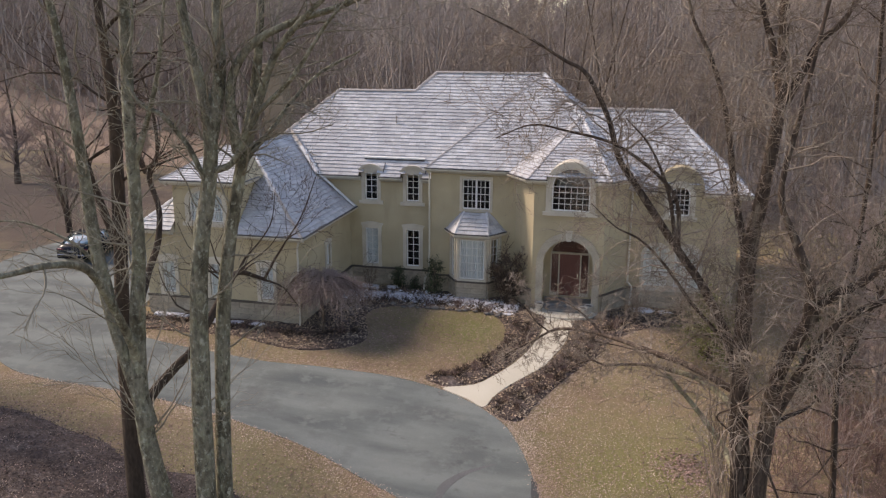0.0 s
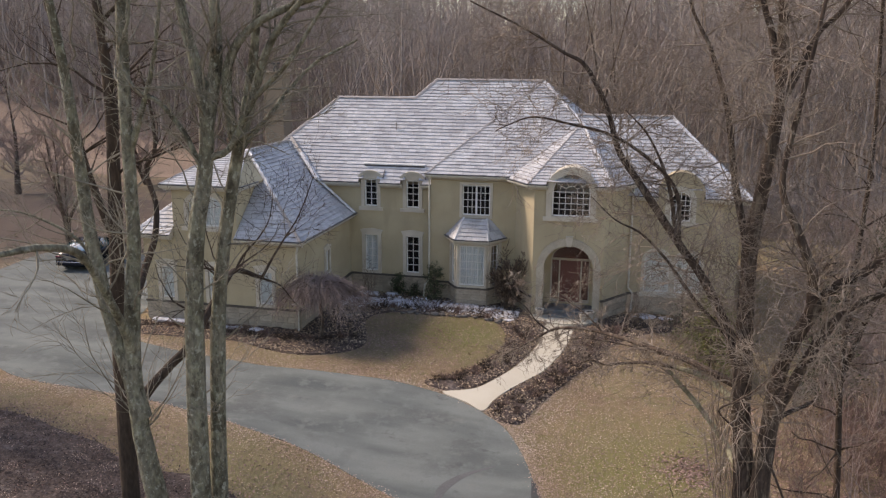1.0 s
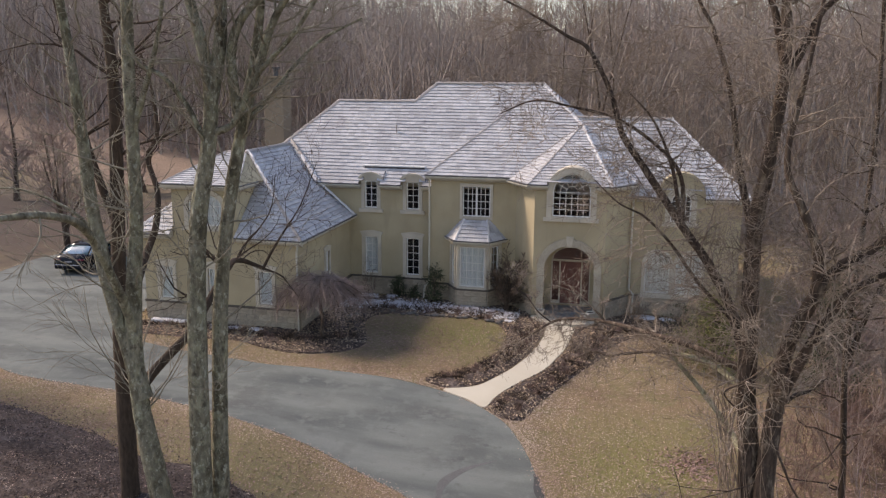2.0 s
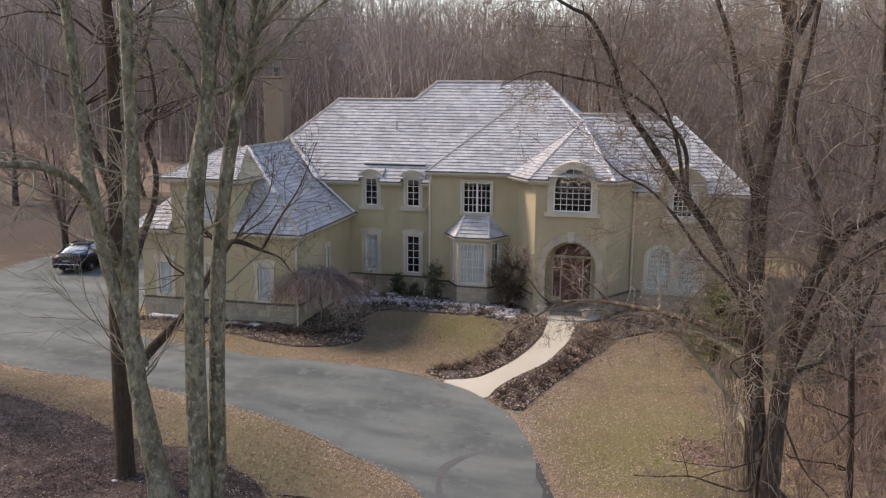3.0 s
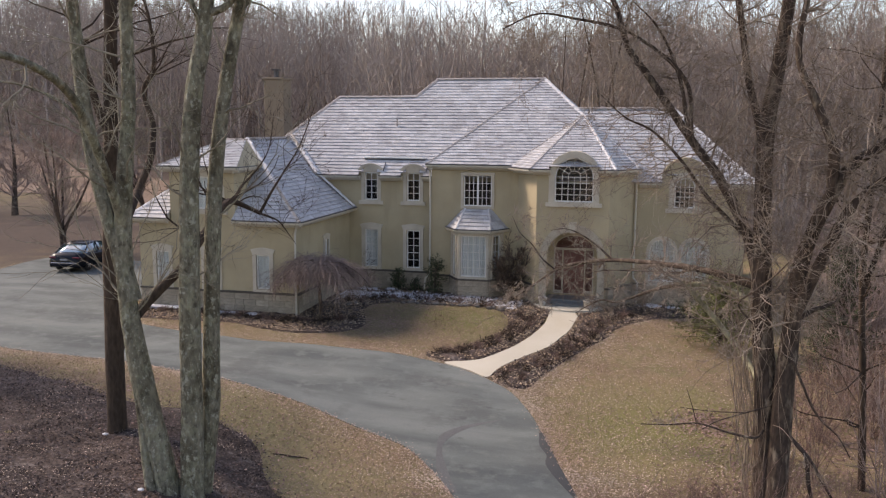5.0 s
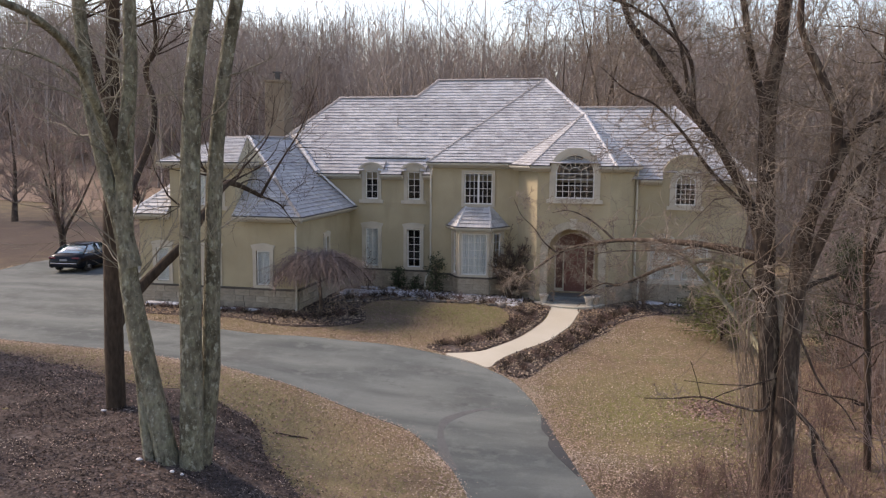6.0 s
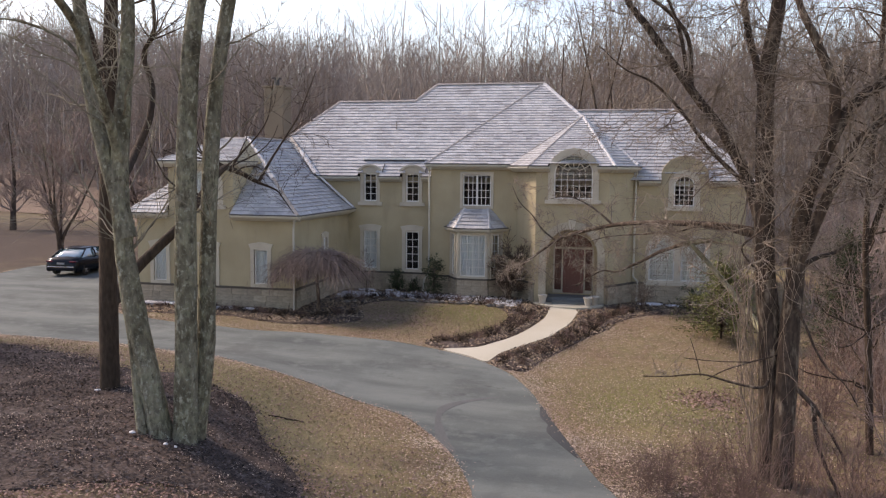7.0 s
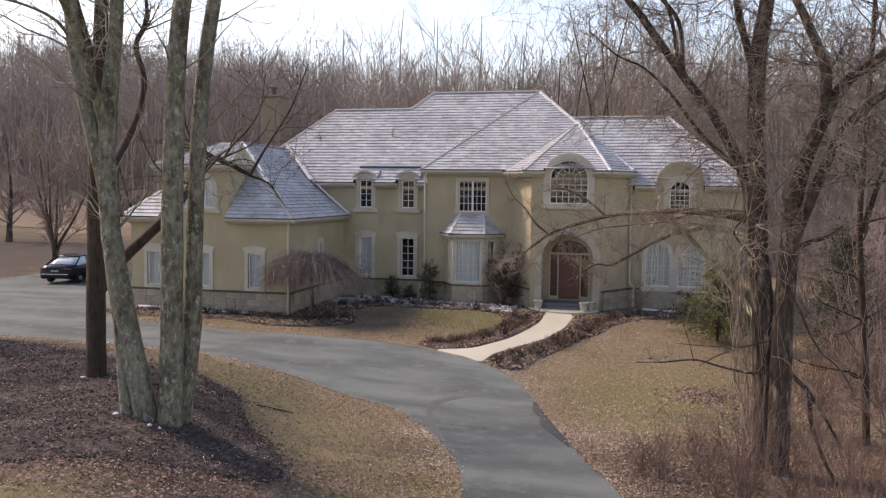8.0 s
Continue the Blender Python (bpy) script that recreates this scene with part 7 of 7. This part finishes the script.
    part("bumper_trim", box(bmesh.new(), -0.03, 0.06, -0.76, 0.76, 0.50, 0.545, turn, 0.01), M["chrome"], th, "bright bumper strip")
    part("bumper", box(bmesh.new(), -0.05, 0.14, -0.82, 0.82, 0.30, 0.50, turn, 0.05), M["paint_black"], th)
    part("number_plate", box(bmesh.new(), -0.006, 0.02, -0.21, 0.21, 0.655, 0.75, turn, 0.004), M["plate"], th, "grey number plate")
    return th


car((-29.45, 37.9, gz(-29.45, 37.9) + 0.02), radians(90 + 6))


for k, (x, y, r) in enumerate(((-8.62, 13.02, 0.07), (-7.9, 12.95, 0.05), (-7.72, 12.98, 0.035), (-10.98, 15.3, 0.07))):
    lump("snow_patch", x, y, r, 0.03, "snow", 90 + k, "last bit of old snow at the foot of a trunk", "snow", "snow patches", 0.03)
stick = np.array([(-7.75, 16.95), (-7.6, 17.14), (-7.42, 17.28), (-7.3, 17.42), (-7.1, 17.53)])
p, q = sweep(np.column_stack([stick, ground_z(stick[:, 0], stick[:, 1]) + 0.025]), [0.014, 0.018, 0.02, 0.016, 0.008], 6)
tagged(arrays("fallen_stick", p, q, M["bark_brown"], True), "short dark stick lying on the dry lawn", "stick")


# ---- leaves, grass and bark litter ----
def litter(name, n, seed, where, size, lift, mat, label, category, curl=0.5, area=(-34, 9, 9, 40), tilt=0.3):
    """Many small folded leaves on the ground where the test where(x, y) -> chance allows."""
    g = np.random.default_rng(seed)
    x, y = g.uniform(*area[:2], n * 5), g.uniform(*area[2:], n * 5)
    keep = g.random(n * 5) < where(x, y)
    x, y = x[keep][:n], y[keep][:n]
    m = len(x)
    c = np.stack([x, y, ground_z(x, y) + lift + g.uniform(0, 0.025, m)], -1)
    a, s = g.uniform(0, 6.28, m), g.uniform(*size, m)
    u = np.stack([np.cos(a), np.sin(a), g.normal(0, tilt, m)], -1) * s[:, None]
    v = np.stack([-np.sin(a), np.cos(a), g.normal(0, tilt, m)], -1) * (s * g.uniform(0.45, 0.8, m))[:, None]
    up = np.array([0, 0, 1.0])[None] * (s * curl * g.uniform(0, 1, m))[:, None]
    p = np.stack([c - u, c - v + up, c + u, c + v + up], 1).reshape(-1, 3)
    return tagged(arrays(name, p, np.arange(len(p)).reshape(-1, 4), mat), label, category, kind="stuff")


M["leaf"] = material("dry_leaf", (0.36, 0.285, 0.205), 0.9, 0.2, 0.5, 9, 0.0, tint=(0.30, 0.215, 0.15), per_piece=0.55, island=True, spec=0.2)
M["pale_leaf"] = material("bleached_dry_leaf", (0.46, 0.37, 0.30), 0.9, 0.2, 0.5, 9, 0.0, tint=(0.37, 0.27, 0.215), per_piece=0.5, island=True, spec=0.2)
M["red_leaf"] = material("reddish_dry_leaf", (0.29, 0.195, 0.165), 0.9, 0.2, 0.5, 9, 0.0, tint=(0.19, 0.12, 0.105), per_piece=0.4, island=True, spec=0.2)
M["chip"] = material("bark_chip", (0.105, 0.084, 0.079), 0.9, 0.3, 0.7, 9, 0.0, tint=(0.06, 0.046, 0.045), per_piece=0.85, island=True, spec=0.2)
M["blade"] = material("dry_grass", (0.29, 0.24, 0.14), 0.9, 0.2, 0.25, 9, 0.0, tint=(0.17, 0.155, 0.07), per_piece=0.3, island=True, spec=0.2)


def on_lawn(x, y):
    hard = inside(drive_loop, x, y) | inside(walk_loop, x, y) | inside(bed_lawn, x, y) | inside(bed_right, x, y) | inside(bed_trees, x, y)
    return ~hard & ~((y > 31.6) & (x < -13.2) & (x > -21)) & ~((y > 38) & (x > -13.5))


def near_edge(x, y):
    d = np.full(np.shape(x), 1e9)
    for loop in (drive_loop[::2], bed_lawn[::2], bed_right[::2]):
        for px, py in loop:
            d = np.minimum(d, (x - px) ** 2 + (y - py) ** 2)
    return np.exp(-d / 1.2)


def near_trees(x, y, reach):
    d = np.full(np.shape(x), 1e9)
    for px, py in bed_trees[::2]:
        d = np.minimum(d, (x - px) ** 2 + (y - py) ** 2)
    return np.where(inside(bed_trees, x, y), 1.0, np.exp(-np.sqrt(d) / (0.35 * reach)) * ~inside(drive_loop, x, y))


patchy = lambda x, y: 0.5 + 0.5 * np.sin(x * 0.9 + 1.7 * np.sin(y * 0.6)) * np.sin(y * 0.8 + 1.3 * np.sin(x * 0.5))
litter("fallen_leaves", 80000, 81, lambda x, y: on_lawn(x, y) * np.clip(0.15 + 0.8 * near_edge(x, y) + 0.25 * patchy(x, y), 0, 1), (0.014, 0.031), 0.01, M["leaf"], "scattered dry brown leaves on the lawn", "leaves", 0.3, tilt=0.14)
litter("fallen_leaves", 15000, 82, lambda x, y: inside(bed_lawn, x, y) | inside(bed_right, x, y), (0.03, 0.06), 0.06, M["leaf"], "dry brown leaves caught in the mulch beds", "leaves", 0.5, (-22, 6, 24, 39))
litter("fallen_leaves", 36000, 83, lambda x, y: near_trees(x, y, 6.0) * (0.5 + 0.5 * patchy(x * 1.7, y * 1.7)) * np.where(inside(bed_trees, x, y), 0.07, 0.25 + 0.75 * smoothstep(15.2, 13.2, y)) * smoothstep(9.2, 10.0, y), (0.018, 0.04), 0.02, M["red_leaf"], "reddish dry leaves strewn over the mulch under the trees", "leaves", 0.5, (-25, -3, 7, 21.5))
litter("fallen_leaves", 30000, 87, lambda x, y: on_lawn(x, y) * smoothstep(-1.4, 2.0, x - 0.35 * np.abs(y - 15.3)), (0.025, 0.05), 0.01, M["red_leaf"], "reddish dry leaves under the brush", "leaves", 0.6, (-2, 14, 9, 30))
def edge_band(x, y):
    d = np.full(np.shape(x), 1e9)
    for px, py in drive_loop:
        d = np.minimum(d, (x - px) ** 2 + (y - py) ** 2)
    d = np.sqrt(d)
    return np.where(inside(drive_loop, x, y), np.exp(-d / 0.05), np.where(inside(bed_lawn, x, y) | inside(bed_trees, x, y), 0.15, 1.0) * np.exp(-d / 0.55)) * ~inside(walk_loop, x, y)


litter("fallen_leaves", 60000, 88, edge_band, (0.012, 0.027), 0.022, M["pale_leaf"], "pale dry leaves gathered along the driveway's edge", "leaves", 0.3, (-22, 2, 11, 30), 0.15)
def right_lawn(x, y):
    d = np.full(np.shape(x), 1e9)
    for px, py in np.concatenate([bed_right, drive_loop]):
        d = np.minimum(d, (x - px) ** 2 + (y - py) ** 2)
    return on_lawn(x, y) * (0.06 + 0.16 * patchy(x * 1.3, y * 1.3) + 0.8 * np.exp(-np.sqrt(d) / 0.6))


litter("fallen_leaves", 24000, 90, right_lawn, (0.014, 0.029), 0.02, M["pale_leaf"], "pale pinkish leaves strewn over the side lawn", "leaves", 0.4, (-4.5, 5, 17, 36), 0.2)
litter("fallen_leaves", 1500, 89, lambda x, y: np.exp(-(((x - 2.5) / 0.75) ** 2 + ((y - 23.7) / 0.8) ** 2)), (0.03, 0.06), 0.03, M["red_leaf"], "heap of reddish leaves on the lawn", "leaves", 0.8, (0.5, 4.5, 21.5, 26))
litter("bark_chips", 64000, 84, lambda x, y: near_trees(x, y, 0.5) * (0.2 + 0.8 * patchy(x * 2.6, y * 3.1)), (0.014, 0.036), 0.05, M["chip"], "loose bark chips in the mulch bed", "mulch", 0.8, (-25, -3, 9, 21.5))
litter("snow_crumbs", 5200, 93, lambda x, y: inside(bed_lawn, x, y) * np.exp(-((y - np.interp(x, [-13, -10.4, -8.0, -5.6, -4.6], [36.2, 36.5, 36.5, 36.3, 35.9])) / 0.55) ** 2) * (0.15 + 0.85 * patchy(x * 3.1, y * 2.7)), (0.03, 0.075), 0.07, M["snow"], "crumbs of old grey snow on the mulch", "snow", 0.5, (-13, -4.4, 34.5, 38))
litter("bark_chips", 9000, 85, lambda x, y: inside(bed_lawn, x, y) | inside(bed_right, x, y), (0.03, 0.07), 0.06, M["chip"], "loose bark chips in the planting beds", "mulch", 0.8)

litter("fallen_leaves", 4500, 91, lambda x, y: on_lawn(x, y) * np.exp(-(((x + 8.6) / 3.0) ** 2 + ((y - 31.6) / 2.6) ** 2)), (0.02, 0.045), 0.015, M["red_leaf"], "brown leaves thick on the front lawn", "leaves", 0.4, (-13, -3, 27, 36), 0.2)
litter("fallen_leaves", 7000, 92, lambda x, y: inside(bed_trees, x, y) * np.clip(patchy(x * 3.3, y * 4.1) * 2.2 - 1.0, 0.03, 1), (0.008, 0.020), 0.06, M["pale_leaf"], "bleached leaves and splinters on the dark mulch", "leaves", 0.6, (-22, -5, 11.5, 20.5))

litter("fallen_leaves", 26000, 94, lambda x, y: on_lawn(x, y) * (0.35 + 0.65 * patchy(x * 1.1, y * 1.4)), (0.014, 0.03), 0.012, M["red_leaf"], "dark curled leaves scattered over the lawn", "leaves", 0.6, (-22, 6, 12, 38), 0.3)

# short dry grass
gg = np.random.default_rng(86)
n = 60000
x, y = gg.uniform(-24, 6, n * 3), gg.uniform(9, 38, n * 3)
keep = on_lawn(x, y) & (gg.random(n * 3) < np.clip(26 / (y + 4), 0, 1))
x, y = x[keep][:n], y[keep][:n]
m = len(x)
c = np.stack([x, y, ground_z(x, y)], -1)
a = gg.uniform(0, 6.28, m)
h = gg.uniform(0.03, 0.075, m)
side = np.stack([np.cos(a), np.sin(a), 0 * a], -1) * gg.uniform(0.003, 0.006, m)[:, None]
tip = np.stack([gg.normal(0, 0.03, m), gg.normal(0, 0.03, m), h], -1)
p = np.stack([c - side, c + side, c + tip + side * 0.2, c + tip - side * 0.2], 1).reshape(-1, 3)
tagged(arrays("grass", p, np.arange(len(p)).reshape(-1, 4), M["blade"]), "short dry straw-coloured grass", "grass", kind="stuff")
